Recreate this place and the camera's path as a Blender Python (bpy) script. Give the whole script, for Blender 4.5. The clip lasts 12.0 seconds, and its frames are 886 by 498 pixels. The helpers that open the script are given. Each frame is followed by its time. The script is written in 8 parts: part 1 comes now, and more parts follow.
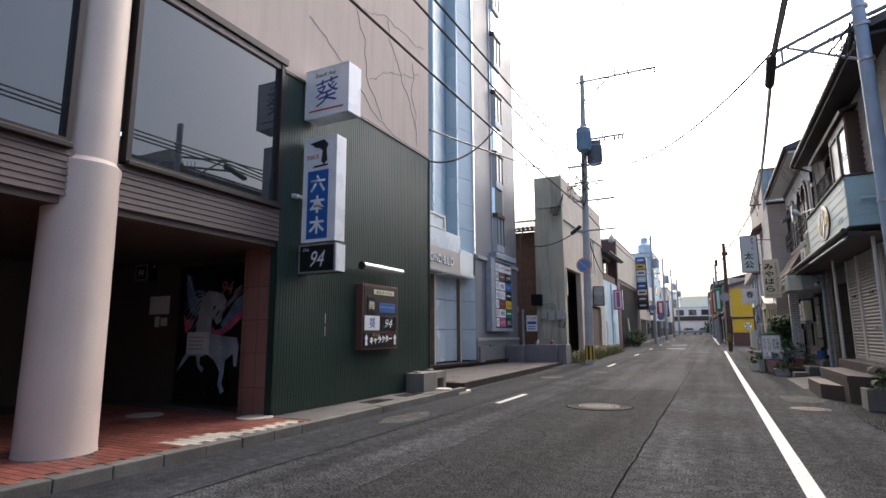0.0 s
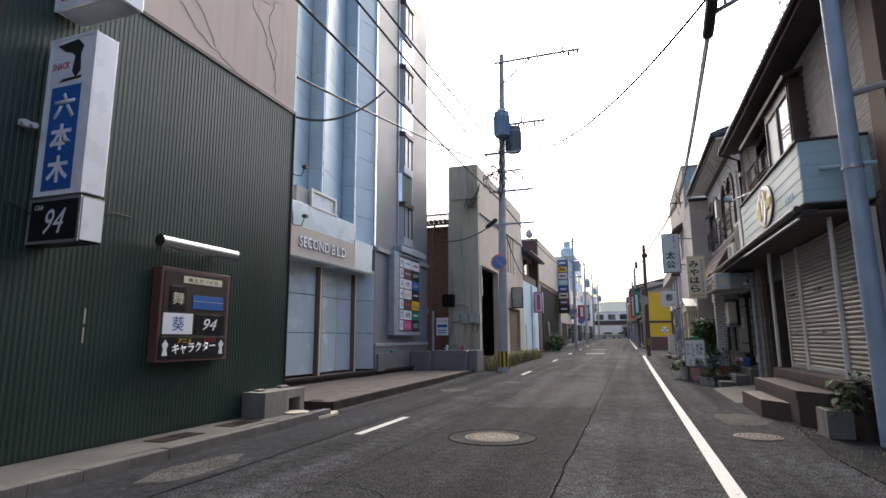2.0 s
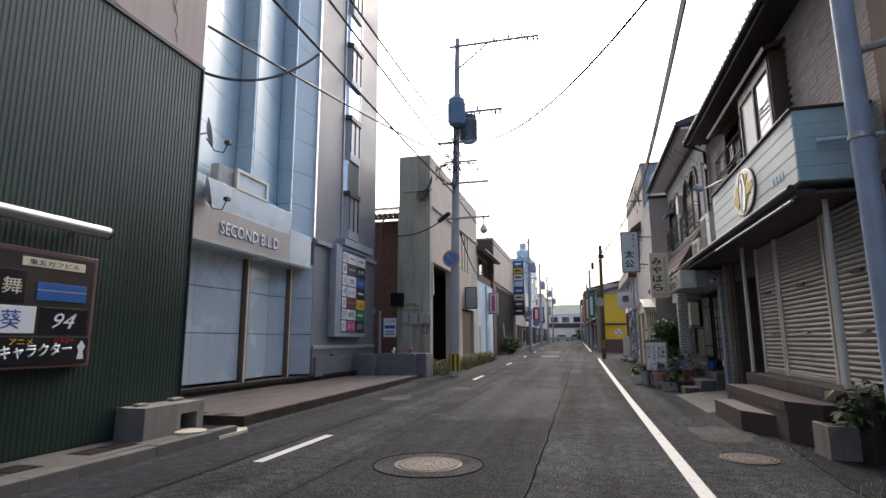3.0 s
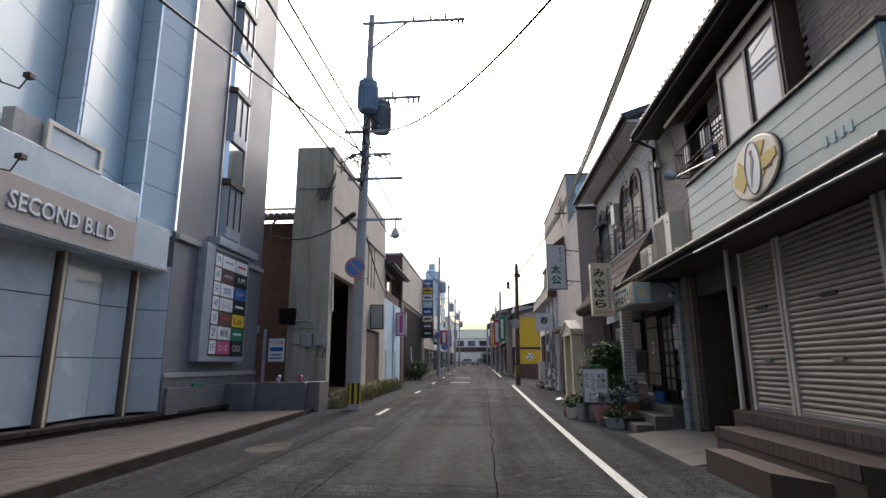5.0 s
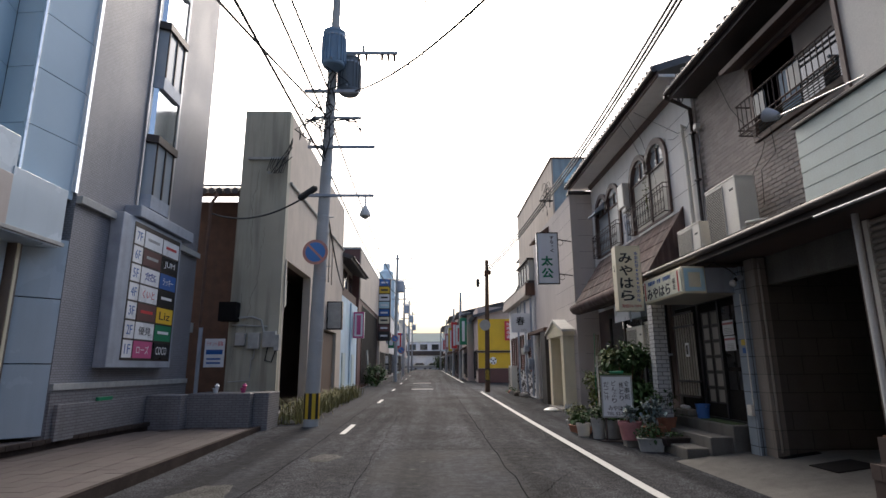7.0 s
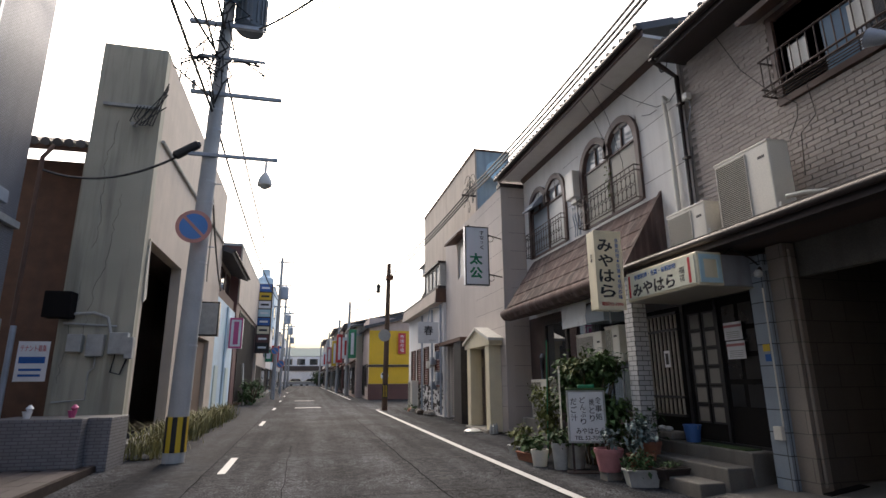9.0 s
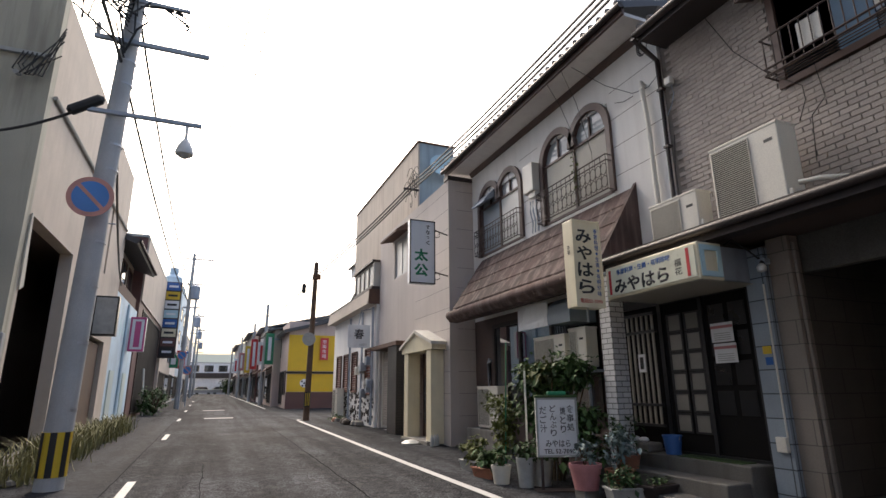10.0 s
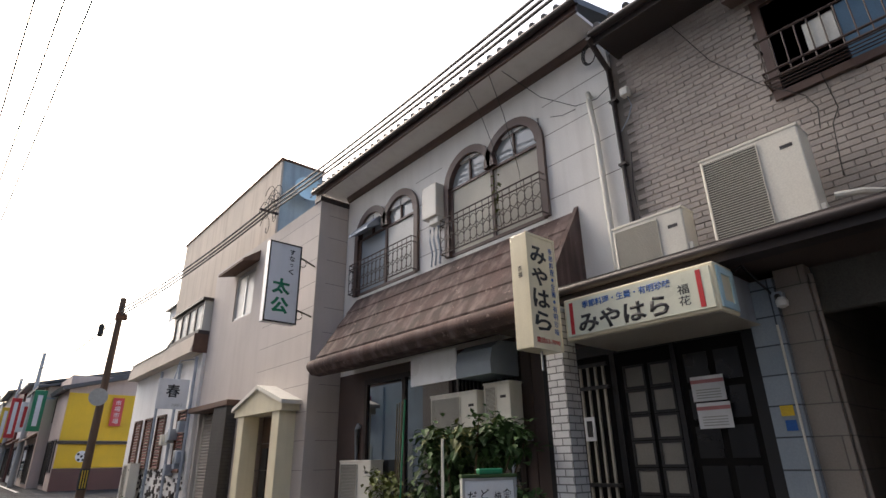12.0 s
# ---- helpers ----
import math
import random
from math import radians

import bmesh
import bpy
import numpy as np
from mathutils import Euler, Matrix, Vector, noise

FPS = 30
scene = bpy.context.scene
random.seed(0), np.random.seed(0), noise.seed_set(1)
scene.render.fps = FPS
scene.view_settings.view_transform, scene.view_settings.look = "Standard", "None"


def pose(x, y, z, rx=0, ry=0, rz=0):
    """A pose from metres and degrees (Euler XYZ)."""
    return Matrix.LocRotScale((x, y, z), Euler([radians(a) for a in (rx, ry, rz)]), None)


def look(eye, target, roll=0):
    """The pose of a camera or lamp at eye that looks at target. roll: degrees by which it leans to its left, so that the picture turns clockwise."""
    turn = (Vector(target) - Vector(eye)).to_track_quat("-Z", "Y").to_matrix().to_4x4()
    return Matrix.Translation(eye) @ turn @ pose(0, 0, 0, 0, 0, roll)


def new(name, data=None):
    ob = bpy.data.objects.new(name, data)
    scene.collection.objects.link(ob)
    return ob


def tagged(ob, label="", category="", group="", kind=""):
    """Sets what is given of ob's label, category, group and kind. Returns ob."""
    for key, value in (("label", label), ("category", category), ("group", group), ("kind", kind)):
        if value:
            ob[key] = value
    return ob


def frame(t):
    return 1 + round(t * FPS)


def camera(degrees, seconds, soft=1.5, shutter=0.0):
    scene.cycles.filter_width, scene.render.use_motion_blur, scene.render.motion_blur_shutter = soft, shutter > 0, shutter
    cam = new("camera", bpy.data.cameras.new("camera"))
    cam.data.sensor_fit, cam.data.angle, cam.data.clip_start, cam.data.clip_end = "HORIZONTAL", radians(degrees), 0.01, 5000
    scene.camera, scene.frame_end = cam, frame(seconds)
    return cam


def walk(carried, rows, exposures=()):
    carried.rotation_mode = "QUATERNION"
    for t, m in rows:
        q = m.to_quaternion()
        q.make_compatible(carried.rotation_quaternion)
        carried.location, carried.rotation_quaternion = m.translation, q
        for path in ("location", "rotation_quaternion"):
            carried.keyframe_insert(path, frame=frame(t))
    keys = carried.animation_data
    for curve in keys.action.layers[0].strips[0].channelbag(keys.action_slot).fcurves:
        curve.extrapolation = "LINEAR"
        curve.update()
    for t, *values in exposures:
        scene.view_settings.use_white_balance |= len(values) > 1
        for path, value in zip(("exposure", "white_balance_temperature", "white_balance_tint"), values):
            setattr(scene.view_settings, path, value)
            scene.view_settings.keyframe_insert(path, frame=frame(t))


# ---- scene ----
cam = camera(78.5, 12.0)
UNIT = 0.81  # metres to one unit of the plan below; the whole plan is brought to metres at the end
METRES, EYE, TILT, LEAN, TURN = 20.0 * UNIT, 1.5 * UNIT, 0.0, 0.0, 26.2
ROWS = [
    (0.0, 0.0, 0.0, 0.0, 0.05, 9.06, 0.32),
    (0.5, 0.0176, 0.0369, 0.0004, -1.83, 9.11, 0.36),
    (1.0, 0.0352, 0.0765, 0.0005, -3.0, 9.27, 0.37),
    (1.5, 0.0545, 0.1162, 0.0006, -5.4, 9.27, 0.42),
    (2.0, 0.0698, 0.1591, 0.001, -7.38, 9.43, 0.37),
    (2.5, 0.0863, 0.2012, 0.0007, -10.38, 9.51, 0.4),
    (3.0, 0.0998, 0.2445, 0.0002, -11.98, 9.65, 0.28),
    (5.0, 0.1439, 0.417, 0.0034, -21.94, 12.04, 0.22),
    (5.5, 0.1483, 0.4588, 0.0046, -23.86, 12.04, 0.28),
    (6.0, 0.1519, 0.5009, 0.0059, -24.46, 12.29, 0.26),
    (6.5, 0.1575, 0.5412, 0.0064, -25.76, 12.29, 0.38),
    (7.0, 0.1627, 0.5824, 0.0064, -27.39, 12.42, 0.32),
    (9.0, 0.1939, 0.7422, 0.0042, -40.15, 13.97, 0.44),
    (9.5, 0.2046, 0.78, 0.0034, -45.64, 14.07, 0.58),
    (10.0, 0.2174, 0.8166, 0.0031, -48.74, 14.73, 0.46),
    (10.5, 0.2378, 0.8479, 0.0016, -54.47, 14.7, 0.92),
    (11.0, 0.2568, 0.8807, 0.0052, -59.11, 16.08, 0.89),
    (11.5, 0.2794, 0.9111, 0.0057, -64.14, 18.59, 1.0),
    (12.0, 0.2993, 0.9412, 0.0068, -66.81, 21.39, 0.94),
]
walk(cam, [(t, pose(0, 0, EYE, TILT, LEAN, TURN) @ pose(METRES * x, METRES * y, METRES * z, 90 + pitch, roll, yaw)) for t, x, y, z, yaw, pitch, roll in ROWS],
     exposures=[(0.0, 1.4, 6050, 10), (2.5, 1.2, 6050, 10), (5.0, 0.92, 6050, 10), (7.0, 0.98, 6100, 10), (9.0, 1.18, 6300, 10), (12.0, 1.55, 6450, 10)])

# ---- light: a bright evenly hazed sky, the sun spread wide behind thin cloud ----
SUN_ELEVATION, SUN_AZIMUTH = 46.0, 0.0  # degrees; azimuth from the street's far end, to the right
world = bpy.data.worlds.new("sky")
scene.world = world
world.use_nodes = True
wn = world.node_tree.nodes
sky = wn.new("ShaderNodeTexSky")
sky.sky_type, sky.sun_disc = "NISHITA", False
sky.sun_elevation, sky.sun_rotation = radians(SUN_ELEVATION), radians(SUN_AZIMUTH)
sky.air_density, sky.dust_density, sky.ozone_density = 1.0, 8.0, 0.3
wn["Background"].inputs["Strength"].default_value = 0.15
world.node_tree.links.new(sky.outputs[0], wn["Background"].inputs["Color"])
sun = new("sun", bpy.data.lights.new("sun", "SUN"))
sun.data.energy, sun.data.angle, sun.data.color = 0.3, radians(60), (1.0, 0.95, 0.88)
a, e = radians(SUN_AZIMUTH), radians(SUN_ELEVATION)
sun.matrix_basis = look((math.sin(a) * math.cos(e) * 90, math.cos(a) * math.cos(e) * 90, math.sin(e) * 90), (0, 0, 0))


# ---- materials ----
def mat(name, col, rough=0.7, metal=0.0, var=0.12, fine=0.06, size=1.2, grain=60.0, bump=0.15, streak=0.0, dirt=(0.05, 0.045, 0.04), spec=0.5, rnd=0.0, coat=0.0, depth=0.002, worn=None, worn_at=0.6, lane=0.0):
    """A painted, cast or sawn surface: broad and fine changes of tone, runs of dirt, relief, and worn spots."""
    m = bpy.data.materials.new(name)
    m.use_nodes = True
    nt = m.node_tree
    nd, ln = nt.nodes, nt.links
    b = nd["Principled BSDF"]
    b.inputs["Roughness"].default_value, b.inputs["Metallic"].default_value = rough, metal
    b.inputs["Specular IOR Level"].default_value = spec
    b.inputs["Coat Weight"].default_value = coat
    geo = nd.new("ShaderNodeNewGeometry")

    def noise_tex(scale, detail, squash=None):
        n = nd.new("ShaderNodeTexNoise")
        n.inputs["Scale"].default_value, n.inputs["Detail"].default_value = scale / UNIT, detail
        if squash:
            mp = nd.new("ShaderNodeMapping")
            mp.inputs["Scale"].default_value = squash
            ln.new(geo.outputs["Position"], mp.inputs["Vector"])
            ln.new(mp.outputs[0], n.inputs["Vector"])
        else:
            ln.new(geo.outputs["Position"], n.inputs["Vector"])
        return n.outputs["Fac"]

    def ramp(fac, lo, hi, v0=0.0, v1=1.0):
        r = nd.new("ShaderNodeMapRange")
        r.inputs[1].default_value, r.inputs[2].default_value = lo, hi
        r.inputs[3].default_value, r.inputs[4].default_value = v0, v1
        ln.new(fac, r.inputs[0])
        return r.outputs[0]

    def mix(fac, c0, c1, kind="MIX"):
        x = nd.new("ShaderNodeMix")
        x.data_type, x.blend_type = "RGBA", kind
        for sock, v in ((x.inputs[0], fac), (x.inputs[6], c0), (x.inputs[7], c1)):
            if isinstance(v, (int, float)):
                sock.default_value = v
            elif isinstance(v, tuple):
                sock.default_value = (*v, 1)
            else:
                ln.new(v, sock)
        return x.outputs[2]

    def grey(value):
        c = nd.new("ShaderNodeCombineColor")
        for i in range(3):
            ln.new(value, c.inputs[i])
        return c.outputs[0]

    broad = noise_tex(size, 5)
    small = noise_tex(grain, 3)
    c = mix(1.0, tuple(col), grey(ramp(broad, 0.3, 0.7, 1 - var, 1 + var)), "MULTIPLY")
    c = mix(1.0, c, grey(ramp(small, 0.34, 0.66, 1 - fine, 1 + fine)), "MULTIPLY")
    if lane:
        tracks = noise_tex(1.0, 5, (1.6, 0.07, 1.0))
        c = mix(1.0, c, grey(ramp(tracks, 0.35, 0.65, 1 - lane, 1 + lane)), "MULTIPLY")
        blots = noise_tex(7.0, 6)
        c = mix(1.0, c, grey(ramp(blots, 0.38, 0.62, 1 - lane * 0.7, 1 + lane * 0.7)), "MULTIPLY")
    if rnd:
        info = nd.new("ShaderNodeObjectInfo")
        c = mix(1.0, c, grey(ramp(info.outputs["Random"], 0, 1, 1 - rnd, 1 + rnd)), "MULTIPLY")
        c = mix(1.0, c, grey(ramp(geo.outputs["Random Per Island"], 0, 1, 1 - rnd, 1 + rnd)), "MULTIPLY")
    if streak:
        runs = noise_tex(1.0, 6, (5.0, 5.0, 0.35))
        c = mix(ramp(runs, 0.48, 0.72, 0, streak), c, tuple(dirt))
    if worn:
        spots = noise_tex(size * 5, 8)
        c = mix(ramp(spots, worn_at, worn_at + 0.06), c, tuple(worn))
    ln.new(c, b.inputs["Base Color"])
    ln.new(ramp(broad, 0.2, 0.8, max(0.02, rough - 0.1), min(1, rough + 0.1)), b.inputs["Roughness"])
    if bump:
        bp = nd.new("ShaderNodeBump")
        bp.inputs["Strength"].default_value, bp.inputs["Distance"].default_value = bump, depth
        ln.new(small, bp.inputs["Height"])
        ln.new(bp.outputs[0], b.inputs["Normal"])
    return m


def tiled(m, w, h, joint, mortar, axis="x", offset=0.5, depth=0.003):
    """Lays a small bonded pattern over a material, for facings whose tiles are too small to pick apart."""
    nt = m.node_tree
    nd, ln = nt.nodes, nt.links
    b = nd["Principled BSDF"]
    src = b.inputs["Base Color"].links[0].from_socket
    geo = nd.new("ShaderNodeNewGeometry")
    sep = nd.new("ShaderNodeSeparateXYZ")
    comb = nd.new("ShaderNodeCombineXYZ")
    ln.new(geo.outputs["Position"], sep.inputs[0])
    both = nd.new("ShaderNodeMath")
    ln.new(sep.outputs["X"], both.inputs[0])
    ln.new(sep.outputs["Y"], both.inputs[1])
    ln.new(both.outputs[0], comb.inputs[0])
    ln.new(sep.outputs["Z" if axis != "z" else "X"], comb.inputs[1])
    br = nd.new("ShaderNodeTexBrick")
    br.offset = offset
    for key, v in (("Scale", 1.0 / UNIT), ("Brick Width", w), ("Row Height", h), ("Mortar Size", joint)):
        br.inputs[key].default_value = v
    ln.new(comb.outputs[0], br.inputs["Vector"])
    br.inputs["Mortar"].default_value = (*mortar, 1)
    br.inputs["Color1"].default_value = (1, 1, 1, 1)
    br.inputs["Color2"].default_value = (0.86, 0.86, 0.86, 1)
    x = nd.new("ShaderNodeMix")
    x.data_type, x.blend_type = "RGBA", "MULTIPLY"
    x.inputs[0].default_value = 1
    ln.new(src, x.inputs[6])
    ln.new(br.outputs["Color"], x.inputs[7])
    ln.new(x.outputs[2], b.inputs["Base Color"])
    bp = nd.new("ShaderNodeBump")
    bp.invert = True
    bp.inputs["Distance"].default_value, bp.inputs["Strength"].default_value = depth, 0.8
    ln.new(br.outputs["Fac"], bp.inputs["Height"])
    if b.inputs["Normal"].links:
        ln.new(b.inputs["Normal"].links[0].from_socket, bp.inputs["Normal"])
    ln.new(bp.outputs[0], b.inputs["Normal"])
    return m


def glass_mat(name, tint, rough=0.02, see=0.15, ior=1.5):
    """Tinted window glass: a mirror-smooth face over a dark room, partly see-through."""
    m = bpy.data.materials.new(name)
    m.use_nodes = True
    b = m.node_tree.nodes["Principled BSDF"]
    b.inputs["Base Color"].default_value = (*tint, 1)
    b.inputs["Roughness"].default_value = rough
    b.inputs["IOR"].default_value = ior
    b.inputs["Transmission Weight"].default_value = see
    b.inputs["Specular IOR Level"].default_value = 0.6
    return m


M = {}
M["asphalt"] = mat("asphalt", (0.037, 0.0385, 0.0425), 0.95, var=0.4, fine=0.95, size=0.5, grain=40, bump=0.8, depth=0.012, worn=(0.052, 0.053, 0.055), worn_at=0.62, lane=0.38, spec=0.06)
M["asphalt_dark"] = mat("asphalt_dark", (0.026, 0.028, 0.0325), 0.85, var=0.35, fine=0.5, size=0.9, grain=55, bump=0.7, depth=0.01, worn=(0.058, 0.059, 0.06), worn_at=0.64, lane=0.34, spec=0.08)
M["asphalt_patch"] = mat("asphalt_patch", (0.027, 0.028, 0.03), 0.95, var=0.25, fine=0.75, size=0.8, grain=42, bump=0.9, depth=0.014, lane=0.25, spec=0.06)
M["patch_pale"] = mat("patch_pale", (0.075, 0.074, 0.07), 0.95, var=0.35, fine=0.6, size=2.0, grain=40, bump=0.8, depth=0.01, spec=0.06)
M["seam"] = mat("seam", (0.013, 0.013, 0.014), 1.0, spec=0.0)
M["riser"] = mat("riser", (0.042, 0.034, 0.031), 0.9, var=0.3, fine=0.2, size=3, bump=0.4, rnd=0.15, spec=0.1)
M["collar"] = mat("collar", (0.045, 0.045, 0.046), 0.95, var=0.3, fine=0.6, size=1.5, grain=45, bump=0.9, depth=0.012, spec=0.05)
M["fanrecess"] = mat("fanrecess", (0.15, 0.145, 0.13), 0.6)
M["pane_dim"] = mat("pane_dim", (0.21, 0.2, 0.18), 0.4, var=0.15)
M["field_blue"] = mat("field_blue", (0.05, 0.2, 0.52), 0.4, var=0.1)
M["paint"] = mat("paint", (0.42, 0.425, 0.42), 0.7, var=0.08, fine=0.12, size=3, grain=80, worn=(0.09, 0.09, 0.09), worn_at=0.64)
M["concrete"] = mat("concrete", (0.2, 0.19, 0.172), 0.9, var=0.2, fine=0.12, size=1.5, bump=0.4, streak=0.45)
# uneven worn concrete, darkened so its colour holds the canopy's shade
M["concrete_worn_shaded"] = mat("concrete_worn_shaded", (0.115, 0.11, 0.1), 0.9, var=0.3, fine=0.15, size=1.2, bump=0.4, streak=0.4)
M["concrete_wall"] = mat("concrete_wall", (0.4, 0.39, 0.32), 0.9, var=0.16, fine=0.08, size=0.5, bump=0.3, streak=0.5, dirt=(0.11, 0.105, 0.09))
M["kerb"] = mat("kerb", (0.1, 0.096, 0.09), 0.9, var=0.25, fine=0.15, size=2.5, bump=0.5, rnd=0.12)
M["redtile"] = mat("redtile", (0.19, 0.06, 0.042), 0.5, var=0.2, fine=0.1, size=2, rnd=0.25)
M["whitetile"] = mat("whitetile", (0.5, 0.46, 0.38), 0.5, var=0.2, rnd=0.1)
M["plaza"] = mat("plaza", (0.062, 0.051, 0.049), 0.8, var=0.2, fine=0.12, size=1.5, rnd=0.16, bump=0.3)
M["green"] = mat("green", (0.017, 0.036, 0.027), 0.42, spec=0.5, var=0.1, fine=0.04, size=0.7, bump=0.05, streak=0.05, dirt=(0.1, 0.11, 0.08))
M["render"] = mat("render", (0.55, 0.45, 0.4), 0.85, var=0.1, fine=0.06, size=0.5, bump=0.3, streak=0.25, dirt=(0.3, 0.23, 0.2))
M["pillar"] = mat("pillar", (0.6, 0.5, 0.44), 0.6, var=0.07, fine=0.04, size=1.0, bump=0.12, streak=0.12, dirt=(0.33, 0.24, 0.19))
M["siding"] = mat("siding", (0.115, 0.078, 0.07), 0.55, var=0.12, size=1.5, streak=0.15)
M["bronze"] = mat("bronze", (0.04, 0.03, 0.026), 0.4, metal=0.3)
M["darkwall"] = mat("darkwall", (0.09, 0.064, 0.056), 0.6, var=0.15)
M["pinktile"] = tiled(mat("pinktile", (0.25, 0.12, 0.1), 0.55), 0.3, 0.6, 0.006, (0.35, 0.35, 0.35), "y", 0.0)
# near-black: stands in for shade inside openings; also on plain dark parts
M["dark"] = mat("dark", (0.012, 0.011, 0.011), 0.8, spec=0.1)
M["black"] = mat("black", (0.01, 0.01, 0.012), 0.3, var=0.05)
M["signwhite"] = mat("signwhite", (0.74, 0.76, 0.78), 0.3, var=0.05, fine=0.02, size=2, bump=0.02, streak=0.1, dirt=(0.45, 0.42, 0.36))
M["signcream"] = mat("signcream", (0.72, 0.66, 0.48), 0.35, var=0.06, fine=0.03, size=2, bump=0.02, streak=0.2, dirt=(0.42, 0.35, 0.22))
M["ink"] = mat("ink", (0.016, 0.016, 0.018), 0.5, var=0.05)
M["blueink"] = mat("blueink", (0.02, 0.05, 0.26), 0.45, var=0.08)
M["signblue"] = mat("signblue", (0.02, 0.1, 0.34), 0.4, var=0.1)
M["red"] = mat("red", (0.5, 0.03, 0.035), 0.45, var=0.1)
M["greenink"] = mat("greenink", (0.01, 0.19, 0.085), 0.45, var=0.1)
M["steel"] = mat("steel", (0.45, 0.46, 0.47), 0.42, metal=0.8, var=0.1)
M["galv"] = mat("galv", (0.33, 0.37, 0.43), 0.55, metal=0.25, var=0.14, size=3, streak=0.15)
M["pole"] = mat("pole", (0.41, 0.42, 0.42), 0.8, var=0.12, size=1.5, bump=0.25, streak=0.25, dirt=(0.14, 0.13, 0.12))
M["rust"] = mat("rust", (0.12, 0.06, 0.035), 0.85, var=0.3, size=6)
M["cable"] = mat("cable", (0.012, 0.012, 0.013), 0.6)
M["bluepanel"] = mat("bluepanel", (0.42, 0.55, 0.64), 0.34, var=0.06, fine=0.02, size=0.5, bump=0.01, coat=0.15, spec=0.5)
M["whitepanel"] = mat("whitepanel", (0.47, 0.56, 0.62), 0.25, var=0.05, fine=0.02, size=0.8, bump=0.02, coat=0.2, streak=0.06)
M["panelback"] = mat("panelback", (0.2, 0.24, 0.28), 0.5)
M["signbeige"] = mat("signbeige", (0.4, 0.36, 0.33), 0.4, var=0.06, streak=0.12)
M["greytile"] = tiled(mat("greytile", (0.25, 0.255, 0.285), 0.45, var=0.08, streak=0.12), 0.1, 0.05, 0.006, (0.55, 0.55, 0.55))
M["planter"] = tiled(mat("planter", (0.2, 0.2, 0.215), 0.5, var=0.12, streak=0.15), 0.2, 0.06, 0.007, (0.5, 0.5, 0.5))
M["mirror"] = mat("mirror", (0.7, 0.74, 0.77), 0.06, metal=0.9, var=0.03, fine=0.01, bump=0.0)
M["stucco_pink"] = mat("stucco_pink", (0.5, 0.44, 0.375), 0.85, var=0.1, bump=0.4, streak=0.18, dirt=(0.3, 0.25, 0.2))
M["bluewall"] = mat("bluewall", (0.5, 0.63, 0.72), 0.7, var=0.12, streak=0.3, dirt=(0.3, 0.33, 0.33))
M["brownwood"] = mat("brownwood", (0.11, 0.06, 0.04), 0.75, var=0.25, size=3, streak=0.2)
M["brick"] = mat("brick", (0.34, 0.305, 0.28), 0.8, var=0.12, fine=0.1, size=0.8, rnd=0.1, streak=0.12)
M["mortar"] = mat("mortar", (0.22, 0.2, 0.185), 0.9)
M["alc"] = mat("alc", (0.78, 0.77, 0.745), 0.8, var=0.07, fine=0.05, size=0.7, bump=0.25, streak=0.14, dirt=(0.34, 0.32, 0.29))
M["alc_pink"] = mat("alc_pink", (0.5, 0.455, 0.42), 0.82, var=0.08, fine=0.05, size=0.7, bump=0.25, streak=0.16, dirt=(0.3, 0.26, 0.23))
M["stain_beige"] = mat("stain_beige", (0.52, 0.45, 0.375), 0.85, var=0.12, size=0.5, bump=0.3, streak=0.4, dirt=(0.27, 0.21, 0.16))
M["lightblue"] = mat("lightblue", (0.44, 0.62, 0.68), 0.55, var=0.06, streak=0.14, dirt=(0.3, 0.38, 0.38))
M["palepanel"] = mat("palepanel", (0.5, 0.59, 0.57), 0.5, var=0.06, streak=0.2, dirt=(0.4, 0.42, 0.36))
M["shutter"] = mat("shutter", (0.34, 0.305, 0.27), 0.5, metal=0.1, var=0.08, streak=0.15, dirt=(0.22, 0.18, 0.15))
M["stepbrown"] = mat("stepbrown", (0.055, 0.038, 0.034), 0.65, var=0.15, rnd=0.15)
M["rooftile"] = mat("rooftile", (0.075, 0.075, 0.08), 0.5, var=0.25, size=3, rnd=0.25)
M["bluetin"] = mat("bluetin", (0.06, 0.13, 0.22), 0.5, var=0.2, streak=0.2)
M["shingle"] = mat("shingle", (0.075, 0.047, 0.042), 0.9, var=0.35, fine=0.25, size=2, bump=0.7, worn=(0.24, 0.18, 0.155), worn_at=0.66, rnd=0.18, streak=0.6, dirt=(0.24, 0.185, 0.165))
M["gutter"] = mat("gutter", (0.035, 0.026, 0.024), 0.5, var=0.15)
M["brownframe"] = mat("brownframe", (0.1, 0.065, 0.055), 0.5, var=0.15)
M["iron"] = mat("iron", (0.05, 0.033, 0.028), 0.6, var=0.2)
M["acwhite"] = mat("acwhite", (0.66, 0.64, 0.57), 0.4, var=0.05, streak=0.1)
M["acgrille"] = mat("acgrille", (0.35, 0.33, 0.28), 0.5)
M["window"] = glass_mat("window", (0.03, 0.035, 0.04), 0.015, 0.1, 1.8)
M["dayglass"] = glass_mat("dayglass", (0.35, 0.38, 0.4), 0.02, 0.0)
M["frosted"] = mat("frosted", (0.5, 0.5, 0.47), 0.35, var=0.08)
M["curtain"] = mat("curtain", (0.55, 0.53, 0.46), 0.9)
M["bluetile"] = tiled(mat("bluetile", (0.27, 0.32, 0.37), 0.4, streak=0.15), 0.4, 0.3, 0.008, (0.2, 0.2, 0.2), "x", 0.0)
M["whitebrick"] = tiled(mat("whitebrick", (0.55, 0.56, 0.57), 0.4, streak=0.15), 0.22, 0.085, 0.008, (0.25, 0.25, 0.25))
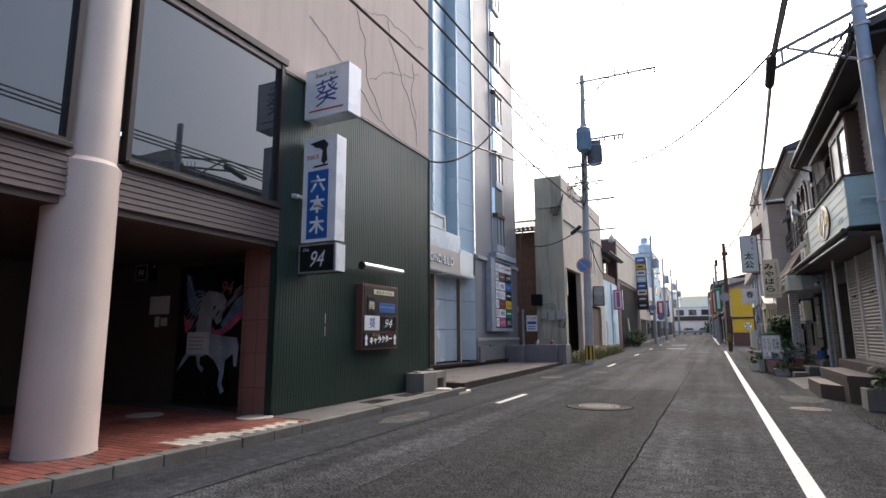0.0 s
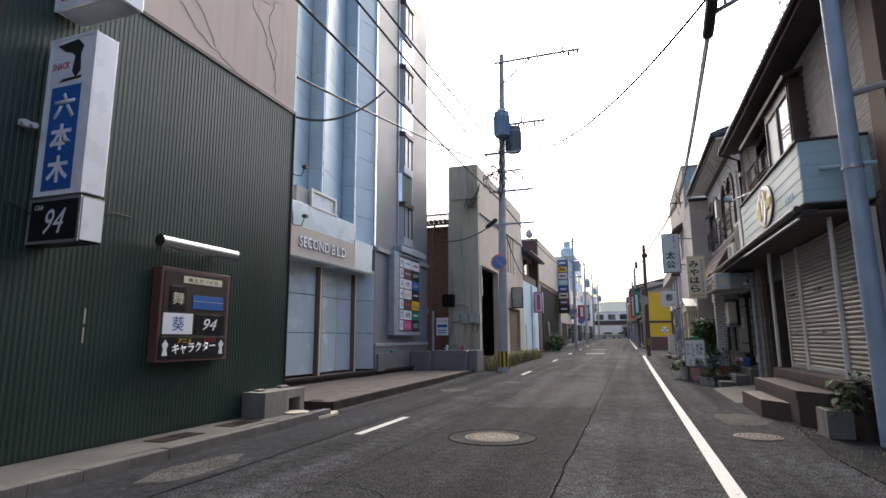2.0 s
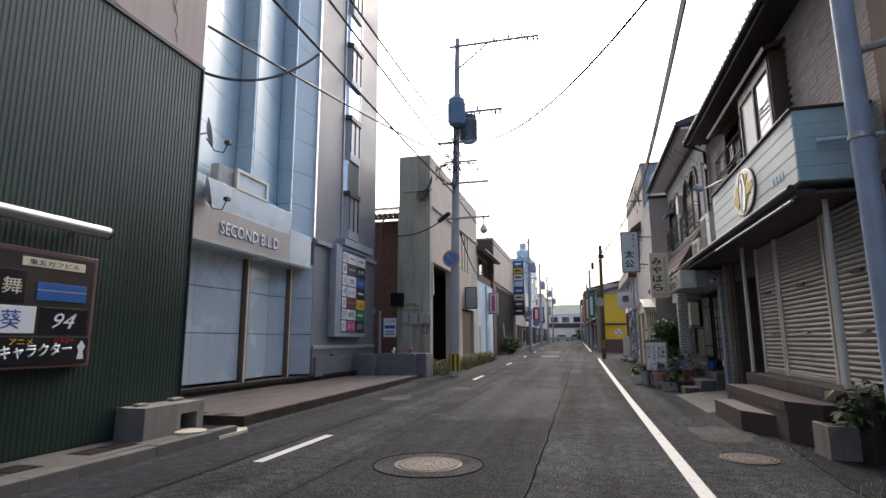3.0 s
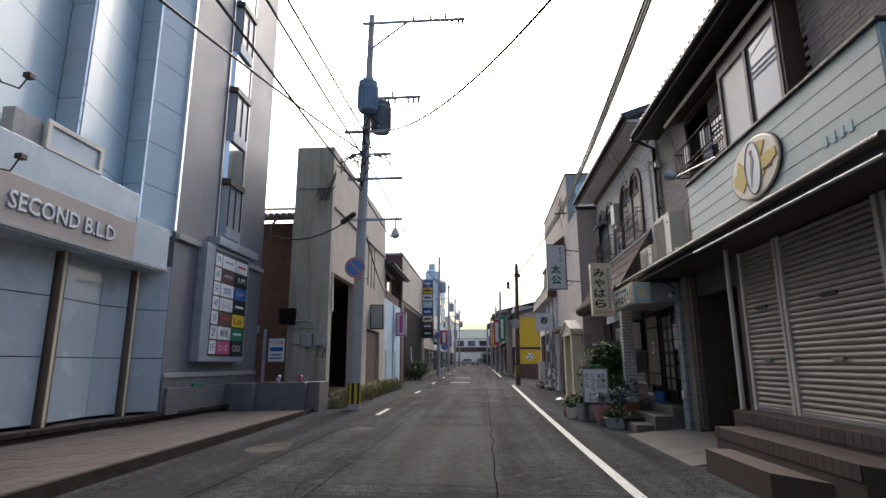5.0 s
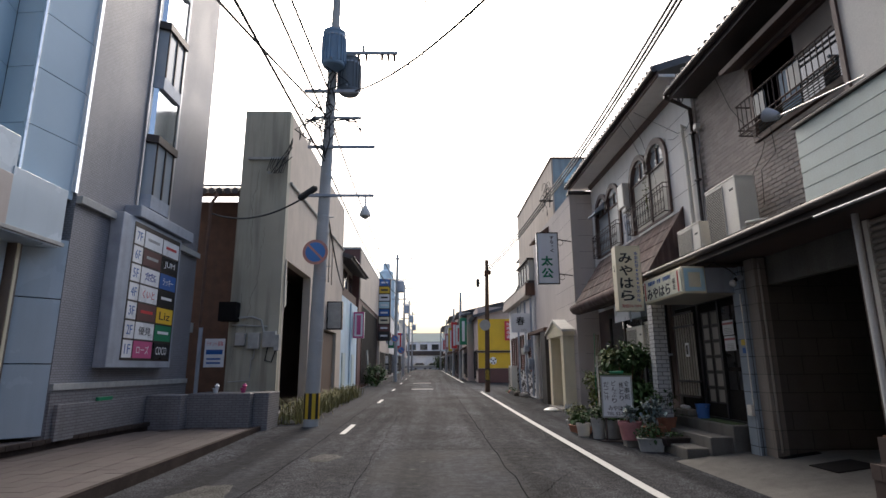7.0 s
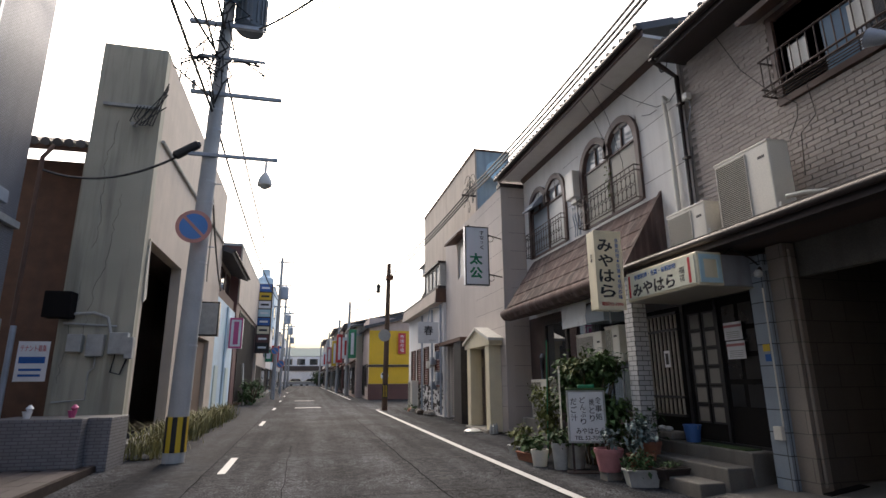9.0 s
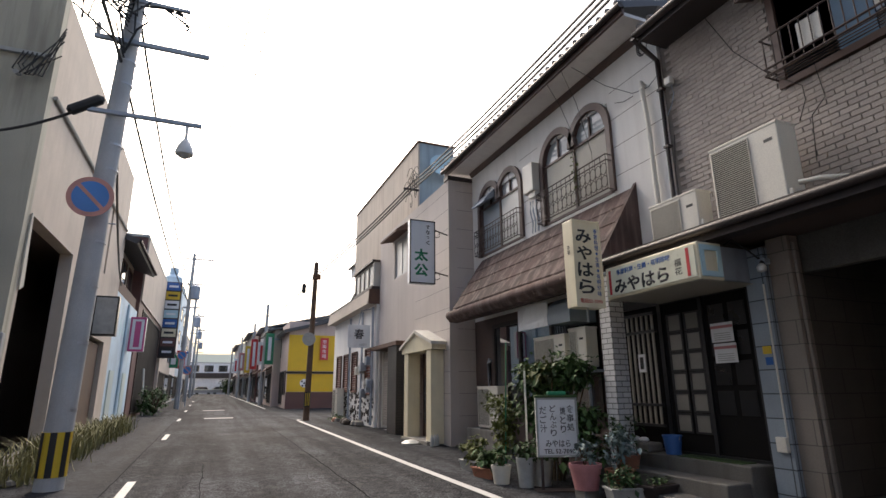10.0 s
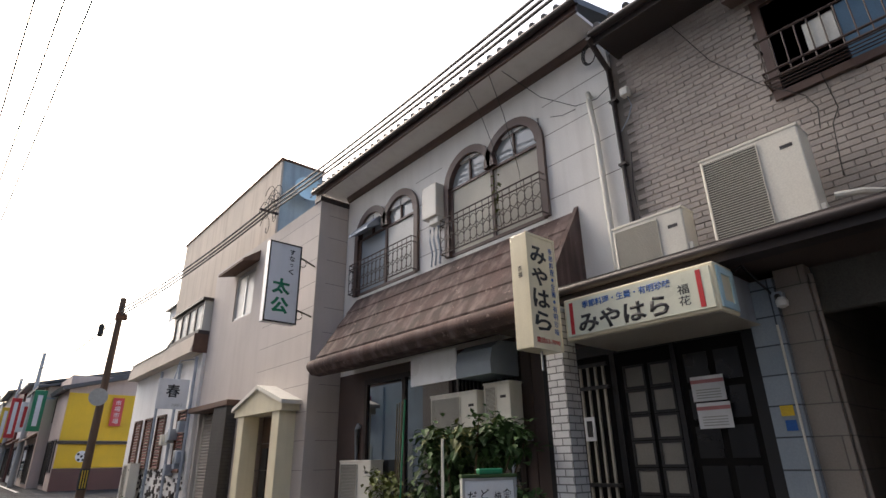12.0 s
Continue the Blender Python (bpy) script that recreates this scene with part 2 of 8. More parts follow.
M["beigetile"] = tiled(mat("beigetile", (0.27, 0.235, 0.2), 0.5, streak=0.15), 0.6, 0.3, 0.006, (0.45, 0.45, 0.45))
M["yellow"] = mat("yellow", (0.72, 0.46, 0.02), 0.6, var=0.06, streak=0.1, dirt=(0.4, 0.28, 0.05))
M["maroon"] = mat("maroon", (0.11, 0.05, 0.045), 0.6, var=0.12)
M["terracotta"] = mat("terracotta", (0.3, 0.13, 0.08), 0.8, var=0.2, size=6)
M["pinkpot"] = mat("pinkpot", (0.45, 0.2, 0.21), 0.7, var=0.12, size=6)
M["greypot"] = mat("greypot", (0.36, 0.37, 0.36), 0.7, var=0.15, size=6)
M["soil"] = mat("soil", (0.04, 0.03, 0.022), 0.95)
M["leaf"] = mat("leaf", (0.045, 0.085, 0.028), 0.65, spec=0.3, var=0.3, size=5, rnd=0.35)
M["leaf_blue"] = mat("leaf_blue", (0.15, 0.21, 0.21), 0.6, var=0.2, size=5, rnd=0.25)
M["leaf_yellow"] = mat("leaf_yellow", (0.1, 0.115, 0.032), 0.65, spec=0.3, var=0.3, size=5, rnd=0.3)
M["grass"] = mat("grass", (0.27, 0.26, 0.11), 0.7, var=0.3, size=5, rnd=0.3)
M["stem"] = mat("stem", (0.09, 0.065, 0.035), 0.8)
M["wood"] = mat("wood", (0.1, 0.062, 0.04), 0.8, var=0.2, size=3, streak=0.2)
M["hill"] = mat("hill", (0.2, 0.24, 0.22), 0.9, var=0.15, size=0.02)
M["lampwhite"] = mat("lampwhite", (0.66, 0.66, 0.64), 0.35, streak=0.1)
M["bucket"] = mat("bucket", (0.05, 0.14, 0.4), 0.45)
M["plate_yellow"] = mat("plate_yellow", (0.62, 0.43, 0.03), 0.5, var=0.1)

# beige tile made darker: the garage's shade is put into its colour
M["beigetile_in_shade"] = tiled(mat("beigetile_in_shade", (0.1, 0.085, 0.073), 0.6, streak=0.2), 0.6, 0.3, 0.008, (0.4, 0.4, 0.4))
M["signpale"] = mat("signpale", (0.7, 0.71, 0.58), 0.3, var=0.05, fine=0.02, size=2, bump=0.02, streak=0.15, dirt=(0.45, 0.42, 0.3))
M["pierbrown"] = mat("pierbrown", (0.17, 0.135, 0.11), 0.35, metal=0.2, var=0.12)
M["blacktile"] = tiled(mat("blacktile", (0.03, 0.028, 0.028), 0.4), 0.3, 0.09, 0.01, (0.3, 0.3, 0.3), "y")
M["transformer_dark"] = mat("transformer_dark", (0.13, 0.16, 0.19), 0.6, var=0.2, streak=0.3)
M["transformer"] = mat("transformer", (0.2, 0.31, 0.44), 0.5, var=0.12, streak=0.2)
M["steelblue"] = mat("steelblue", (0.34, 0.43, 0.55), 0.5, metal=0.1, var=0.12, size=3, streak=0.2)
M["louvre"] = mat("louvre", (0.2, 0.075, 0.06), 0.7, var=0.15)
M["palewall"] = mat("palewall", (0.5, 0.52, 0.52), 0.8, var=0.08, bump=0.25, streak=0.25, dirt=(0.3, 0.3, 0.28))
M["bluetin2"] = mat("bluetin2", (0.3, 0.37, 0.4), 0.6, var=0.15, streak=0.3)


# ---- helpers for shapes ----
BASE = {}


def ground_z(y):
    """The street is level, then climbs gently."""
    return 0.013 * max(0.0, y - 22.0)


def thing(name, at, label, category, group="", kind=""):
    ob = new(name)
    ob.empty_display_size = 0.2
    ob.location = at
    BASE[ob] = Vector(at)
    return tagged(ob, label, category, group, kind)


def finish(name, bm, material, smooth=False):
    me = bpy.data.meshes.new(name)
    bmesh.ops.recalc_face_normals(bm, faces=bm.faces)
    bm.to_mesh(me)
    bm.free()
    if smooth:
        me.polygons.foreach_set("use_smooth", [True] * len(me.polygons))
        me.set_sharp_from_angle(angle=radians(40))
    me.materials.append(M[material])
    return me


def part(name, bm, material, parent=None, label="", smooth=False):
    ob = new(name, finish(name, bm, material, smooth))
    if parent:
        ob.parent = parent
        if parent in BASE:
            ob.matrix_parent_inverse = Matrix.Translation(-BASE[parent])
    return tagged(ob, label)


def structure(name, bm, material, label="", category="", smooth=False, kind="structure"):
    return tagged(part(name, bm, material, None, "", smooth), label, category, "", kind)


def solid(name, bm, material, label, category, group="", smooth=False):
    """A thing made of one mesh."""
    return tagged(part(name, bm, material, None, "", smooth), label, category, group)


def box(x0, y0, z0, x1, y1, z1, bm=None, bevel=0.0):
    bm2 = bmesh.new()
    v = [bm2.verts.new(p) for p in ((x0, y0, z0), (x1, y0, z0), (x1, y1, z0), (x0, y1, z0), (x0, y0, z1), (x1, y0, z1), (x1, y1, z1), (x0, y1, z1))]
    for f in ((0, 1, 2, 3), (4, 5, 6, 7), (0, 1, 5, 4), (1, 2, 6, 5), (2, 3, 7, 6), (3, 0, 4, 7)):
        bm2.faces.new([v[i] for i in f])
    bmesh.ops.recalc_face_normals(bm2, faces=bm2.faces)
    if bevel:
        bmesh.ops.bevel(bm2, geom=bm2.edges[:], offset=bevel, segments=2, affect="EDGES", profile=0.5)
    return join(bm, bm2)


def join(bm, bm2):
    if bm is None:
        return bm2
    vmap = {}
    for v in bm2.verts:
        vmap[v] = bm.verts.new(v.co)
    for f in bm2.faces:
        try:
            bm.faces.new([vmap[v] for v in f.verts])
        except ValueError:
            pass
    bm2.free()
    return bm


def turned(bm, m):
    bmesh.ops.transform(bm, matrix=m, verts=bm.verts)
    return bm


def tube(points, r, n=8, bm=None, caps=True):
    """A round bar along points; r is one radius or one for each point."""
    bm = bm or bmesh.new()
    pts = [Vector(p) for p in points]
    rs = r if isinstance(r, (list, tuple)) else [r] * len(pts)
    rings = []
    for i, p in enumerate(pts):
        d = (pts[min(i + 1, len(pts) - 1)] - pts[max(i - 1, 0)]).normalized()
        side = d.cross(Vector((0, 0, 1)))
        side = Vector((1, 0, 0)) if side.length < 1e-3 else side.normalized()
        up = side.cross(d).normalized()
        rings.append([bm.verts.new(p + rs[i] * (math.cos(k * 2 * math.pi / n) * side + math.sin(k * 2 * math.pi / n) * up)) for k in range(n)])
    for a, b in zip(rings, rings[1:]):
        for k in range(n):
            bm.faces.new((a[k], a[(k + 1) % n], b[(k + 1) % n], b[k]))
    if caps:
        bm.faces.new(rings[0])
        bm.faces.new(rings[-1])
    return bm


def lathe(profile, n=24, at=(0, 0, 0), bm=None):
    """A turned body: profile of (radius, height), round an upright axis."""
    bm = bm or bmesh.new()
    rings = [[bm.verts.new((at[0] + r * math.cos(k * 2 * math.pi / n), at[1] + r * math.sin(k * 2 * math.pi / n), at[2] + z)) for k in range(n)] for r, z in profile]
    for a, b in zip(rings, rings[1:]):
        for k in range(n):
            bm.faces.new((a[k], a[(k + 1) % n], b[(k + 1) % n], b[k]))
    bm.faces.new(rings[0])
    bm.faces.new(rings[-1])
    return bm


def prism(poly, axis, a, b, bm=None):
    """A polygon given in the two other axes (in the order x, y, z), drawn out along axis from a to b."""
    bm = bm or bmesh.new()

    def at(p, d):
        return {"x": (d, p[0], p[1]), "y": (p[0], d, p[1]), "z": (p[0], p[1], d)}[axis]

    lo, hi = [bm.verts.new(at(p, a)) for p in poly], [bm.verts.new(at(p, b)) for p in poly]
    n = len(poly)
    for k in range(n):
        bm.faces.new((lo[k], lo[(k + 1) % n], hi[(k + 1) % n], hi[k]))
    bm.faces.new(lo)
    bm.faces.new(hi)
    return bm


def wall(axis, a, b, u0, u1, z0, z1, holes=(), bm=None):
    """A wall of thickness a..b across axis ('x' or 'y'), u along the other, with openings (u0, u1, z0, z1) right through."""
    bm = bm or bmesh.new()
    us = sorted({u0, u1, *[min(max(h[i], u0), u1) for h in holes for i in (0, 1)]})
    zs = sorted({z0, z1, *[min(max(h[i], z0), z1) for h in holes for i in (2, 3)]})
    nu, nz = len(us) - 1, len(zs) - 1
    full = [[not any(h[0] < (us[i] + us[i + 1]) / 2 < h[1] and h[2] < (zs[j] + zs[j + 1]) / 2 < h[3] for h in holes) for j in range(nz)] for i in range(nu)]
    cache = {}

    def v(d, i, j):
        if (d, i, j) not in cache:
            cache[d, i, j] = bm.verts.new((d, us[i], zs[j]) if axis == "x" else (us[i], d, zs[j]))
        return cache[d, i, j]

    for i in range(nu):
        for j in range(nz):
            if not full[i][j]:
                continue
            for d in (a, b):
                bm.faces.new((v(d, i, j), v(d, i + 1, j), v(d, i + 1, j + 1), v(d, i, j + 1)))
            for di, dj, p, q in ((-1, 0, (i, j), (i, j + 1)), (1, 0, (i + 1, j), (i + 1, j + 1)), (0, -1, (i, j), (i + 1, j)), (0, 1, (i, j + 1), (i + 1, j + 1))):
                ii, jj = i + di, j + dj
                if not (0 <= ii < nu and 0 <= jj < nz and full[ii][jj]):
                    bm.faces.new((v(a, *p), v(a, *q), v(b, *q), v(b, *p)))
    return bm


FACING = {"south": pose(0, 0, 0, 90, 0, 0), "east": pose(0, 0, 0, 90, 0, 90), "west": pose(0, 0, 0, 90, 0, -90), "up": pose(0, 0, 0, 0, 0, 0)}


def glyphs(body, w, h, at, facing, bm=None, extrude=0.003, shear=0.0, bold=0.0, slope=0.0):
    """Lettering fitted into w x h metres, its middle at `at`, facing the way given."""
    cu = bpy.data.curves.new("lettering", "FONT")
    cu.body, cu.resolution_u, cu.shear, cu.offset = body, 2, shear, bold
    ob = new("lettering", cu)
    me = bpy.data.meshes.new_from_object(ob.evaluated_get(bpy.context.evaluated_depsgraph_get()))
    bpy.data.objects.remove(ob)
    bm2 = bmesh.new()
    bm2.from_mesh(me)
    bpy.data.meshes.remove(me)
    bpy.data.curves.remove(cu)
    if not bm2.verts:
        return join(bm, bm2)
    xs, ys = [v.co.x for v in bm2.verts], [v.co.y for v in bm2.verts]
    cx, cy = (min(xs) + max(xs)) / 2, (min(ys) + max(ys)) / 2
    sx, sy = w / max(1e-6, max(xs) - min(xs)), h / max(1e-6, max(ys) - min(ys))
    geo = bmesh.ops.extrude_face_region(bm2, geom=bm2.faces[:])
    bmesh.ops.translate(bm2, vec=(0, 0, 1), verts=[g for g in geo["geom"] if isinstance(g, bmesh.types.BMVert)])
    for v in bm2.verts:
        v.co = Vector(((v.co.x - cx) * sx, (v.co.y - cy) * sy + slope * (v.co.x - cx) * sx, v.co.z * extrude))
    turned(bm2, Matrix.Translation(at) @ FACING[facing])
    return join(bm, bm2)


def column_text(body, w, h, at, facing, bm=None, **kw):
    """Characters one under another in a column w wide and h high."""
    n = len(body)
    for i, ch in enumerate(body):
        z = at[2] + h / 2 - (i + 0.5) * h / n
        small = 0.6 if ch in "っゃゅょ・" else 1.0
        bm = glyphs(ch, w * small, h / n * 0.84 * small, (at[0], at[1], z), facing, bm, **kw)
    return bm


# ---- ground, road and pavements ----
def strip(x0, x1, ys, lift, bm=None, bend=None):
    """A thin sheet lying on the street between x0 and x1, following its climb."""
    bm = bm or bmesh.new()
    rows = []
    for y in ys:
        dx = bend(y) if bend else 0
        rows.append((bm.verts.new((x0 + dx, y, ground_z(y) + lift)), bm.verts.new((x1 + dx, y, ground_z(y) + lift))))
    for a, b in zip(rows, rows[1:]):
        bm.faces.new((a[0], a[1], b[1], b[0]))
    return bm


FAR_Y = [22 + 6 * i for i in range(24)]
bm = bmesh.new()
ys = [-900, -60, -20, 0, 10, *FAR_Y, 300, 4000]
xs = [-3000, -60, -12, -5.9, -4, -2, 0, 2, 4, 12, 60, 3000]
gv = [[bm.verts.new((x, y, min(ground_z(y), 1.8))) for x in xs] for y in ys]
for i in range(len(ys) - 1):
    for j in range(len(xs) - 1):
        bm.faces.new((gv[i][j], gv[i][j + 1], gv[i + 1][j + 1], gv[i + 1][j]))
structure("ground", bm, "asphalt", "worn grey asphalt street climbing gently", "road")
structure("road_gutter", strip(-5.88, -4.72, [-20, 0, 10, 14, *FAR_Y[:5]], 0.004), "asphalt_dark", "darker asphalt strip along the gutter", "road")
structure("road_patch_1", strip(-3.3, -1.0, [2, 8, 15.8], 0.004), "asphalt_patch", "coarse relaid asphalt trench", "road")
structure("road_patch_2", strip(-3.2, -0.9, [16.4, 22, 23.4], 0.005), "asphalt_dark", "darker relaid asphalt patch", "road")
structure("road_patch_3", strip(-3.4, 0.5, [36, 37.2], 0.004), "asphalt_dark", "darker cross trench in the asphalt", "road")


def wobble(seed, amp=0.05):
    return lambda y: amp * noise.noise(Vector((y * 0.9, seed, 0))) + amp * 0.4 * noise.noise(Vector((y * 5, seed, 3)))


def crack(name, x, y0, y1, w, seed, amp=0.05):
    n = max(2, int((y1 - y0) / 0.25))
    structure(name, strip(x - w / 2, x + w / 2, [y0 + (y1 - y0) * i / n for i in range(n + 1)], 0.008, None, wobble(seed, amp)), "seam", "dark tarred joint in the asphalt", "road")


crack("road_joint_1", -0.97, 0, 40, 0.02, 1)
crack("road_joint_2", -3.32, 1, 30, 0.011, 2)
crack("road_joint_3", -4.72, -4, 46, 0.014, 4, 0.03)
bm = bmesh.new()
for yy, x0, x1 in ((15.9, -3.3, 0.65), (23.5, -3.2, 0.62), (30.2, -3.3, 0.6)):
    for i in range(24):
        xa, xb = x0 + (x1 - x0) * i / 24, x0 + (x1 - x0) * (i + 1) / 24
        ya, yb = yy + 0.05 * noise.noise(Vector((xa * 3, yy, 0))), yy + 0.05 * noise.noise(Vector((xb * 3, yy, 0)))
        z = ground_z(yy) + 0.009
        bm.faces.new([bm.verts.new(p) for p in ((xa, ya, z), (xb, yb, z), (xb, yb + 0.02, z), (xa, ya + 0.02, z))])
structure("road_joint_4", bm, "seam", "dark cross joints in the asphalt", "road")
# wandering cracks and worn pale patches
bm = bmesh.new()
rng = random.Random(23)
for x, y, turn_, n in ((-4.4, 10.5, 0.4, 26), (-3.9, 14.2, 1.1, 22), (-2.0, 13.2, 0.2, 30), (-5.0, 17.5, 1.3, 24), (-1.6, 19.0, 0.3, 28), (-4.9, 21.0, 0.9, 26), (1.3, 16.0, 1.4, 22), (-0.2, 24.0, 0.5, 26), (-3.6, 27.0, 1.2, 20), (1.2, 10.5, 0.8, 22), (-2.6, 7.5, 1.5, 24), (-4.6, 6.5, 0.2, 20)):
    for _ in range(n):
        turn_ += rng.uniform(-0.45, 0.45)
        dx, dy, w = 0.12 * math.cos(turn_), 0.12 * math.sin(turn_), rng.uniform(0.003, 0.008)
        z = ground_z(y) + 0.0085
        bm.faces.new([bm.verts.new(q) for q in ((x - dy * w * 8, y + dx * w * 8, z), (x + dy * w * 8, y - dx * w * 8, z), (x + dx + dy * w * 8, y + dy - dx * w * 8, z), (x + dx - dy * w * 8, y + dy + dx * w * 8, z))])
        x, y = x + dx, y + dy
structure("road_cracks", bm, "seam", "fine wandering cracks in the asphalt", "road")
for i, (x, y, a_, b_) in enumerate(((-5.3, 19.6, 0.42, 0.75), (-4.2, 22.6, 0.3, 0.5), (1.7, 15.2, 0.5, 0.9), (-5.2, 9.0, 0.3, 0.9))):
    rng = random.Random(60 + i)
    bm = bmesh.new()
    ring = [(x + a_ * rng.uniform(0.7, 1.15) * math.cos(k * math.pi / 9), y + b_ * rng.uniform(0.7, 1.15) * math.sin(k * math.pi / 9)) for k in range(18)]
    bm.faces.new([bm.verts.new((px, py, ground_z(py) + 0.0065)) for px, py in ring])
    structure("road_patch_%d" % (4 + i), bm, "patch_pale", "small pale worn patch in the asphalt", "road")
# painted lines
bm = strip(0.66, 0.815, [-12, 0, 10, 20, 28, 34, 40, 43.5], 0.006, None, lambda y: -0.004 * max(0, y - 20))
pts = [(0.56, 43.5), (0.6, 44.4), (0.85, 45.0), (1.4, 45.4), (2.4, 45.7), (3.6, 45.9)]
for p, q in zip(pts, pts[1:]):
    z = ground_z(44.5) + 0.006
    bm.faces.new([bm.verts.new(v) for v in ((p[0], p[1], z), (q[0], q[1], z), (q[0] + 0.03, q[1] - 0.16, z), (p[0] + 0.15, p[1] - 0.05, z))])
structure("road_line_edge", bm, "paint", "worn white painted edge line", "road marking")
for i, y in enumerate((0.9, 11.7, 26.0, 36.2, 46.0, 56.0, 67.0, 79.0)):
    x = -4.5 - 0.008 * max(0, y - 26)
    structure("road_dash_%d" % (i + 1), strip(x, x + 0.14, [y, y + 1, y + 2.05], 0.007), "paint", "short worn white painted dash", "road marking")
structure("road_line_far", strip(0.3, 0.45, [58, 70, 90, 120, 150], 0.008, None, lambda y: -0.012 * (y - 58)), "paint", "worn white painted edge line", "road marking")
for i, (x, y) in enumerate(((-2.6, 47.5), (-2.8, 57.0))):
    structure("road_mark_%d" % (i + 1), strip(x - 0.9, x + 0.5, [y, y + 0.45], 0.008), "paint", "worn white painted bar", "road marking")


def manhole(x, y, r, collar, name, label):
    th = thing(name, (x, y, ground_z(y)), label, "manhole cover")
    if collar:
        bm = bmesh.new()
        n = 40
        ring = [[bm.verts.new((x + rr * math.cos(k * 2 * math.pi / n), y + rr * math.sin(k * 2 * math.pi / n), ground_z(y) + 0.009)) for k in range(n)] for rr in (r + 0.01, collar)]
        for k in range(n):
            bm.faces.new((ring[0][k], ring[0][(k + 1) % n], ring[1][(k + 1) % n], ring[1][k]))
        part("collar", bm, "collar", th, "ring of newer asphalt")
        part("collar_joint", tube([(x + collar * math.cos(k * math.pi / 20), y + collar * math.sin(k * math.pi / 20), ground_z(y) + 0.008) for k in range(41)], 0.008, 4), "seam", th)
    bm = lathe([(r, 0.0), (r, 0.014), (r - 0.02, 0.016), (r - 0.025, 0.008), (r - 0.05, 0.008), (r - 0.055, 0.014), (0.02, 0.014)], 40, (x, y, ground_z(y)))
    part("cover", bm, "rustplate" if collar else "iron", th, smooth=False)
    bm = bmesh.new()
    for ring_r in (0.25, 0.45, 0.65, 0.82):
        n = int(30 * ring_r) + 6
        for k in range(n):
            a0 = k * 2 * math.pi / n
            c = turned(box(-0.025, -0.02, 0, 0.025, 0.02, 0.006), Matrix.Translation((x + r * ring_r * math.cos(a0), y + r * ring_r * math.sin(a0), ground_z(y) + 0.0135)) @ pose(0, 0, 0, 0, 0, math.degrees(a0) + 45))
            join(bm, c)
    part("tread", bm, "rustplate" if collar else "iron", th)
    return th


M["rustplate"] = mat("rustplate", (0.11, 0.098, 0.083), 0.7, metal=0.3, var=0.2, size=4)
manhole(-2.28, 12.05, 0.42, 0.68, "manhole_cover", "round cast-iron manhole cover in an asphalt collar")
manhole(1.62, 13.25, 0.34, 0, "manhole_cover", "small round iron cover sunk in the roadside asphalt")


# left pavement
def pavement(name, poly, z0, z1, material, label):
    structure(name, prism(poly, "z", z0, z1), material, label, "pavement")


pavement("pavement_1", [(-14, -10), (-6.03, -10), (-6.03, 7.35), (-14, 8.2)], -0.1, 0.128, "kerb", "mortar bed under red paving tiles")
pavement("pavement_2", [(-6.95, 7.35), (-6.03, 7.35), (-6.2, 13.1), (-6.95, 13.3)], -0.1, 0.135, "kerb", "narrow concrete pavement with drain grates")
th = tagged(new("kerb"), "weathered concrete kerb stones along the pavement", "kerb", kind="structure")
random.seed(4)
for i in range(40):
    y0 = -9.9 + 0.6 * i
    if y0 > 13:
        break
    x = -5.86 - (0.02 * max(0, y0 - 7))
    j = random.uniform(-0.006, 0.006)
    b_ = box(x - 0.17, y0 + 0.004, -0.1, x + j, y0 + 0.596, 0.14 + j, None, 0.012)
    part("kerb_stone", b_, "kerb", th)
for i, (y, n) in enumerate(((9.6, 2), (11.0, 2), (12.55, 1))):
    th = thing("drain_grate", (-6.5, y, 0.135), "dark iron drain grate set in the concrete pavement", "drain grate", "pavement grates")
    for k in range(n):
        ya = y + 0.42 * k
        # solid near-black plate under the bars, in place of the pit's shade
        part("frame", box(-6.68, ya, 0.134, -6.32, ya + 0.38, 0.14), "dark", th)
        bm = bmesh.new()
        for q in range(9):
            box(-6.66, ya + 0.025 + q * 0.039, 0.137, -6.34, ya + 0.04 + q * 0.039, 0.146, bm)
        part("bar_grid", bm, "iron", th)
# the concrete drain box at the pavement's end
th = thing("drain_box", (-6.7, 12.6, 0.13), "grey concrete drain box with a square mouth", "drain box")
part("body", wall("x", -6.92, -6.42, 11.95, 13.2, 0.12, 0.58, [(12.68, 13.05, 0.16, 0.42)]), "concrete", th)
# near-black sheet paints the shade inside the mouth
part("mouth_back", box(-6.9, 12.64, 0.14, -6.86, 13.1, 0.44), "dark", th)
bm = box(-6.8, 12.1, 0.58, -6.68, 12.3, 0.62, None, 0.015)
part("broken_stone", bm, "concrete", th)
part("broken_stone", box(-6.86, 12.85, 0.58, -6.72, 13.1, 0.63, None, 0.02), "concrete", th)
solid("inspection_cover", lathe([(0.24, 0), (0.24, 0.03), (0.2, 0.04), (0.02, 0.04)], 28, (-6.3, 12.75, 0.135)), "whitetile", "round pale concrete inspection cover on the pavement", "cover")
bm = prism([(-6.45, 13.2), (-5.95, 13.0), (-5.95, 13.75), (-6.1, 13.95), (-6.5, 13.6)], "z", -0.05, 0.05)
solid("mortar_spill", bm, "whitetile", "pale lump of spilt mortar at the kerb", "mortar")

# raised forecourt of the white building
PL = [(-6.36, 14.25), (-6.72, 27.3), (-11.0, 28.7), (-11.0, 13.6), (-8.6, 14.6)]
pavement("forecourt_lower", PL, -0.1, 0.165, "riser", "concrete base of the tiled forecourt")
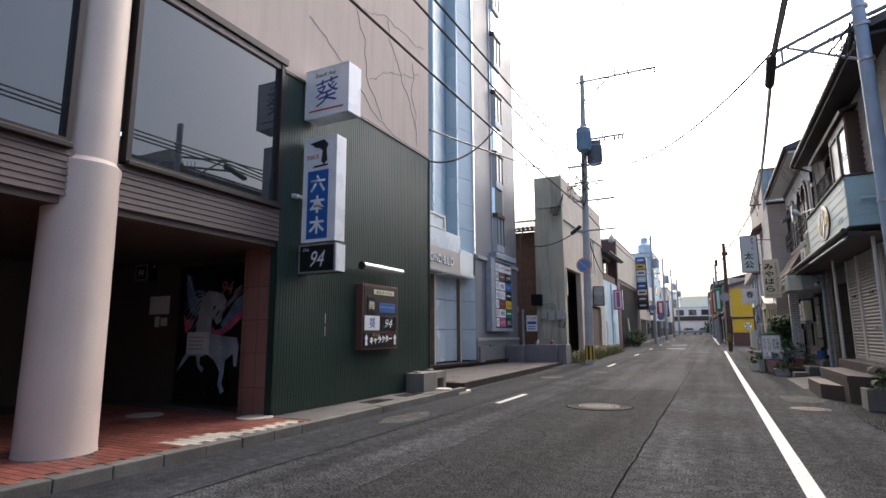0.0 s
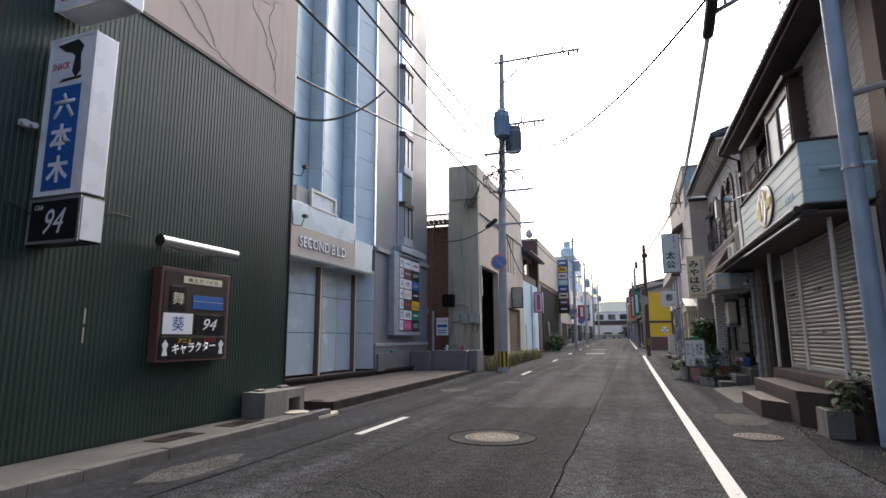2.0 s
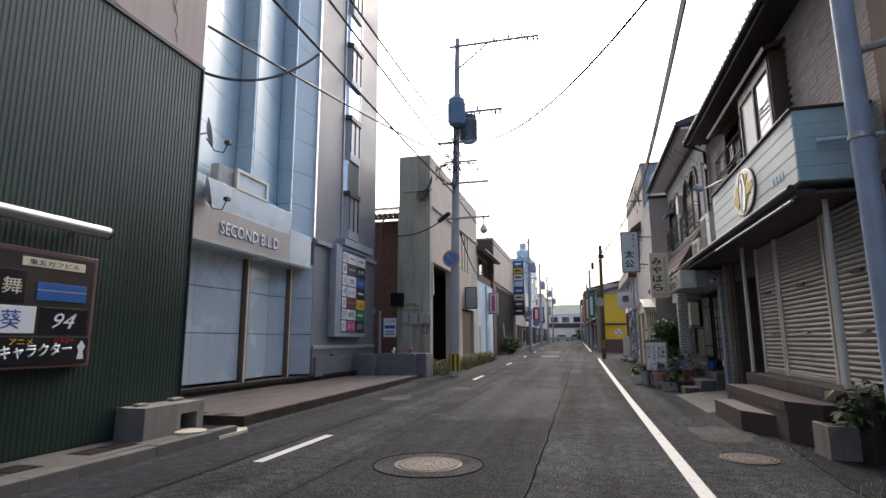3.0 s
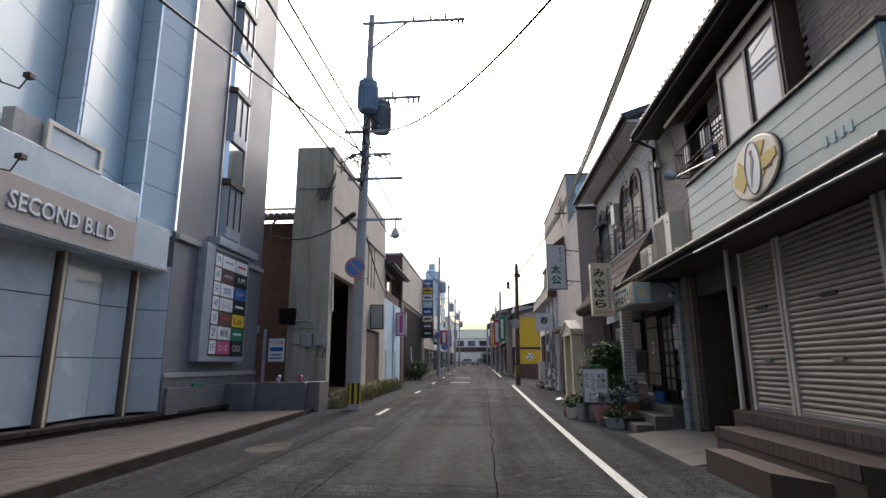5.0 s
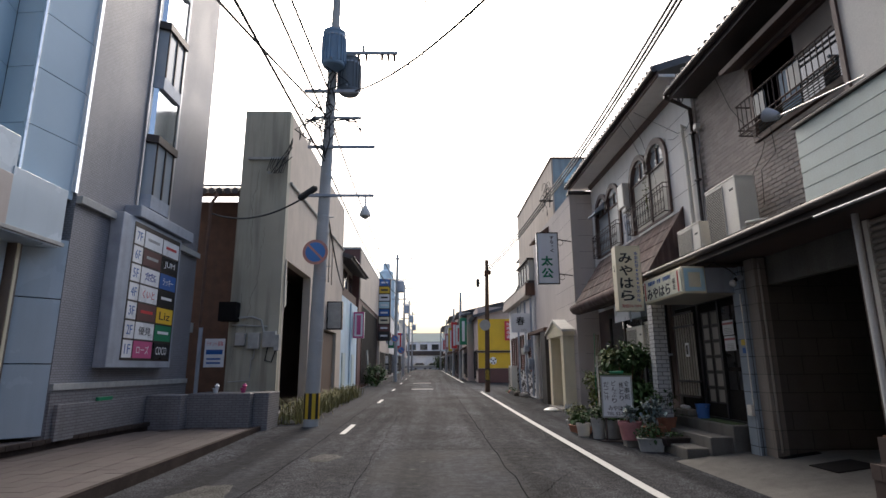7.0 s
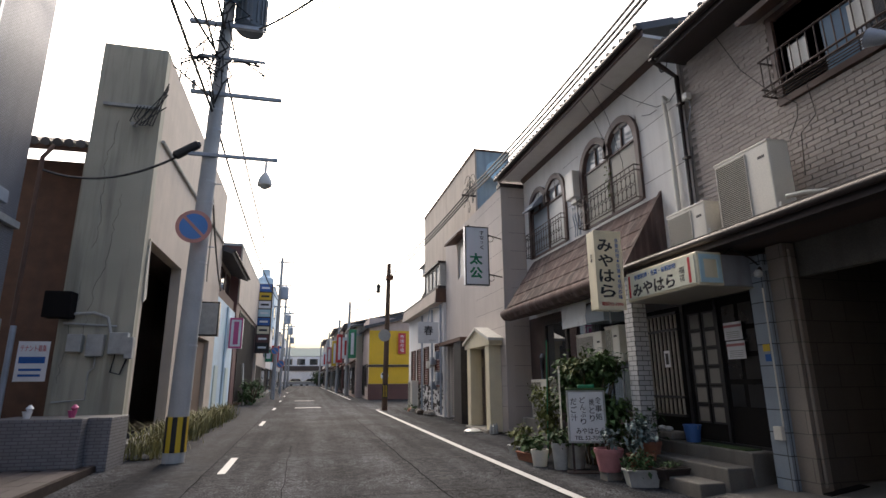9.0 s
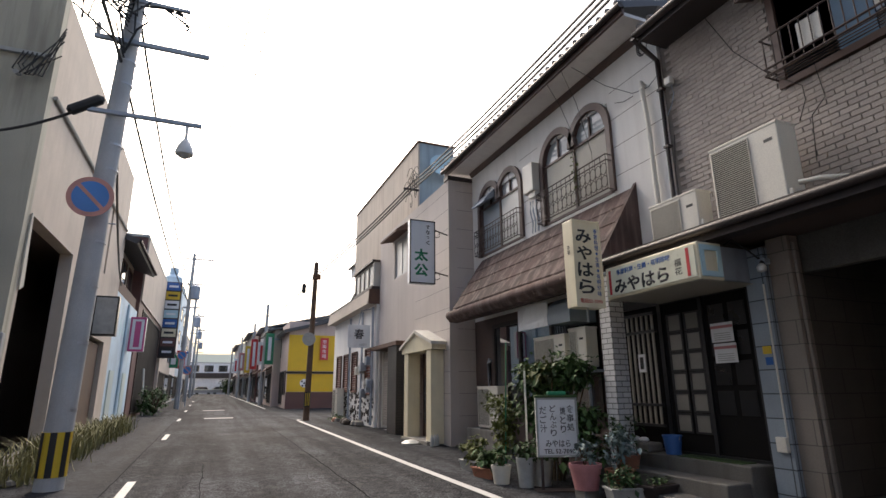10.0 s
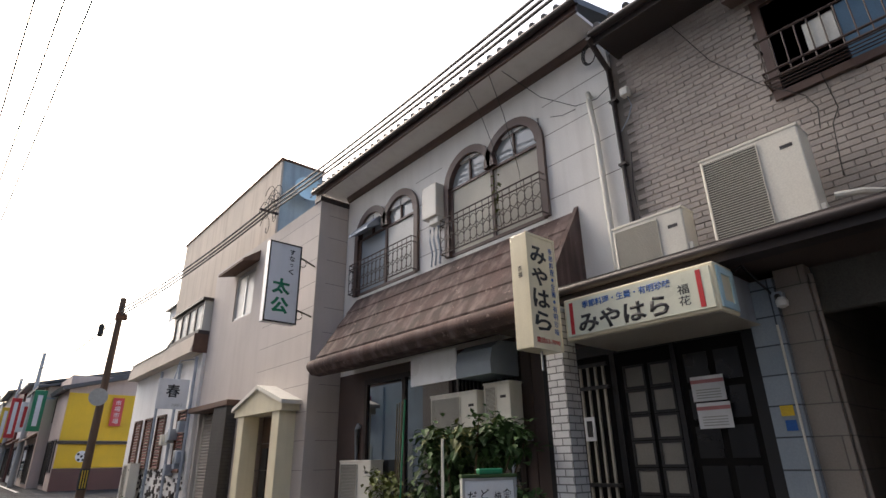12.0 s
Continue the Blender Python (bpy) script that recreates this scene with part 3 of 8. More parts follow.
pavement("forecourt_upper", [(-10.08, 13.4), (-9.28, 26.6), (-11.5, 26.6), (-11.5, 13.4)], 0.0, 0.345, "riser", "upper concrete step of the forecourt")

# ---- left: entrance building with the round column ----
bm = wall("x", -7.3, -6.97, -8, 13.25, 6.5, 19, [])
structure("wall_render", bm, "render", "pale pink rendered upper wall with hairline cracks", "wall")
structure("wall_back_left", wall("x", -13.3, -13.0, -8, 8.2, 0, 6.5), "darkwall", "dark brown wall of the recess", "wall")
structure("wall_recess_north", wall("y", 8.1, 8.3, -13, -6.97, 0, 3.4), "darkwall", "dark brown panelled wall of the recess", "wall")
structure("wall_recess_south", wall("y", -8.3, -8.0, -13, -6.9, 0, 19), "darkwall", "plain dark end wall", "wall")
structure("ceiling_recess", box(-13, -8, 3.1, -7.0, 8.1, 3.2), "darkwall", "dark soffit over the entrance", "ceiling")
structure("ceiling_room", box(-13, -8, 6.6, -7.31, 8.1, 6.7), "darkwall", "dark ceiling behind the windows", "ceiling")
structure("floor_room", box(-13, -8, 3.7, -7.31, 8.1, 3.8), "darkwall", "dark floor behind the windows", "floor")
structure("wall_pilaster", box(-7.8, 7.42, 0.13, -7.12, 8.1, 3.2), "pinktile", "dull pink tiled pier beside the door", "wall")
structure("wall_green_side", wall("y", 7.36, 7.46, -7.11, -6.98, 0.13, 6.5), "green", "green metal return", "wall")
bm = lathe([(0.44, 0.13), (0.43, 0.2), (0.415, 3.5), (0.425, 3.6), (0.425, 3.68), (0.365, 3.75), (0.36, 8.2), (0.36, 8.25)], 40, (-7.2, 4.05, 0))
solid("round_column", bm, "pillar", "thick round column painted pale pink, slightly stained", "column", smooth=True)
th = thing("window_fascia", (-6.95, 3, 3.2), "brown horizontal metal siding under the windows", "siding", kind="structure")
for i in range(7):
    z = 3.2 + i * 0.085
    part("board", prism([(-7.05, z), (-6.94, z), (-6.955, z + 0.08), (-7.05, z + 0.08)], "y", -8, 7.36), "siding", th)
for i, (y0, y1) in enumerate(((-8.0, 3.72), (4.42, 7.34))):
    th = thing("window_%d" % (i + 1), (-7.0, (y0 + y1) / 2, 3.8), "large dark window in a brown metal frame mirroring the evening sky", "window", kind="structure")
    bm = wall("x", -7.08, -6.93, y0, y1, 3.8, 6.68, [(y0 + 0.07, y1 - 0.07, 3.92, 6.6)])
    part("window_frame", bm, "bronze", th)
    p = part("pane", box(-7.03, y0 + 0.06, 3.9, -7.018, y1 - 0.06, 6.62), "window", th)
    p.visible_shadow = False
    part("window_sill", box(-7.1, y0, 3.79, -6.86, y1, 3.86, None, 0.01), "bronze", th)
structure("trim_window_head", box(-7.02, -8, 6.6, -6.9, 7.4, 6.72), "bronze", "dark metal strip over the windows", "trim")

# green corrugated wall
bm = bmesh.new()
n = 80
prof = []
for k in range(n):
    y0 = 7.36 + (13.25 - 7.36) * k / n
    p = (13.25 - 7.36) / n
    prof += [(-6.952, y0), (-6.952, y0 + p * 0.45), (-6.945, y0 + p * 0.55), (-6.945, y0 + p * 0.9)]
for za, zb, off in ((0.15, 2.95, 0.0), (2.93, 6.5, -0.008)):
    lo = [bm.verts.new((x + off, y, za)) for x, y in prof]
    hi = [bm.verts.new((x + off, y, zb)) for x, y in prof]
    for k in range(len(prof) - 1):
        bm.faces.new((lo[k], lo[k + 1], hi[k + 1], hi[k]))
structure("wall_green", bm, "green", "dark green corrugated metal cladding", "wall")
structure("wall_green_core", box(-7.3, 7.46, 0.1, -6.99, 13.24, 6.5), "green", "wall behind the green cladding", "wall")
structure("wall_green_end", box(-11.5, 13.1, 0.1, -7.3, 13.25, 19), "render", "rendered flank wall in the gap", "wall")
bm = box(-6.99, 7.34, 6.47, -6.925, 13.27, 6.53)
box(-6.99, 13.235, 0.13, -6.925, 13.265, 6.47, bm)
structure("trim_green", bm, "bronze", "dark edge strip of the cladding", "trim")

# ---- left: white building and grey tiled building ----
structure("wall_white_core", box(-11.5, 13.6, 0.0, -10.7, 22.75, 26), "panelback", "core wall behind the panels", "wall")
structure("wall_grey_tile", wall("x", -9.9, -9.55, 22.75, 28.65, 0.3, 26, [(24.95, 26.5, 5.6, 25.6)]), "greytile", "wall faced with small grey tiles", "wall")
structure("wall_grey_side", wall("y", 28.35, 28.65, -16, -9.9, 0, 26), "greytile", "grey tiled flank wall", "wall")
structure("wall_grey_back", box(-12, 22.75, 0, -11.5, 28.3, 26), "panelback", "core wall", "wall")
structure("wall_white_flank", wall("y", 13.3, 13.6, -16, -9.6, 0, 26), "whitepanel", "pale flank wall", "wall")

# ---- left: plain concrete building ----
structure("wall_concrete_south", wall("y", 29.3, 29.6, -8.6, -7.06, 0, 10.35), "concrete_wall", "bare stained concrete flank with cracks", "wall")
structure("wall_concrete_front", prism([(29.6, 0), (29.62, 0), (29.62, 10.35), (29.6, 10.35)], "x", -8.6, -7.06), "concrete_wall", "concrete edge", "wall")
bm = wall("x", -7.36, -7.06, 29.62, 41.2, 0.2, 10.33, [(29.75, 33.5, 0.2, 5.2), (36.2, 36.5, 5.6, 8.0), (37.0, 37.3, 5.6, 8.0), (37.8, 38.1, 5.6, 8.0), (36.3, 39.8, 0.5, 3.4)])
structure("wall_concrete_street", bm, "stucco_pink", "pale rendered street front with a wide dark opening", "wall")
structure("wall_concrete_west", wall("x", -8.6, -8.4, 29.6, 41.2, 0, 10.3), "darkwall", "inner wall, dark in colour to stand for an unlit room", "wall")
structure("wall_concrete_north", wall("y", 41.0, 41.2, -8.4, -7.36, 0, 10.3), "concrete_wall", "concrete party wall", "wall")
structure("ceiling_concrete", box(-8.4, 29.6, 10.1, -7.36, 41, 10.3), "concrete_wall", "flat roof slab", "ceiling")
structure("ceiling_garage", box(-8.4, 29.62, 5.3, -7.36, 41, 5.4), "darkwall", "dark garage ceiling", "ceiling")

# ---- right: shop with the pale blue panel, brick upper floor ----
structure("wall_brick_core", wall("x", 3.72, 4.0, 13.2, 23.05, 3.5, 7.7, [(16.2, 17.8, 5.0, 6.4), (18.3, 20.2, 5.3, 6.5)]), "mortar", "mortar-coloured wall behind the brick facing", "wall")
structure("wall_brick_end", wall("y", 13.2, 13.45, 4.0, 9, 0, 8.6), "brick", "flank wall of the shop", "wall")
structure("wall_shop_back", wall("x", 8.7, 9.0, 13.2, 31, 0, 9), "darkwall", "dark back wall", "wall")
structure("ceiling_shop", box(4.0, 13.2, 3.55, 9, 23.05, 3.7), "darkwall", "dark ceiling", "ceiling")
structure("wall_shop_shutters", wall("x", 3.56, 3.72, 13.2, 18.72, 0, 3.55), "darkwall", "wall behind the shutters", "wall")
# side walls take the darkened tile, which carries the garage's shade
structure("wall_garage_south", wall("y", 18.73, 18.95, 3.52, 9, 0, 3.55), "beigetile_in_shade", "garage side wall", "wall")
structure("wall_garage_north", wall("y", 21.14, 21.415, 3.622, 9, 0, 3.55), "beigetile_in_shade", "garage side wall", "wall")
# steps
for i, (x, z, y1, y0, cut) in enumerate(((2.16, 0.33, 17.55, 14.8, 0.55), (2.52, 0.6, 18.0, 14.1, 0.3), (3.03, 0.81, 18.5, 13.25, 0.0))):
    structure("steps_shop_%d" % (i + 1), prism([(x + cut, y0), (3.56, y0), (3.56, y1), (x, y1), (x, y0 + cut * 1.6)] if cut else [(x, y0), (3.56, y0), (3.56, y1), (x, y1)], "z", -0.1, z), "stepbrown", "brown tiled entrance step", "step")
# blue panel box
th = thing("shop_sign_band", (2.9, 16.2, 3.7), "pale blue-white boarded shop sign band with an emblem", "shop sign")
part("body", box(2.74, 13.7, 3.7, 3.7, 18.6, 4.76), "palepanel", th)
for i in range(5):
    z = 3.71 + i * 0.21
    part("board", prism([(2.7, z), (2.74, z), (2.74, z + 0.205), (2.705, z + 0.205)], "y", 13.69, 18.61), "palepanel", th)
    part("end_board", box(2.71, 13.66, z, 3.7, 13.7, z + 0.205), "lightblue", th, "sky-blue end board")
part("cap", box(2.66, 13.62, 4.76, 3.72, 18.64, 4.8, None, 0.008), "gutter", th)
# canopy over garage and door
th = thing("canopy", (3.2, 21, 3.6), "dark flat metal canopy over shop, garage and door", "canopy", kind="structure")
part("deck", box(2.62, 18.62, 3.62, 3.72, 23.85, 3.72), "gutter", th)
part("front_gutter", tube([(2.6, 13.7, 3.62), (2.6, 23.9, 3.64)], 0.055, 10), "gutter", th, smooth=True)
part("beam", box(2.66, 13.7, 3.5, 2.9, 23.8, 3.6), "gutter", th)
part("soffit", box(2.9, 13.7, 3.52, 4.2, 23.8, 3.57), "darkwall", th)

# ---- right: restaurant house ----
HY0, HY1, HX = 23.05, 30.85, 3.65
structure("wall_house_upper", wall("x", HX, HX + 0.3, HY0, HY1, 3.5, 8.2, [(24.49, 26.9, 5.3, 7.25), (27.95, 30.3, 5.3, 7.1)]), "alc", "pale grey panelled upper wall", "wall")
structure("wall_house_lower", wall("x", HX, HX + 0.2, 25.1, HY1, 0, 3.5, [(25.3, 29.7, 0.9, 3.3)]), "darkwall", "dark lower wall with window openings", "wall")
# near-black colour stands in for the unlit rooms
structure("wall_house_inner", wall("x", 6.0, 6.2, 21.5, HY1, 0, 8.2), "dark", "inner wall, dark in colour to stand for an unlit room", "wall")
structure("wall_house_door", wall("x", 3.66, 3.8, 21.73, 25.09, 0.3, 3.5, [(21.95, 24.72, 0.4, 3.0)]), "darkwall", "dark wood door wall in the recess", "wall")
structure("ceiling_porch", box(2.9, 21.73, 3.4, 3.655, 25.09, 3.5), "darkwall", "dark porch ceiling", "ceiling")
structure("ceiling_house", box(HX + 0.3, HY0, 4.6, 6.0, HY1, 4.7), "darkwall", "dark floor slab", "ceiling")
structure("wall_pier_right", box(3.33, 21.42, 0, 4.25, 21.72, 3.4), "bluetile", "bluish tiled pier beside the door", "wall")
structure("wall_pier_beige", box(3.42, 21.12, 0, 3.62, 21.418, 3.5), "beigetile", "beige tiled pier", "wall")
structure("wall_pier_left", box(2.6, 23.68, 0, 2.88, 23.94, 3.48), "whitebrick", "pale brick-tiled pier beside the door", "wall")
for i, (x, z, y0, y1) in enumerate(((2.35, 0.2, 22.05, 23.6), (2.75, 0.4, 21.95, 24.6), (3.15, 0.6, 21.9, 25.0))):
    structure("steps_door_%d" % (i + 1), box(x, y0, -0.1, 3.66, y1, z, None, 0.02), "concrete_worn_shaded", "worn concrete doorstep", "step")
# the ramp's shade under the canopy is painted by the darker concrete
structure("ramp", prism([(1.95, -0.02), (4.3, 0.28), (9, 0.3), (9, -0.1), (1.95, -0.1)], "y", 18.02, 22.0), "concrete_worn_shaded", "worn concrete ramp into the garage, canopy shade in its colour", "ramp")
# awning
th = thing("awning", (3.1, 27.3, 3.55), "steep brown shingled awning with peeling surface", "awning")
aw = [(HX, 5.2), (2.72, 3.75), (2.6, 3.62), (2.52, 3.5), (2.6, 3.4), (2.8, 3.38), (HX, 3.6)]
part("slope", prism(aw, "y", 24.0, 30.3), "shingle", th)

# eaves and roofs
th = thing("tiled_roof", (4, 27, 8.2), "dark tiled roof with a deep pale soffit", "roof", kind="structure")
part("soffit", box(2.98, 23.1, 8.15, 4.0, 31.3, 8.22), "alc", th)
part("cornice", prism([(HX, 8.0), (HX - 0.05, 8.03), (HX - 0.09, 8.12), (HX - 0.09, 8.148), (HX, 8.148)], "y", 23.06, 30.84), "brownframe", th, "brown moulding under the soffit")
part("fascia", box(2.93, 23.05, 8.13, 2.98, 31.35, 8.33), "brownframe", th)
part("slope", prism([(2.85, 8.33), (9.0, 10.4), (9.0, 10.3), (2.95, 8.23)], "y", 23.0, 31.4), "rooftile", th)
part("gutter", tube([(2.86, 23.0, 8.27), (2.86, 31.4, 8.27)], 0.06, 10), "gutter", th, smooth=True)
th = thing("brick_house_roof", (4, 18, 7.6), "dark roof edge over the brick-faced floor", "roof", kind="structure")
part("soffit", box(3.15, 13.0, 7.5, 4.0, 22.9, 7.56), "gutter", th)
part("fascia", box(3.1, 13.0, 7.48, 3.15, 22.95, 7.68), "gutter", th)
part("slope", prism([(3.02, 7.68), (9, 9.6), (9, 9.5), (3.1, 7.58)], "y", 12.95, 22.98), "rooftile", th)
part("gutter", tube([(3.04, 12.9, 7.62), (3.04, 22.95, 7.62)], 0.06, 10), "gutter", th, smooth=True)

# ---- right: snack bar building ----
TX = 2.85
structure("wall_bar_south", wall("y", 30.87, 31.1, TX + 0.25, 4.9, 0, 7.85), "alc_pink", "pale pinkish panelled flank wall", "wall")
structure("wall_bar_front", wall("x", TX, TX + 0.25, 30.87, 38.2, 0.05, 7.85, [(34.75, 36.2, 5.75, 7.2), (35.4, 38.0, 0.2, 3.2), (31.6, 33.6, 0.2, 2.75)]), "alc_pink", "pale pinkish panelled front", "wall")
structure("wall_bar_upper", box(TX + 0.1, 33.85, 7.0, 4.35, 43.2, 10.45), "stain_beige", "stained upper storey with a blind front", "wall")
# bar interior: its lack of light is put into the wall colour
structure("wall_bar_inner", wall("x", 5.2, 5.4, 31.1, 38.2, 0, 7.8), "dark", "inner wall, dark in colour to stand for an unlit room", "wall")
structure("ceiling_bar", box(TX + 0.25, 31.1, 7.7, 5.2, 38.2, 7.84), "alc_pink", "flat roof", "ceiling")
structure("ceiling_bar_shop", box(TX + 0.25, 31.1, 3.3, 5.2, 38.2, 3.4), "darkwall", "dark ceiling", "ceiling")


# ---- left: things of the entrance ----
def sign_box(name, x0, y0, z0, x1, y1, z1, label, face="signwhite", rim="steel", category="sign"):
    """A lit sign box that stands out from the wall: case, rim, and a face on its south side."""
    th = thing(name, ((x0 + x1) / 2, (y0 + y1) / 2, z0), label, category)
    part("case", box(x0, y0 + 0.012, z0, x1, y1, z1, None, 0.012), face, th)
    part("rim", wall("y", y0 - 0.006, y0 + 0.014, x0 - 0.004, x1 + 0.004, z0 - 0.004, z1 + 0.004, [(x0 + 0.03, x1 - 0.03, z0 + 0.03, z1 - 0.03)]), rim, th)
    part("face", box(x0 + 0.028, y0 + 0.002, z0 + 0.028, x1 - 0.028, y0 + 0.012, z1 - 0.028), face, th)
    return th


th = sign_box("snack_sign", -6.9, 7.9, 5.7, -5.86, 8.3, 6.7, "white box sign with a blue character and red line", rim="signwhite")
part("lettering", glyphs("葵", 0.55, 0.52, (-6.38, 7.9, 6.2), "south", None, slope=0.15), "blueink", th)
part("script", glyphs("Snack Aoi", 0.5, 0.08, (-6.42, 7.9, 6.56), "south", None, shear=0.3), "ink", th)
part("line", box(-6.8, 7.897, 5.82, -5.98, 7.902, 5.85), "red", th)
part("underside", box(-6.86, 7.93, 5.692, -5.9, 8.27, 5.699), "galv", th)
for z in (5.9, 6.5):
    part("bracket", box(-6.96, 8.05, z, -6.9, 8.15, z + 0.05), "steel", th)
th = sign_box("snack_sign", -6.88, 7.9, 3.24, -6.1, 8.2, 5.28, "tall white box sign with blue panel and a bird shape", rim="signwhite")
part("blue_panel", box(-6.77, 7.896, 3.3, -6.28, 7.9, 4.62), "signblue", th)
part("lettering", column_text("六本木", 0.36, 1.2, (-6.525, 7.896, 3.96), "south", None, bold=0.03), "signwhite", th)
part("red_lettering", glyphs("SNACK", 0.3, 0.09, (-6.66, 7.899, 4.9), "south"), "red", th)
bm = prism([(-6.75, 5.18), (-6.4, 5.22), (-6.3, 5.12), (-6.34, 5.02), (-6.32, 4.8), (-6.4, 4.72), (-6.46, 4.8), (-6.43, 5.0), (-6.5, 5.06), (-6.6, 5.08), (-6.68, 5.14)], "y", 7.894, 7.9)
part("bird_shape", bm, "ink", th)
bm = prism([(-6.66, 4.68), (-6.3, 4.7), (-6.3, 4.73), (-6.6, 4.72)], "y", 7.894, 7.9)
part("stroke", bm, "ink", th)
th = sign_box("snack_sign", -6.93, 7.9, 2.66, -6.08, 8.2, 3.2, "black-faced box sign with white numerals", face="black", rim="steel")
part("side_panel", box(-6.082, 7.92, 2.68, -6.07, 8.19, 3.18), "signwhite", th, "white side of the case")
part("lettering", glyphs("94", 0.34, 0.3, (-6.48, 7.9, 2.92), "south", None, shear=0.35), "signwhite", th)
part("script", glyphs("Club", 0.14, 0.06, (-6.76, 7.9, 3.1), "south", None, shear=0.3), "signwhite", th)
th = thing("security_lamp", (-6.9, 7.72, 4.1), "small white twin security lamp on the corner", "lamp")
part("base", box(-6.95, 7.66, 4.08, -6.88, 7.78, 4.16, None, 0.008), "lampwhite", th)
for d in (-0.05, 0.06):
    part("head", tube([(-6.88, 7.72 + d, 4.12), (-6.78, 7.7 + d, 4.09)], 0.035, 10), "lampwhite", th)
# directory board
th = thing("directory_board", (-6.85, 10.5, 1.2), "dark brown wall board with bar name plates", "directory")
part("case", box(-6.94, 9.78, 1.2, -6.76, 11.26, 2.64, None, 0.012), "maroon", th)
part("backing", box(-6.76, 9.84, 1.26, -6.75, 11.2, 2.58), "bronze", th)


def plate(y0, y1, z0, z1, face, body, ink, parent, x=-6.745, txt_h=0.5, txt_w=0.7, **kw):
    p = part("name_plate", box(x - 0.01, y0, z0, x + 0.004, y1, z1, None, 0.003), face, parent)
    if body:
        part("lettering", glyphs(body, (y1 - y0) * txt_w, (z1 - z0) * txt_h, (x + 0.004, (y0 + y1) / 2, (z0 + z1) / 2), "east", None, **kw), ink, p)
    return p


plate(10.2, 11.05, 2.42, 2.53, "signcream", "東五ガフビル", "ink", th, txt_h=0.6, txt_w=0.8)
plate(9.95, 10.28, 1.98, 2.36, "black", "舞", "signcream", th)
plate(10.42, 11.1, 2.02, 2.24, "signblue", "", "ink", th)
part("bar", box(-6.744, 10.42, 2.14, -6.738, 11.1, 2.15), "greypot", th)
plate(9.85, 10.44, 1.62, 1.94, "signwhite", "葵", "blueink", th, txt_h=0.7, txt_w=0.4)
plate(10.5, 11.15, 1.62, 1.94, "black", "94", "signwhite", th, txt_h=0.6, txt_w=0.5, shear=0.35)
p = plate(9.82, 11.2, 1.25, 1.58, "black", "キャラクター", "signwhite", th, txt_h=0.5, txt_w=0.66, bold=0.03, slope=0.05)
part("small_lettering", glyphs("アニメ", 0.28, 0.07, (-6.741, 10.3, 1.52), "east"), "yellow", p)
part("red_lettering", glyphs("カラオケ", 0.3, 0.06, (-6.741, 10.85, 1.53), "east"), "red", p)
for y in (9.92, 11.1):
    part("figure_mark", prism([(y - 0.05, 1.3), (y + 0.05, 1.3), (y + 0.03, 1.4), (y + 0.06, 1.46), (y, 1.54), (y - 0.06, 1.46), (y - 0.03, 1.4)], "x", -6.741, -6.738), "signwhite", p)
th = thing("board_lamp", (-6.7, 10.45, 3.0), "long round steel lamp hood above the board", "lamp")
part("hood", tube([(-6.68, 9.62, 3.0), (-6.68, 11.28, 3.0)], 0.085, 16), "steel", th, smooth=True)
for y in (9.62, 11.28):
    part("end_cap", tube([(-6.68, y - 0.01, 3.0), (-6.68, y + 0.01, 3.0)], 0.09, 16), "bronze", th)
for y in (9.9, 11.0):
    part("arm", box(-6.95, y, 2.96, -6.72, y + 0.04, 3.0), "steel", th)
# wires on the green wall
bm = tube([(-6.92, 7.6, 3.15), (-6.9, 8.0, 3.0), (-6.92, 8.5, 3.05), (-6.92, 9.0, 3.3), (-6.93, 9.3, 3.3)], 0.008, 6)
solid("wall_cable", bm, "cable", "thin black cable clipped to the green wall", "cable")
for z in (1.5, 1.75):
    solid("scrap_tape", box(-6.944, 8.75, z, -6.94, 8.77, z + 0.2), "whitetile", "scrap of old tape on the green wall", "tape")

# mural door in the recess
th = thing("door_1", (-9.4, 8.1, 0.13), "dark door with a painted white horse and coloured wings", "door", kind="structure")
part("leaf", box(-10.35, 8.05, 0.14, -8.45, 8.1, 3.0), "black", th)


def blot(name, pts, material, y, parent):
    part(name, prism([(-10.35 + px * 1.9, 0.14 + pz * 2.86) for px, pz in pts], "y", y - 0.003, y), material, parent)


M["mural_blue"] = mat("mural_blue", (0.2, 0.3, 0.5), 0.5, var=0.4, size=3)
M["mural_pink"] = mat("mural_pink", (0.5, 0.12, 0.25), 0.5, var=0.4, size=3)
M["mural_white"] = mat("mural_white", (0.42, 0.48, 0.58), 0.5, var=0.3, size=3)
blot("wing_shape", [(0.11, 0.94), (0.17, 0.93), (0.27, 0.78), (0.36, 0.72), (0.3, 0.62), (0.2, 0.66), (0.12, 0.8)], "mural_blue", 8.05, th)
blot("wing_shape", [(0.68, 0.56), (0.78, 0.64), (0.9, 0.74), (0.99, 0.77), (0.99, 0.62), (0.9, 0.56), (0.76, 0.5)], "mural_blue", 8.05, th)
blot("wing_shape", [(0.54, 0.57), (0.6, 0.52), (0.74, 0.54), (0.88, 0.62), (0.99, 0.65), (0.98, 0.6), (0.84, 0.53), (0.7, 0.48), (0.58, 0.49)], "mural_pink", 8.046, th)
blot("wing_shape", [(0.1, 0.64), (0.16, 0.6), (0.28, 0.61), (0.24, 0.54), (0.14, 0.5)], "mural_pink", 8.046, th)
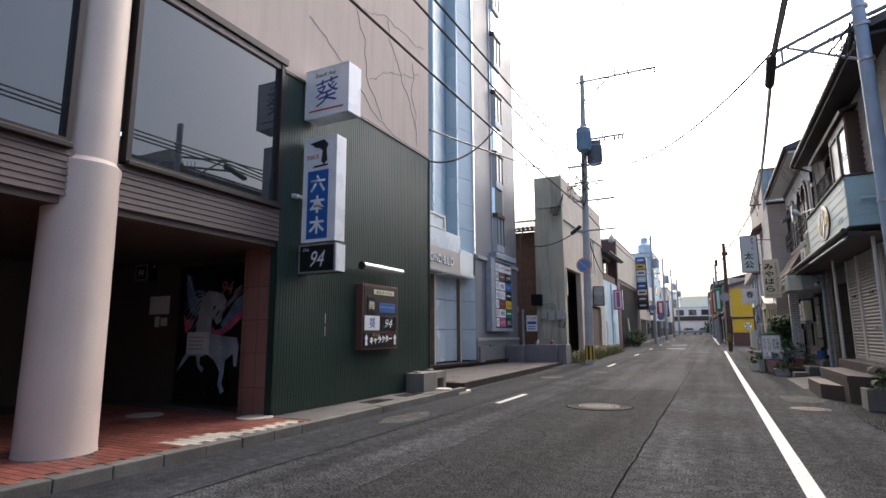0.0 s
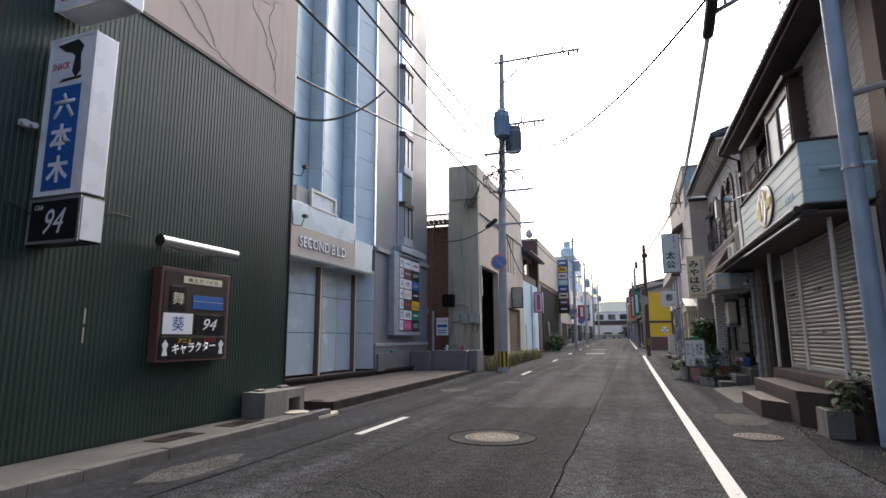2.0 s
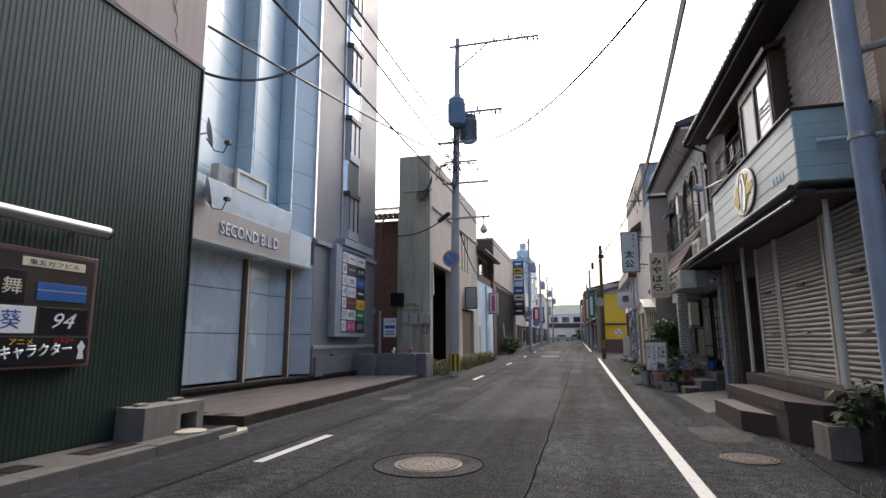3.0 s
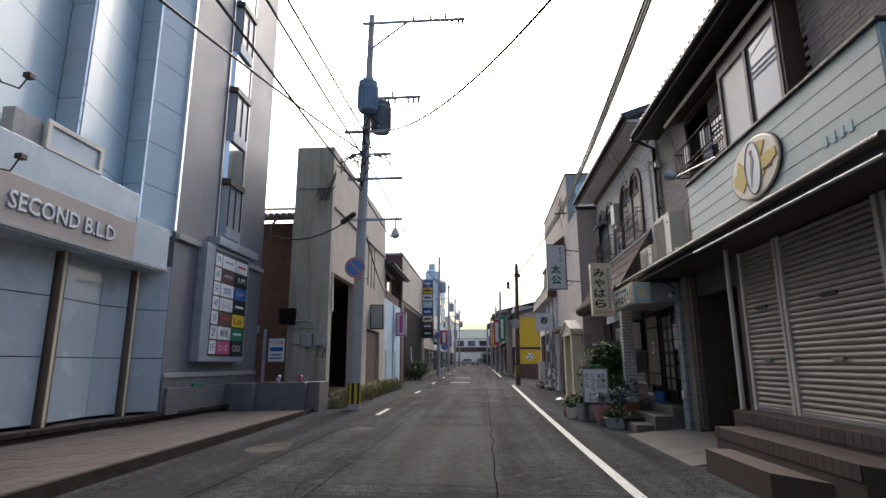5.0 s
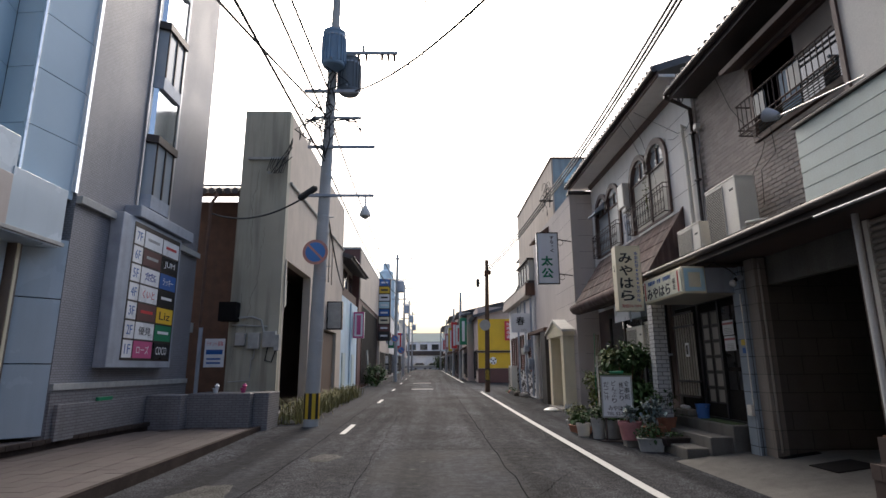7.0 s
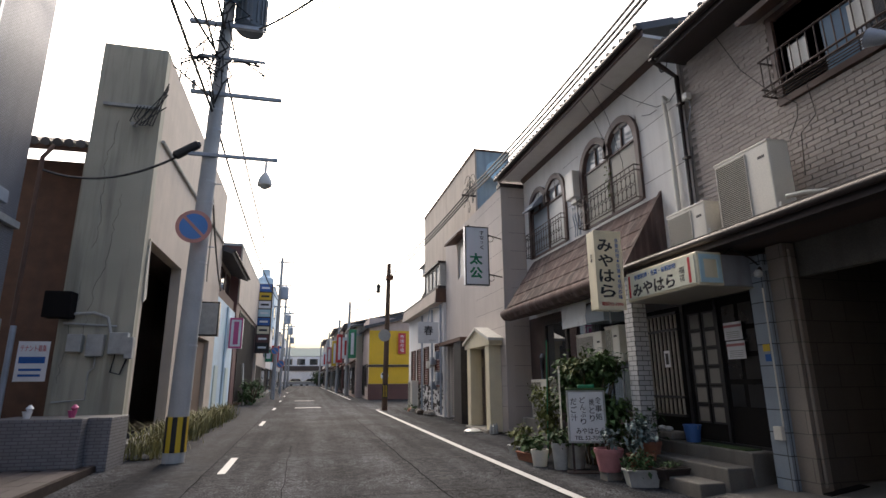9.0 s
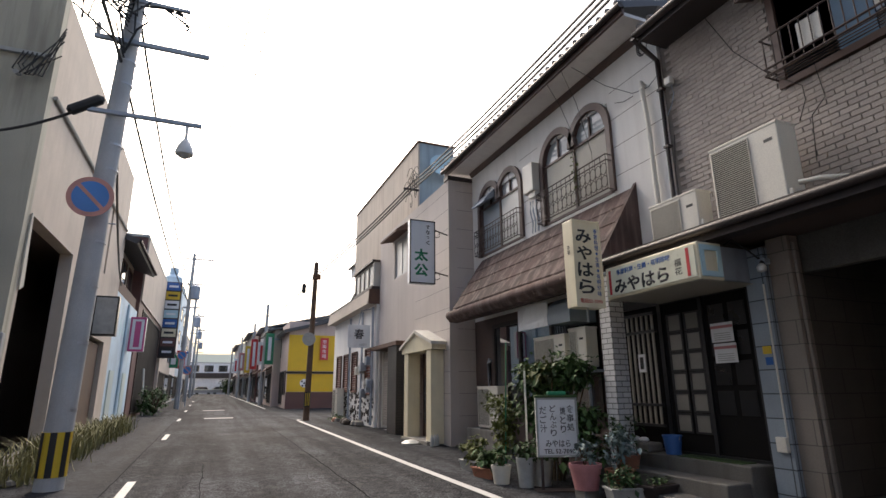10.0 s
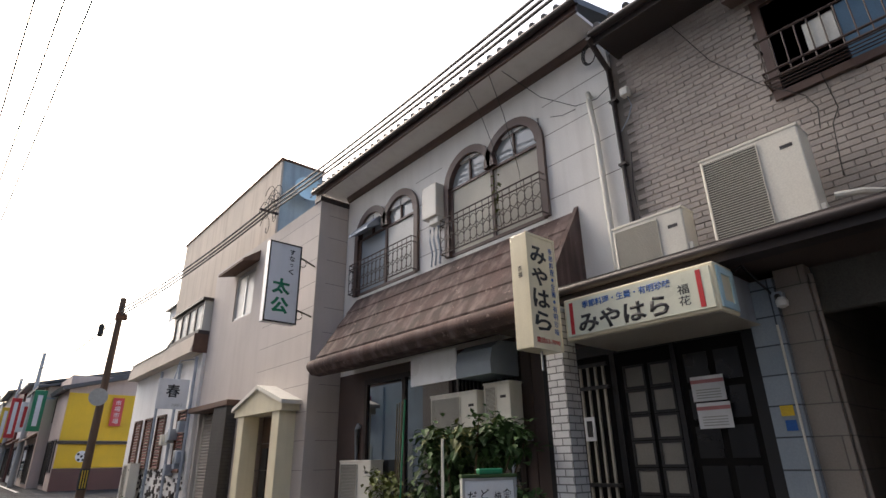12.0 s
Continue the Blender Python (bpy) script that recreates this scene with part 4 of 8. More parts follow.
blot("horse_shape", [(0.38, 0.77), (0.48, 0.81), (0.58, 0.8), (0.7, 0.78), (0.76, 0.73), (0.73, 0.68), (0.69, 0.58), (0.63, 0.56), (0.56, 0.62), (0.54, 0.55), (0.56, 0.5), (0.72, 0.48), (0.94, 0.47), (0.97, 0.4), (0.95, 0.27), (0.91, 0.27), (0.89, 0.36), (0.78, 0.31), (0.77, 0.22), (0.75, 0.15), (0.79, 0.1), (0.74, 0.08), (0.69, 0.14), (0.71, 0.23), (0.62, 0.31), (0.5, 0.35), (0.4, 0.33), (0.4, 0.28), (0.47, 0.25), (0.44, 0.22), (0.37, 0.26), (0.34, 0.34), (0.23, 0.34), (0.13, 0.27), (0.04, 0.22), (0.13, 0.32), (0.24, 0.4), (0.3, 0.5), (0.33, 0.6), (0.36, 0.7)], "mural_white", 8.042, th)


def stroke(pts, w, material, y):
    """A tapering painted line on the door."""
    n = len(pts)
    up = [(px, pz + w * (1 - k / n)) for k, (px, pz) in enumerate(pts)]
    lo = [(px, pz - w * (1 - k / n)) for k, (px, pz) in enumerate(pts)]
    blot("painted_stroke", up + lo[::-1], material, y, th)


rng = random.Random(17)
for k in range(9):
    u0, v0 = 0.42 + 0.02 * k, 0.8 - 0.02 * k
    stroke([(u0, v0), (u0 - 0.12, v0 + 0.01 - 0.01 * k), (u0 - 0.22, v0 - 0.04 - 0.02 * k), (u0 - 0.28 - rng.uniform(0, 0.06), v0 - 0.1 - 0.02 * k)], 0.011, rng.choice(("mural_white", "mural_blue", "mural_white")), 8.038)
for k in range(6):
    stroke([(0.66 + 0.02 * k, 0.6 + 0.02 * k), (0.76 + 0.02 * k, 0.68 + 0.015 * k), (0.88, 0.74 + 0.012 * k), (0.98, 0.79 + 0.01 * k)], 0.009, rng.choice(("mural_white", "mural_blue", "mural_pink")), 8.038)
stroke([(0.14, 0.92), (0.2, 0.85), (0.26, 0.77), (0.34, 0.74)], 0.018, "mural_white", 8.038)
stroke([(0.66, 0.66), (0.62, 0.63), (0.6, 0.6)], 0.012, "ink", 8.036)
stroke([(0.6, 0.69), (0.57, 0.68), (0.56, 0.66)], 0.012, "ink", 8.036)
part("lettering", glyphs("94", 0.34, 0.28, (-8.9, 8.04, 2.5), "south", None, shear=0.35), "pinkpot", th)
part("notice", box(-10.0, 8.03, 1.15, -9.35, 8.039, 1.6), "signwhite", th)
for i in range(4):
    part("text_bar", box(-9.93, 8.027, 1.48 - 0.08 * i, -9.5, 8.03, 1.5 - 0.08 * i), "greypot", th)
th = thing("notice", (-10.9, 8.1, 1.8), "white printed notice sheets taped to the dark wall", "notice")
part("sheet", box(-11.35, 8.085, 2.0, -10.7, 8.095, 2.4), "signwhite", th)
part("sheet", box(-11.15, 8.085, 1.72, -11.0, 8.095, 1.95), "signwhite", th)
part("sheet", box(-10.95, 8.085, 1.74, -10.75, 8.095, 1.92), "signwhite", th)
th = sign_box("wall_sign", -11.6, 7.85, 2.75, -11.2, 8.1, 3.1, "small dark box sign by the entrance", face="black")
part("lettering", glyphs("94", 0.2, 0.18, (-11.4, 7.85, 2.92), "south", None, shear=0.3), "signwhite", th)
th = thing("tube_light", (-8.2, 7.9, 2.9), "thin white tube light on the soffit wall", "lamp")
part("tube", tube([(-10.9, 7.8, 3.0), (-10.9, 7.8, 3.05)], 0.02, 8), "lampwhite", th)
for x, y in ((-9.1, 6.55), (-7.1, 7.15)):
    solid("inspection_cover", lathe([(0.3, 0), (0.3, 0.012), (0.28, 0.016), (0.02, 0.016)], 32, (x, y, 0.138)), "whitetile", "round pale concrete inspection cover in the red tiles", "cover")
# curtains behind the first window
for i in range(16):
    solid("blind_strip", box(-7.5, 0.2 + i * 0.22, 3.8, -7.48, 0.32 + i * 0.22, 5.6), "curtain", "pale hanging blind strip behind the window", "blind", "window blind")

# ---- left: white panelled building ----
WX = -9.95
th = thing("wall_panels", (WX, 18, 5), "glossy pale blue metal panels in folded bays", "facade", kind="structure")
# sawtooth bays: a broad face falling back from a polished corner strip, then a narrow return facing the other way
corners = [(13.65, -9.85), (16.5, -10.45), (16.52, -9.85), (19.2, -10.45), (19.17, -9.85), (21.58, -10.45), (21.53, -9.85), (22.72, -9.6)]
levels = [5.04 + 1.18 * k for k in range(19)]
for (ya, xa), (yb, xb) in zip(corners, corners[1:]):
    along = Vector((xb - xa, yb - ya, 0)).normalized()
    inward = Vector((-along.y, along.x, 0)) * 0.05
    a_, b_ = Vector((xa, ya, 0)) + along * 0.008, Vector((xb, yb, 0)) - along * 0.008
    for za, zb in zip(levels, levels[1:]):
        part("panel", prism([(v.x, v.y) for v in (a_, b_, b_ + inward, a_ + inward)], "z", za + 0.008, zb - 0.008), "bluepanel", th)
for y, x in ((13.65, -9.85), (16.52, -9.85), (19.17, -9.85), (21.53, -9.85)):
    part("corner_strip", prism([(x + 0.02, y - 0.04), (x + 0.03, y), (x - 0.01, y + 0.1), (x - 0.04, y + 0.09), (x - 0.02, y - 0.04)], "z", 5.2, 26.2), "mirror", th, "polished metal corner strip")
part("corner_strip", box(-9.66, 22.66, 5.2, -9.53, 22.745, 26.2), "mirror", th, "polished metal corner strip")
structure("wall_panel_backing", box(-10.69, 13.6, 5.0, -10.66, 22.74, 26), "gutter", "dark backing in the panel joints", "wall")
# entrance storey
th = thing("wall_entrance", (-10.1, 18, 0.4), "pale grey-blue metal panels of the entrance storey", "facade", kind="structure")
for ya, xa, yb, xb in ((14.0, -10.3, 15.8, -10.3), (15.8, -10.3, 17.6, -10.3), (17.6, -10.3, 19.4, -10.12), (19.66, -10.12, 21.15, -10.3), (21.15, -10.3, 21.9, -10.12), (22.14, -10.12, 22.745, -9.56)):
    for za, zb in ((0.42, 1.75), (1.76, 3.0), (3.01, 4.2)):
        part("panel", prism([(xa, ya + 0.006), (xb, yb - 0.006), (xb - 0.06, yb - 0.006), (xa - 0.06, ya + 0.006)], "z", za + 0.006, zb - 0.006), "whitepanel", th)
for y in (19.46, 21.94):
    part("pier", box(-10.2, y, 0.36, -9.98, y + 0.16, 4.1, None, 0.01), "pierbrown", th, "brown metal pier")
    part("pier_edge", box(-9.99, y + 0.02, 0.36, -9.965, y + 0.09, 4.1), "signcream", th, "pale metal edge")
structure("wall_entrance_backing", box(-10.69, 13.6, 0.3, -10.37, 22.74, 4.99), "gutter", "dark backing in the panel joints", "wall")
solid("window_lettering", glyphs("エサキサウンドサービス", 1.3, 0.12, (-10.16, 20.75, 3.45), "east"), "greypot", "thin grey wall lettering beside the entrance", "lettering")
th = thing("sign_band", (-9.6, 18.5, 4), "beige projecting sign band with metal letters", "shop sign")
part("body", box(-10.3, 14.4, 4.08, -9.5, 21.0, 4.98, None, 0.01), "signbeige", th)
part("end_body", box(-10.3, 21.01, 4.08, -9.52, 22.45, 5.15, None, 0.01), "whitepanel", th, "white end of the band")
part("lower_trim", box(-10.3, 14.4, 4.0, -9.46, 22.47, 4.08, None, 0.01), "greypot", th)
part("upper_band", box(-10.4, 14.4, 4.985, -9.54, 21.08, 5.72, None, 0.01), "whitepanel", th)
part("lettering", glyphs("SECOND B.L.D", 2.87, 0.36, (-9.498, 18.82, 4.5), "east", None, 0.02, bold=0.035), "galv", th, "grey outlined letters")
part("letter_faces", glyphs("SECOND B.L.D", 2.83, 0.32, (-9.476, 18.82, 4.5), "east", None, 0.008), "signwhite", th, "white letter faces")
part("soffit", box(-10.3, 14.4, 3.97, -9.5, 22.4, 3.995), "whitepanel", th)
th = thing("parapet_box", (-9.7, 18.7, 5.72), "small white framed box on the sign band", "box")
part("body", box(-9.95, 18.08, 5.725, -9.57, 19.6, 6.3), "whitepanel", th)
part("frame", wall("x", -9.57, -9.52, 18.05, 19.63, 5.725, 6.33, [(18.15, 19.53, 5.79, 6.24)]), "acwhite", th)
part("side_box", box(-9.9, 17.4, 5.725, -9.65, 18.05, 6.28), "greypot", th)
for y, z in ((16.45, 6.75), (16.55, 5.25)):
    th = thing("satellite_dish", (-9.85, y, z), "dark grey satellite dish on an arm beside the sign band", "satellite dish", "facade dishes")
    part("dish", turned(lathe([(0.02, 0.0), (0.18, 0.02), (0.36, 0.08), (0.37, 0.09), (0.35, 0.085), (0.02, 0.015)], 24), Matrix.Translation((-9.35, y, z)) @ pose(0, 0, 0, 78, 0, 130)), "panelback", th, smooth=True)
    part("arm", tube([(-9.35, y, z - 0.15), (-9.25, y + 0.2, z - 0.42), (-9.2, y + 0.5, z - 0.38), (-9.18, y + 0.62, z - 0.1)], 0.016, 6), "cable", th)
    part("feed_horn", box(-9.24, y + 0.56, z - 0.12, -9.1, y + 0.7, z - 0.02, None, 0.01), "bronze", th)
    part("mount", tube([(-9.86, y, z - 0.05), (-9.36, y, z - 0.02)], 0.025, 6), "galv", th)
# grey tiled building: bay windows
th = thing("window_bay", (-9.55, 25.7, 5.6), "tall strip of bright bay windows with chrome panels", "window", kind="structure")
part("back_panel", box(-9.85, 24.97, 5.6, -9.8, 26.48, 25.6), "mirror", th)
for i, z in enumerate((5.65, 8.95, 12.25, 15.55, 18.85, 22.1)):
    w = part("bay", prism([(-9.8, 25.05), (-9.36, 25.25), (-9.36, 26.2), (-9.8, 26.42)], "z", z, z + 0.35), "galv", th, "grey metal bay foot")
    g = part("pane", prism([(-9.78, 25.1), (-9.38, 25.28), (-9.38, 26.18), (-9.78, 26.38)], "z", z + 0.35, z + 1.75), "dayglass", th)
    for y in (25.27, 25.72, 26.16):
        part("mullion", box(-9.375, y, z + 0.35, -9.345, y + 0.04, z + 1.75), "bronze", th)
    part("hood", prism([(-9.82, 24.98), (-9.3, 25.2), (-9.3, 26.26), (-9.82, 26.47)], "z", z + 1.75, z + 1.95), "bronze", th, "dark bay hood")
    part("chrome_panel", prism([(-9.8, 25.05), (-9.45, 25.2), (-9.45, 26.24), (-9.8, 26.42)], "z", z + 1.96, z + 3.28), "mirror", th)
part("edge", box(-9.58, 24.9, 5.5, -9.5, 24.96, 25.6), "steel", th)
part("edge", box(-9.58, 26.5, 5.5, -9.5, 26.58, 25.6), "steel", th)
th = thing("ledge", (-9.5, 25.5, 5.2), "dark grey stone ledge across the tiled wall", "ledge", kind="structure")
part("ledge", box(-9.56, 22.76, 5.0, -9.42, 28.6, 5.16, None, 0.01), "greypot", th)
part("upper_ledge", box(-9.56, 24.5, 5.22, -9.15, 27.4, 5.5, None, 0.02), "galv", th)
part("base_ledge", box(-9.56, 22.76, 1.25, -9.47, 28.6, 1.38, None, 0.01), "greypot", th)
part("plinth", box(-9.56, 22.76, 0.3, -9.5, 28.6, 1.25), "planter", th)
# directory with name plates
th = thing("directory_board", (-9.4, 25.4, 1.7), "tall grey directory of small coloured name plates by floor", "directory")
part("case", box(-9.55, 24.0, 1.68, -9.26, 26.95, 5.2, None, 0.02), "galv", th)
part("backing", box(-9.262, 24.5, 1.85, -9.255, 26.85, 5.1), "bronze", th)
faces = [("signwhite", "", "ink"), ("signwhite", "", "red"), ("maroon", "", "ink"), ("black", "JUM", "signwhite"), ("signwhite", "悠", "blueink"), ("signblue", "ラッキー", "signwhite"), ("signwhite", "くいと", "red"), ("black", "", "signwhite"), ("maroon", "", "red"), ("yellow", "Liz", "ink"), ("signwhite", "優見", "ink"), ("greenink", "", "signwhite"), ("mural_pink", "ローズ", "signwhite"), ("black", "COCO", "signwhite")]
M["plate_pink"] = mat("plate_pink", (0.5, 0.08, 0.22), 0.45, var=0.1)
for r in range(7):
    z1 = 4.98 - r * 0.445
    plate(24.55, 24.95, z1 - 0.4, z1, "signwhite", "%dF" % (7 - r), "signblue", th, x=-9.25, txt_h=0.55, txt_w=0.6)
    for c in range(2):
        f, b_, k = faces[r * 2 + c]
        y0 = 25.0 + c * 0.92
        p = plate(y0, y0 + 0.87, z1 - 0.4, z1, "plate_pink" if f == "mural_pink" else f, b_, k, th, x=-9.25, txt_h=0.5, txt_w=0.65)
        if not b_:
            part("text_bar", box(-9.246, y0 + 0.15, z1 - 0.22, -9.242, y0 + 0.72, z1 - 0.15), k if k != "ink" else "greypot", p)
# tiled planters
for i, (x0, y0, x1, y1, z0, z1) in enumerate(((-9.75, 22.9, -9.42, 26.2, 0.3, 0.98), (-9.42, 26.2, -8.55, 27.0, 0.1, 1.0), (-8.55, 26.6, -6.95, 27.9, 0.1, 1.02), (-6.95, 26.9, -6.55, 27.95, 0.0, 1.02))):
    solid("planter_wall", box(x0, y0, z0, x1, y1, z1, None, 0.01), "planter", "low planter wall faced with grey tiles", "planter", "tiled planters")
th = thing("flower_pot", (-9.47, 24.6, 0.98), "small green plant tray on the planter", "flower pot")
part("tray", box(-9.49, 24.2, 0.98, -9.43, 24.75, 1.06, None, 0.01), "greenink", th)
for x, y, c in ((-8.0, 27.0, "signwhite"), (-7.3, 27.1, "plate_pink")):
    th = thing("flower_pot", (x, y, 1.02), "small pot ornament on the planter wall", "flower pot")
    part("pot", lathe([(0.05, 0), (0.08, 0.12), (0.09, 0.13), (0.02, 0.13)], 12, (x, y, 1.02)), c, th)
    part("top", lathe([(0.03, 0), (0.07, 0.06), (0.02, 0.12)], 10, (x + 0.03, y, 1.14)), c, th)
# gap between the buildings: old wall, pipe, roof
structure("wall_gap", wall("y", 31.0, 31.2, -12, -8.6, 0, 7.6), "brownwood", "old brown plastered wall in the gap", "wall")
structure("wall_gap_side", wall("x", -8.75, -8.6, 29.6, 31.0, 0, 7.6), "concrete_wall", "flank wall in the gap", "wall")
th = thing("gap_roof", (-9.6, 30, 7.6), "small old tiled roof between the buildings", "roof", kind="structure")
for i in range(9):
    part("ridge_tile", tube([(-10.9 + i * 0.26, 29.4, 7.5), (-10.9 + i * 0.26, 31.6, 8.3)], 0.11, 8), "rooftile", th)
part("ridge", tube([(-11, 31.6, 8.35), (-8.55, 31.6, 8.35)], 0.14, 8), "rooftile", th)
part("fascia", box(-11, 29.5, 7.35, -8.6, 29.6, 7.45), "brownwood", th)
th = thing("drainpipe", (-9.3, 28.95, 0), "grey drainpipe in the gap between buildings", "drainpipe")
part("pipe", tube([(-9.35, 28.95, 0.2), (-9.35, 28.95, 2.9)], 0.06, 10), "galv", th, smooth=True)
part("upper_pipe", tube([(-9.4, 28.98, 2.9), (-9.4, 28.98, 6.9), (-9.3, 29.2, 7.3)], 0.05, 10), "brownwood", th, smooth=True)
part("meter", box(-9.85, 28.8, 2.75, -9.6, 28.98, 3.05, None, 0.02), "greypot", th)
th = thing("notice_sign", (-8.75, 28.6, 1.6), "white tenant-wanted notice on the pipe", "notice")
part("sheet", box(-9.1, 28.74, 1.7, -8.5, 28.76, 2.55), "signwhite", th)
part("red_lettering", glyphs("テナント募集", 0.5, 0.14, (-8.8, 28.74, 2.4), "south"), "red", th)
part("blue_bar", box(-9.05, 28.735, 2.08, -8.55, 28.74, 2.22), "signblue", th)
for i in range(2):
    part("text_bar", box(-9.02, 28.735, 1.8 + i * 0.12, -8.6, 28.74, 1.85 + i * 0.12), "signblue", th)
solid("black_box", box(-8.85, 28.9, 3.1, -8.3, 29.28, 3.7, None, 0.02), "dark", "dark metal box on the concrete flank", "box")
# concrete flank: conduits and meter boxes
th = thing("meter_group", (-7.9, 29.25, 2), "grey meter boxes with looping conduits on concrete", "electric meter")
for x0, z0, x1, z1 in ((-8.35, 2.35, -8.05, 2.75), (-7.95, 2.25, -7.6, 2.75), (-7.15, 2.2, -6.98, 2.7), (-7.5, 2.3, -7.1, 2.8)):
    part("box", box(x0, 29.12, z0, x1, 29.29, z1, None, 0.02), "greypot", th)
part("conduit", tube([(-8.5, 29.22, 3.2), (-7.9, 29.22, 3.25), (-7.6, 29.22, 3.15), (-7.5, 29.22, 2.8)], 0.035, 8), "greypot", th, smooth=True)
part("conduit", tube([(-8.5, 29.24, 3.0), (-7.4, 29.24, 2.95)], 0.025, 8), "greypot", th, smooth=True)
part("conduit", tube([(-7.35, 29.22, 2.3), (-7.4, 29.2, 1.9), (-7.2, 29.2, 1.85), (-7.1, 29.22, 2.2)], 0.02, 8), "cable", th, smooth=True)
part("conduit", tube([(-7.75, 29.22, 2.25), (-7.75, 29.2, 2.0), (-7.85, 29.22, 1.9), (-7.85, 29.22, 1.3), (-8.5, 29.22, 1.25)], 0.018, 8), "greypot", th, smooth=True)
th = thing("cable_bracket", (-7.8, 29.2, 8.6), "steel bracket with looping cables on the concrete flank", "bracket")
part("bar", box(-8.4, 29.2, 8.55, -7.1, 29.28, 8.63), "greypot", th)
for i in range(6):
    random.seed(i)
    x = -7.2 - 0.08 * i
    part("cable", tube([(x, 29.2, 8.6), (x - 0.1, 29.1, 8.3 - random.random() * 0.3), (x + 0.05, 29.05, 8.0), (-6.9, 29.1, 8.5 + random.random() * 0.8)], 0.014, 6), "cable", th)
part("insulator", tube([(-7.6, 29.2, 8.05), (-7.6, 29.0, 8.0)], 0.05, 8), "greypot", th)
bm = bmesh.new()
for seed, x0, z0, n in ((3, -8.0, 8.2, 26), (8, -7.7, 6.2, 30), (12, -8.3, 4.0, 18)):
    random.seed(seed)
    pts = [(x0, 29.292, z0)]
    for i in range(n):
        x0 += random.uniform(-0.07, 0.06)
        z0 -= 0.13
        pts.append((x0, 29.294, z0))
    tube(pts, 0.004, 4, bm)
structure("wall_cracks", bm, "kerb", "long cracks in the concrete flank", "crack")
bm = bmesh.new()
for seed, y0, z0, dy, dz, n in ((1, 8.0, 8.0, 0.14, -0.05, 34), (2, 9.4, 9.5, 0.04, -0.11, 26), (3, 11.0, 9.6, 0.05, -0.1, 24), (5, 7.6, 9.0, 0.16, 0.02, 34), (6, 10.2, 7.6, 0.12, 0.05, 20), (7, 12.3, 9.0, 0.03, -0.1, 20)):
    random.seed(seed)
    pts = [(-6.968, y0, z0)]
    for i in range(n):
        y0, z0 = min(13.2, y0 + dy + random.uniform(-0.09, 0.09)), max(6.56, z0 + dz + random.uniform(-0.07, 0.07))
        pts.append((-6.968, y0, z0))
    tube(pts, 0.006, 4, bm)
structure("wall_render_cracks", bm, "mortar", "hairline cracks in the pink render", "crack")
# street front of the concrete building
th = thing("metal_gutter", (-7.0, 34, 7.9), "slanting metal strip across the rendered front", "trim")
part("strip", tube([(-7.02, 29.65, 7.85), (-7.02, 41.1, 8.0)], 0.05, 6), "greypot", th)
th = thing("box_sign", (-6.8, 37.5, 3.6), "small dark box sign on the rendered front", "sign")
part("case", box(-7.06, 37.1, 3.4, -6.35, 37.4, 4.7, None, 0.02), "black", th)
part("face", box(-7.0, 37.09, 3.46, -6.4, 37.1, 4.64), "greypot", th)
th = thing("door_2", (-7.2, 38.4, 0.5), "pale timber door in the rendered front", "door", kind="structure")
part("leaf", box(-7.25, 36.4, 0.5, -7.2, 39.7, 3.3), "wood", th)
structure("steps_garage", box(-7.4, 29.8, 0.0, -6.6, 33.5, 0.28, None, 0.02), "concrete", "concrete threshold", "step")
th = thing("hanging_sheet", (-7.03, 29.66, 4.2), "torn pale sheet hanging at the opening", "sheet")
part("sheet", prism([(29.64, 5.2), (29.72, 5.2), (29.78, 4.6), (29.9, 3.7), (29.68, 3.6), (29.62, 4.5)], "x", -7.05, -7.02), "curtain", th)


# ---- right: shop front ----
def shutter(name, x, y0, y1, z0, z1, label, pitch=0.085):
    th = thing(name, (x, (y0 + y1) / 2, z0), label, "roller shutter", kind="structure")
    n = int((z1 - z0) / pitch)
    for i in range(n):
        z = z0 + i * (z1 - z0) / n
        p = (z1 - z0) / n
        part("slat", prism([(x + 0.03, z), (x, z + p * 0.15), (x - 0.012, z + p * 0.5), (x, z + p * 0.85), (x + 0.03, z + p)], "y", y0, y1), "shutter", th)
    part("bottom_bar", box(x - 0.02, y0, z0 - 0.05, x + 0.03, y1, z0 + 0.02, None, 0.006), "steel", th)
    for y in (y0, y1):
        part("guide_rail", box(x - 0.03, y - 0.04, z0 - 0.06, x + 0.04, y + 0.04, z1), "acwhite", th)
    return th


for i, (y0, y1) in enumerate(((13.35, 15.05), (15.2, 17.36), (17.48, 18.66))):
    th = shutter("shutter_%d" % (i + 1), 3.5, y0, y1, 0.86, 3.5, "closed beige metal roller shutter")
    part("keyhole_plate", box(3.46, (y0 + y1) / 2 - 0.12, 1.6, 3.49, (y0 + y1) / 2 + 0.12, 1.64), "steel", th)
    part("slot", box(3.465, (y0 + y1) / 2 - 0.17, 2.45, 3.49, (y0 + y1) / 2 + 0.17, 2.5), "ink", th)
for y in (18.42, 14.1):
    th = thing("canopy_post", (3.16, y, 0.81), "slim rusty white steel post under the canopy", "post")
    part("post", tube([(3.16, y, 0.81), (3.16, y, 3.53)], 0.04, 10), "lampwhite", th, smooth=True)
    part("foot", box(3.09, y - 0.07, 0.805, 3.23, y + 0.07, 0.83), "rust", th)
# the emblem
th = thing("emblem", (2.68, 16.05, 4.0), "round cream emblem with yellow strokes on the sign band", "emblem")
EM = Matrix.Translation((2.705, 16.15, 4.21)) @ Matrix.Diagonal((1, 1.38, 0.88, 1)) @ pose(0, 0, 0, 0, -90, 0)


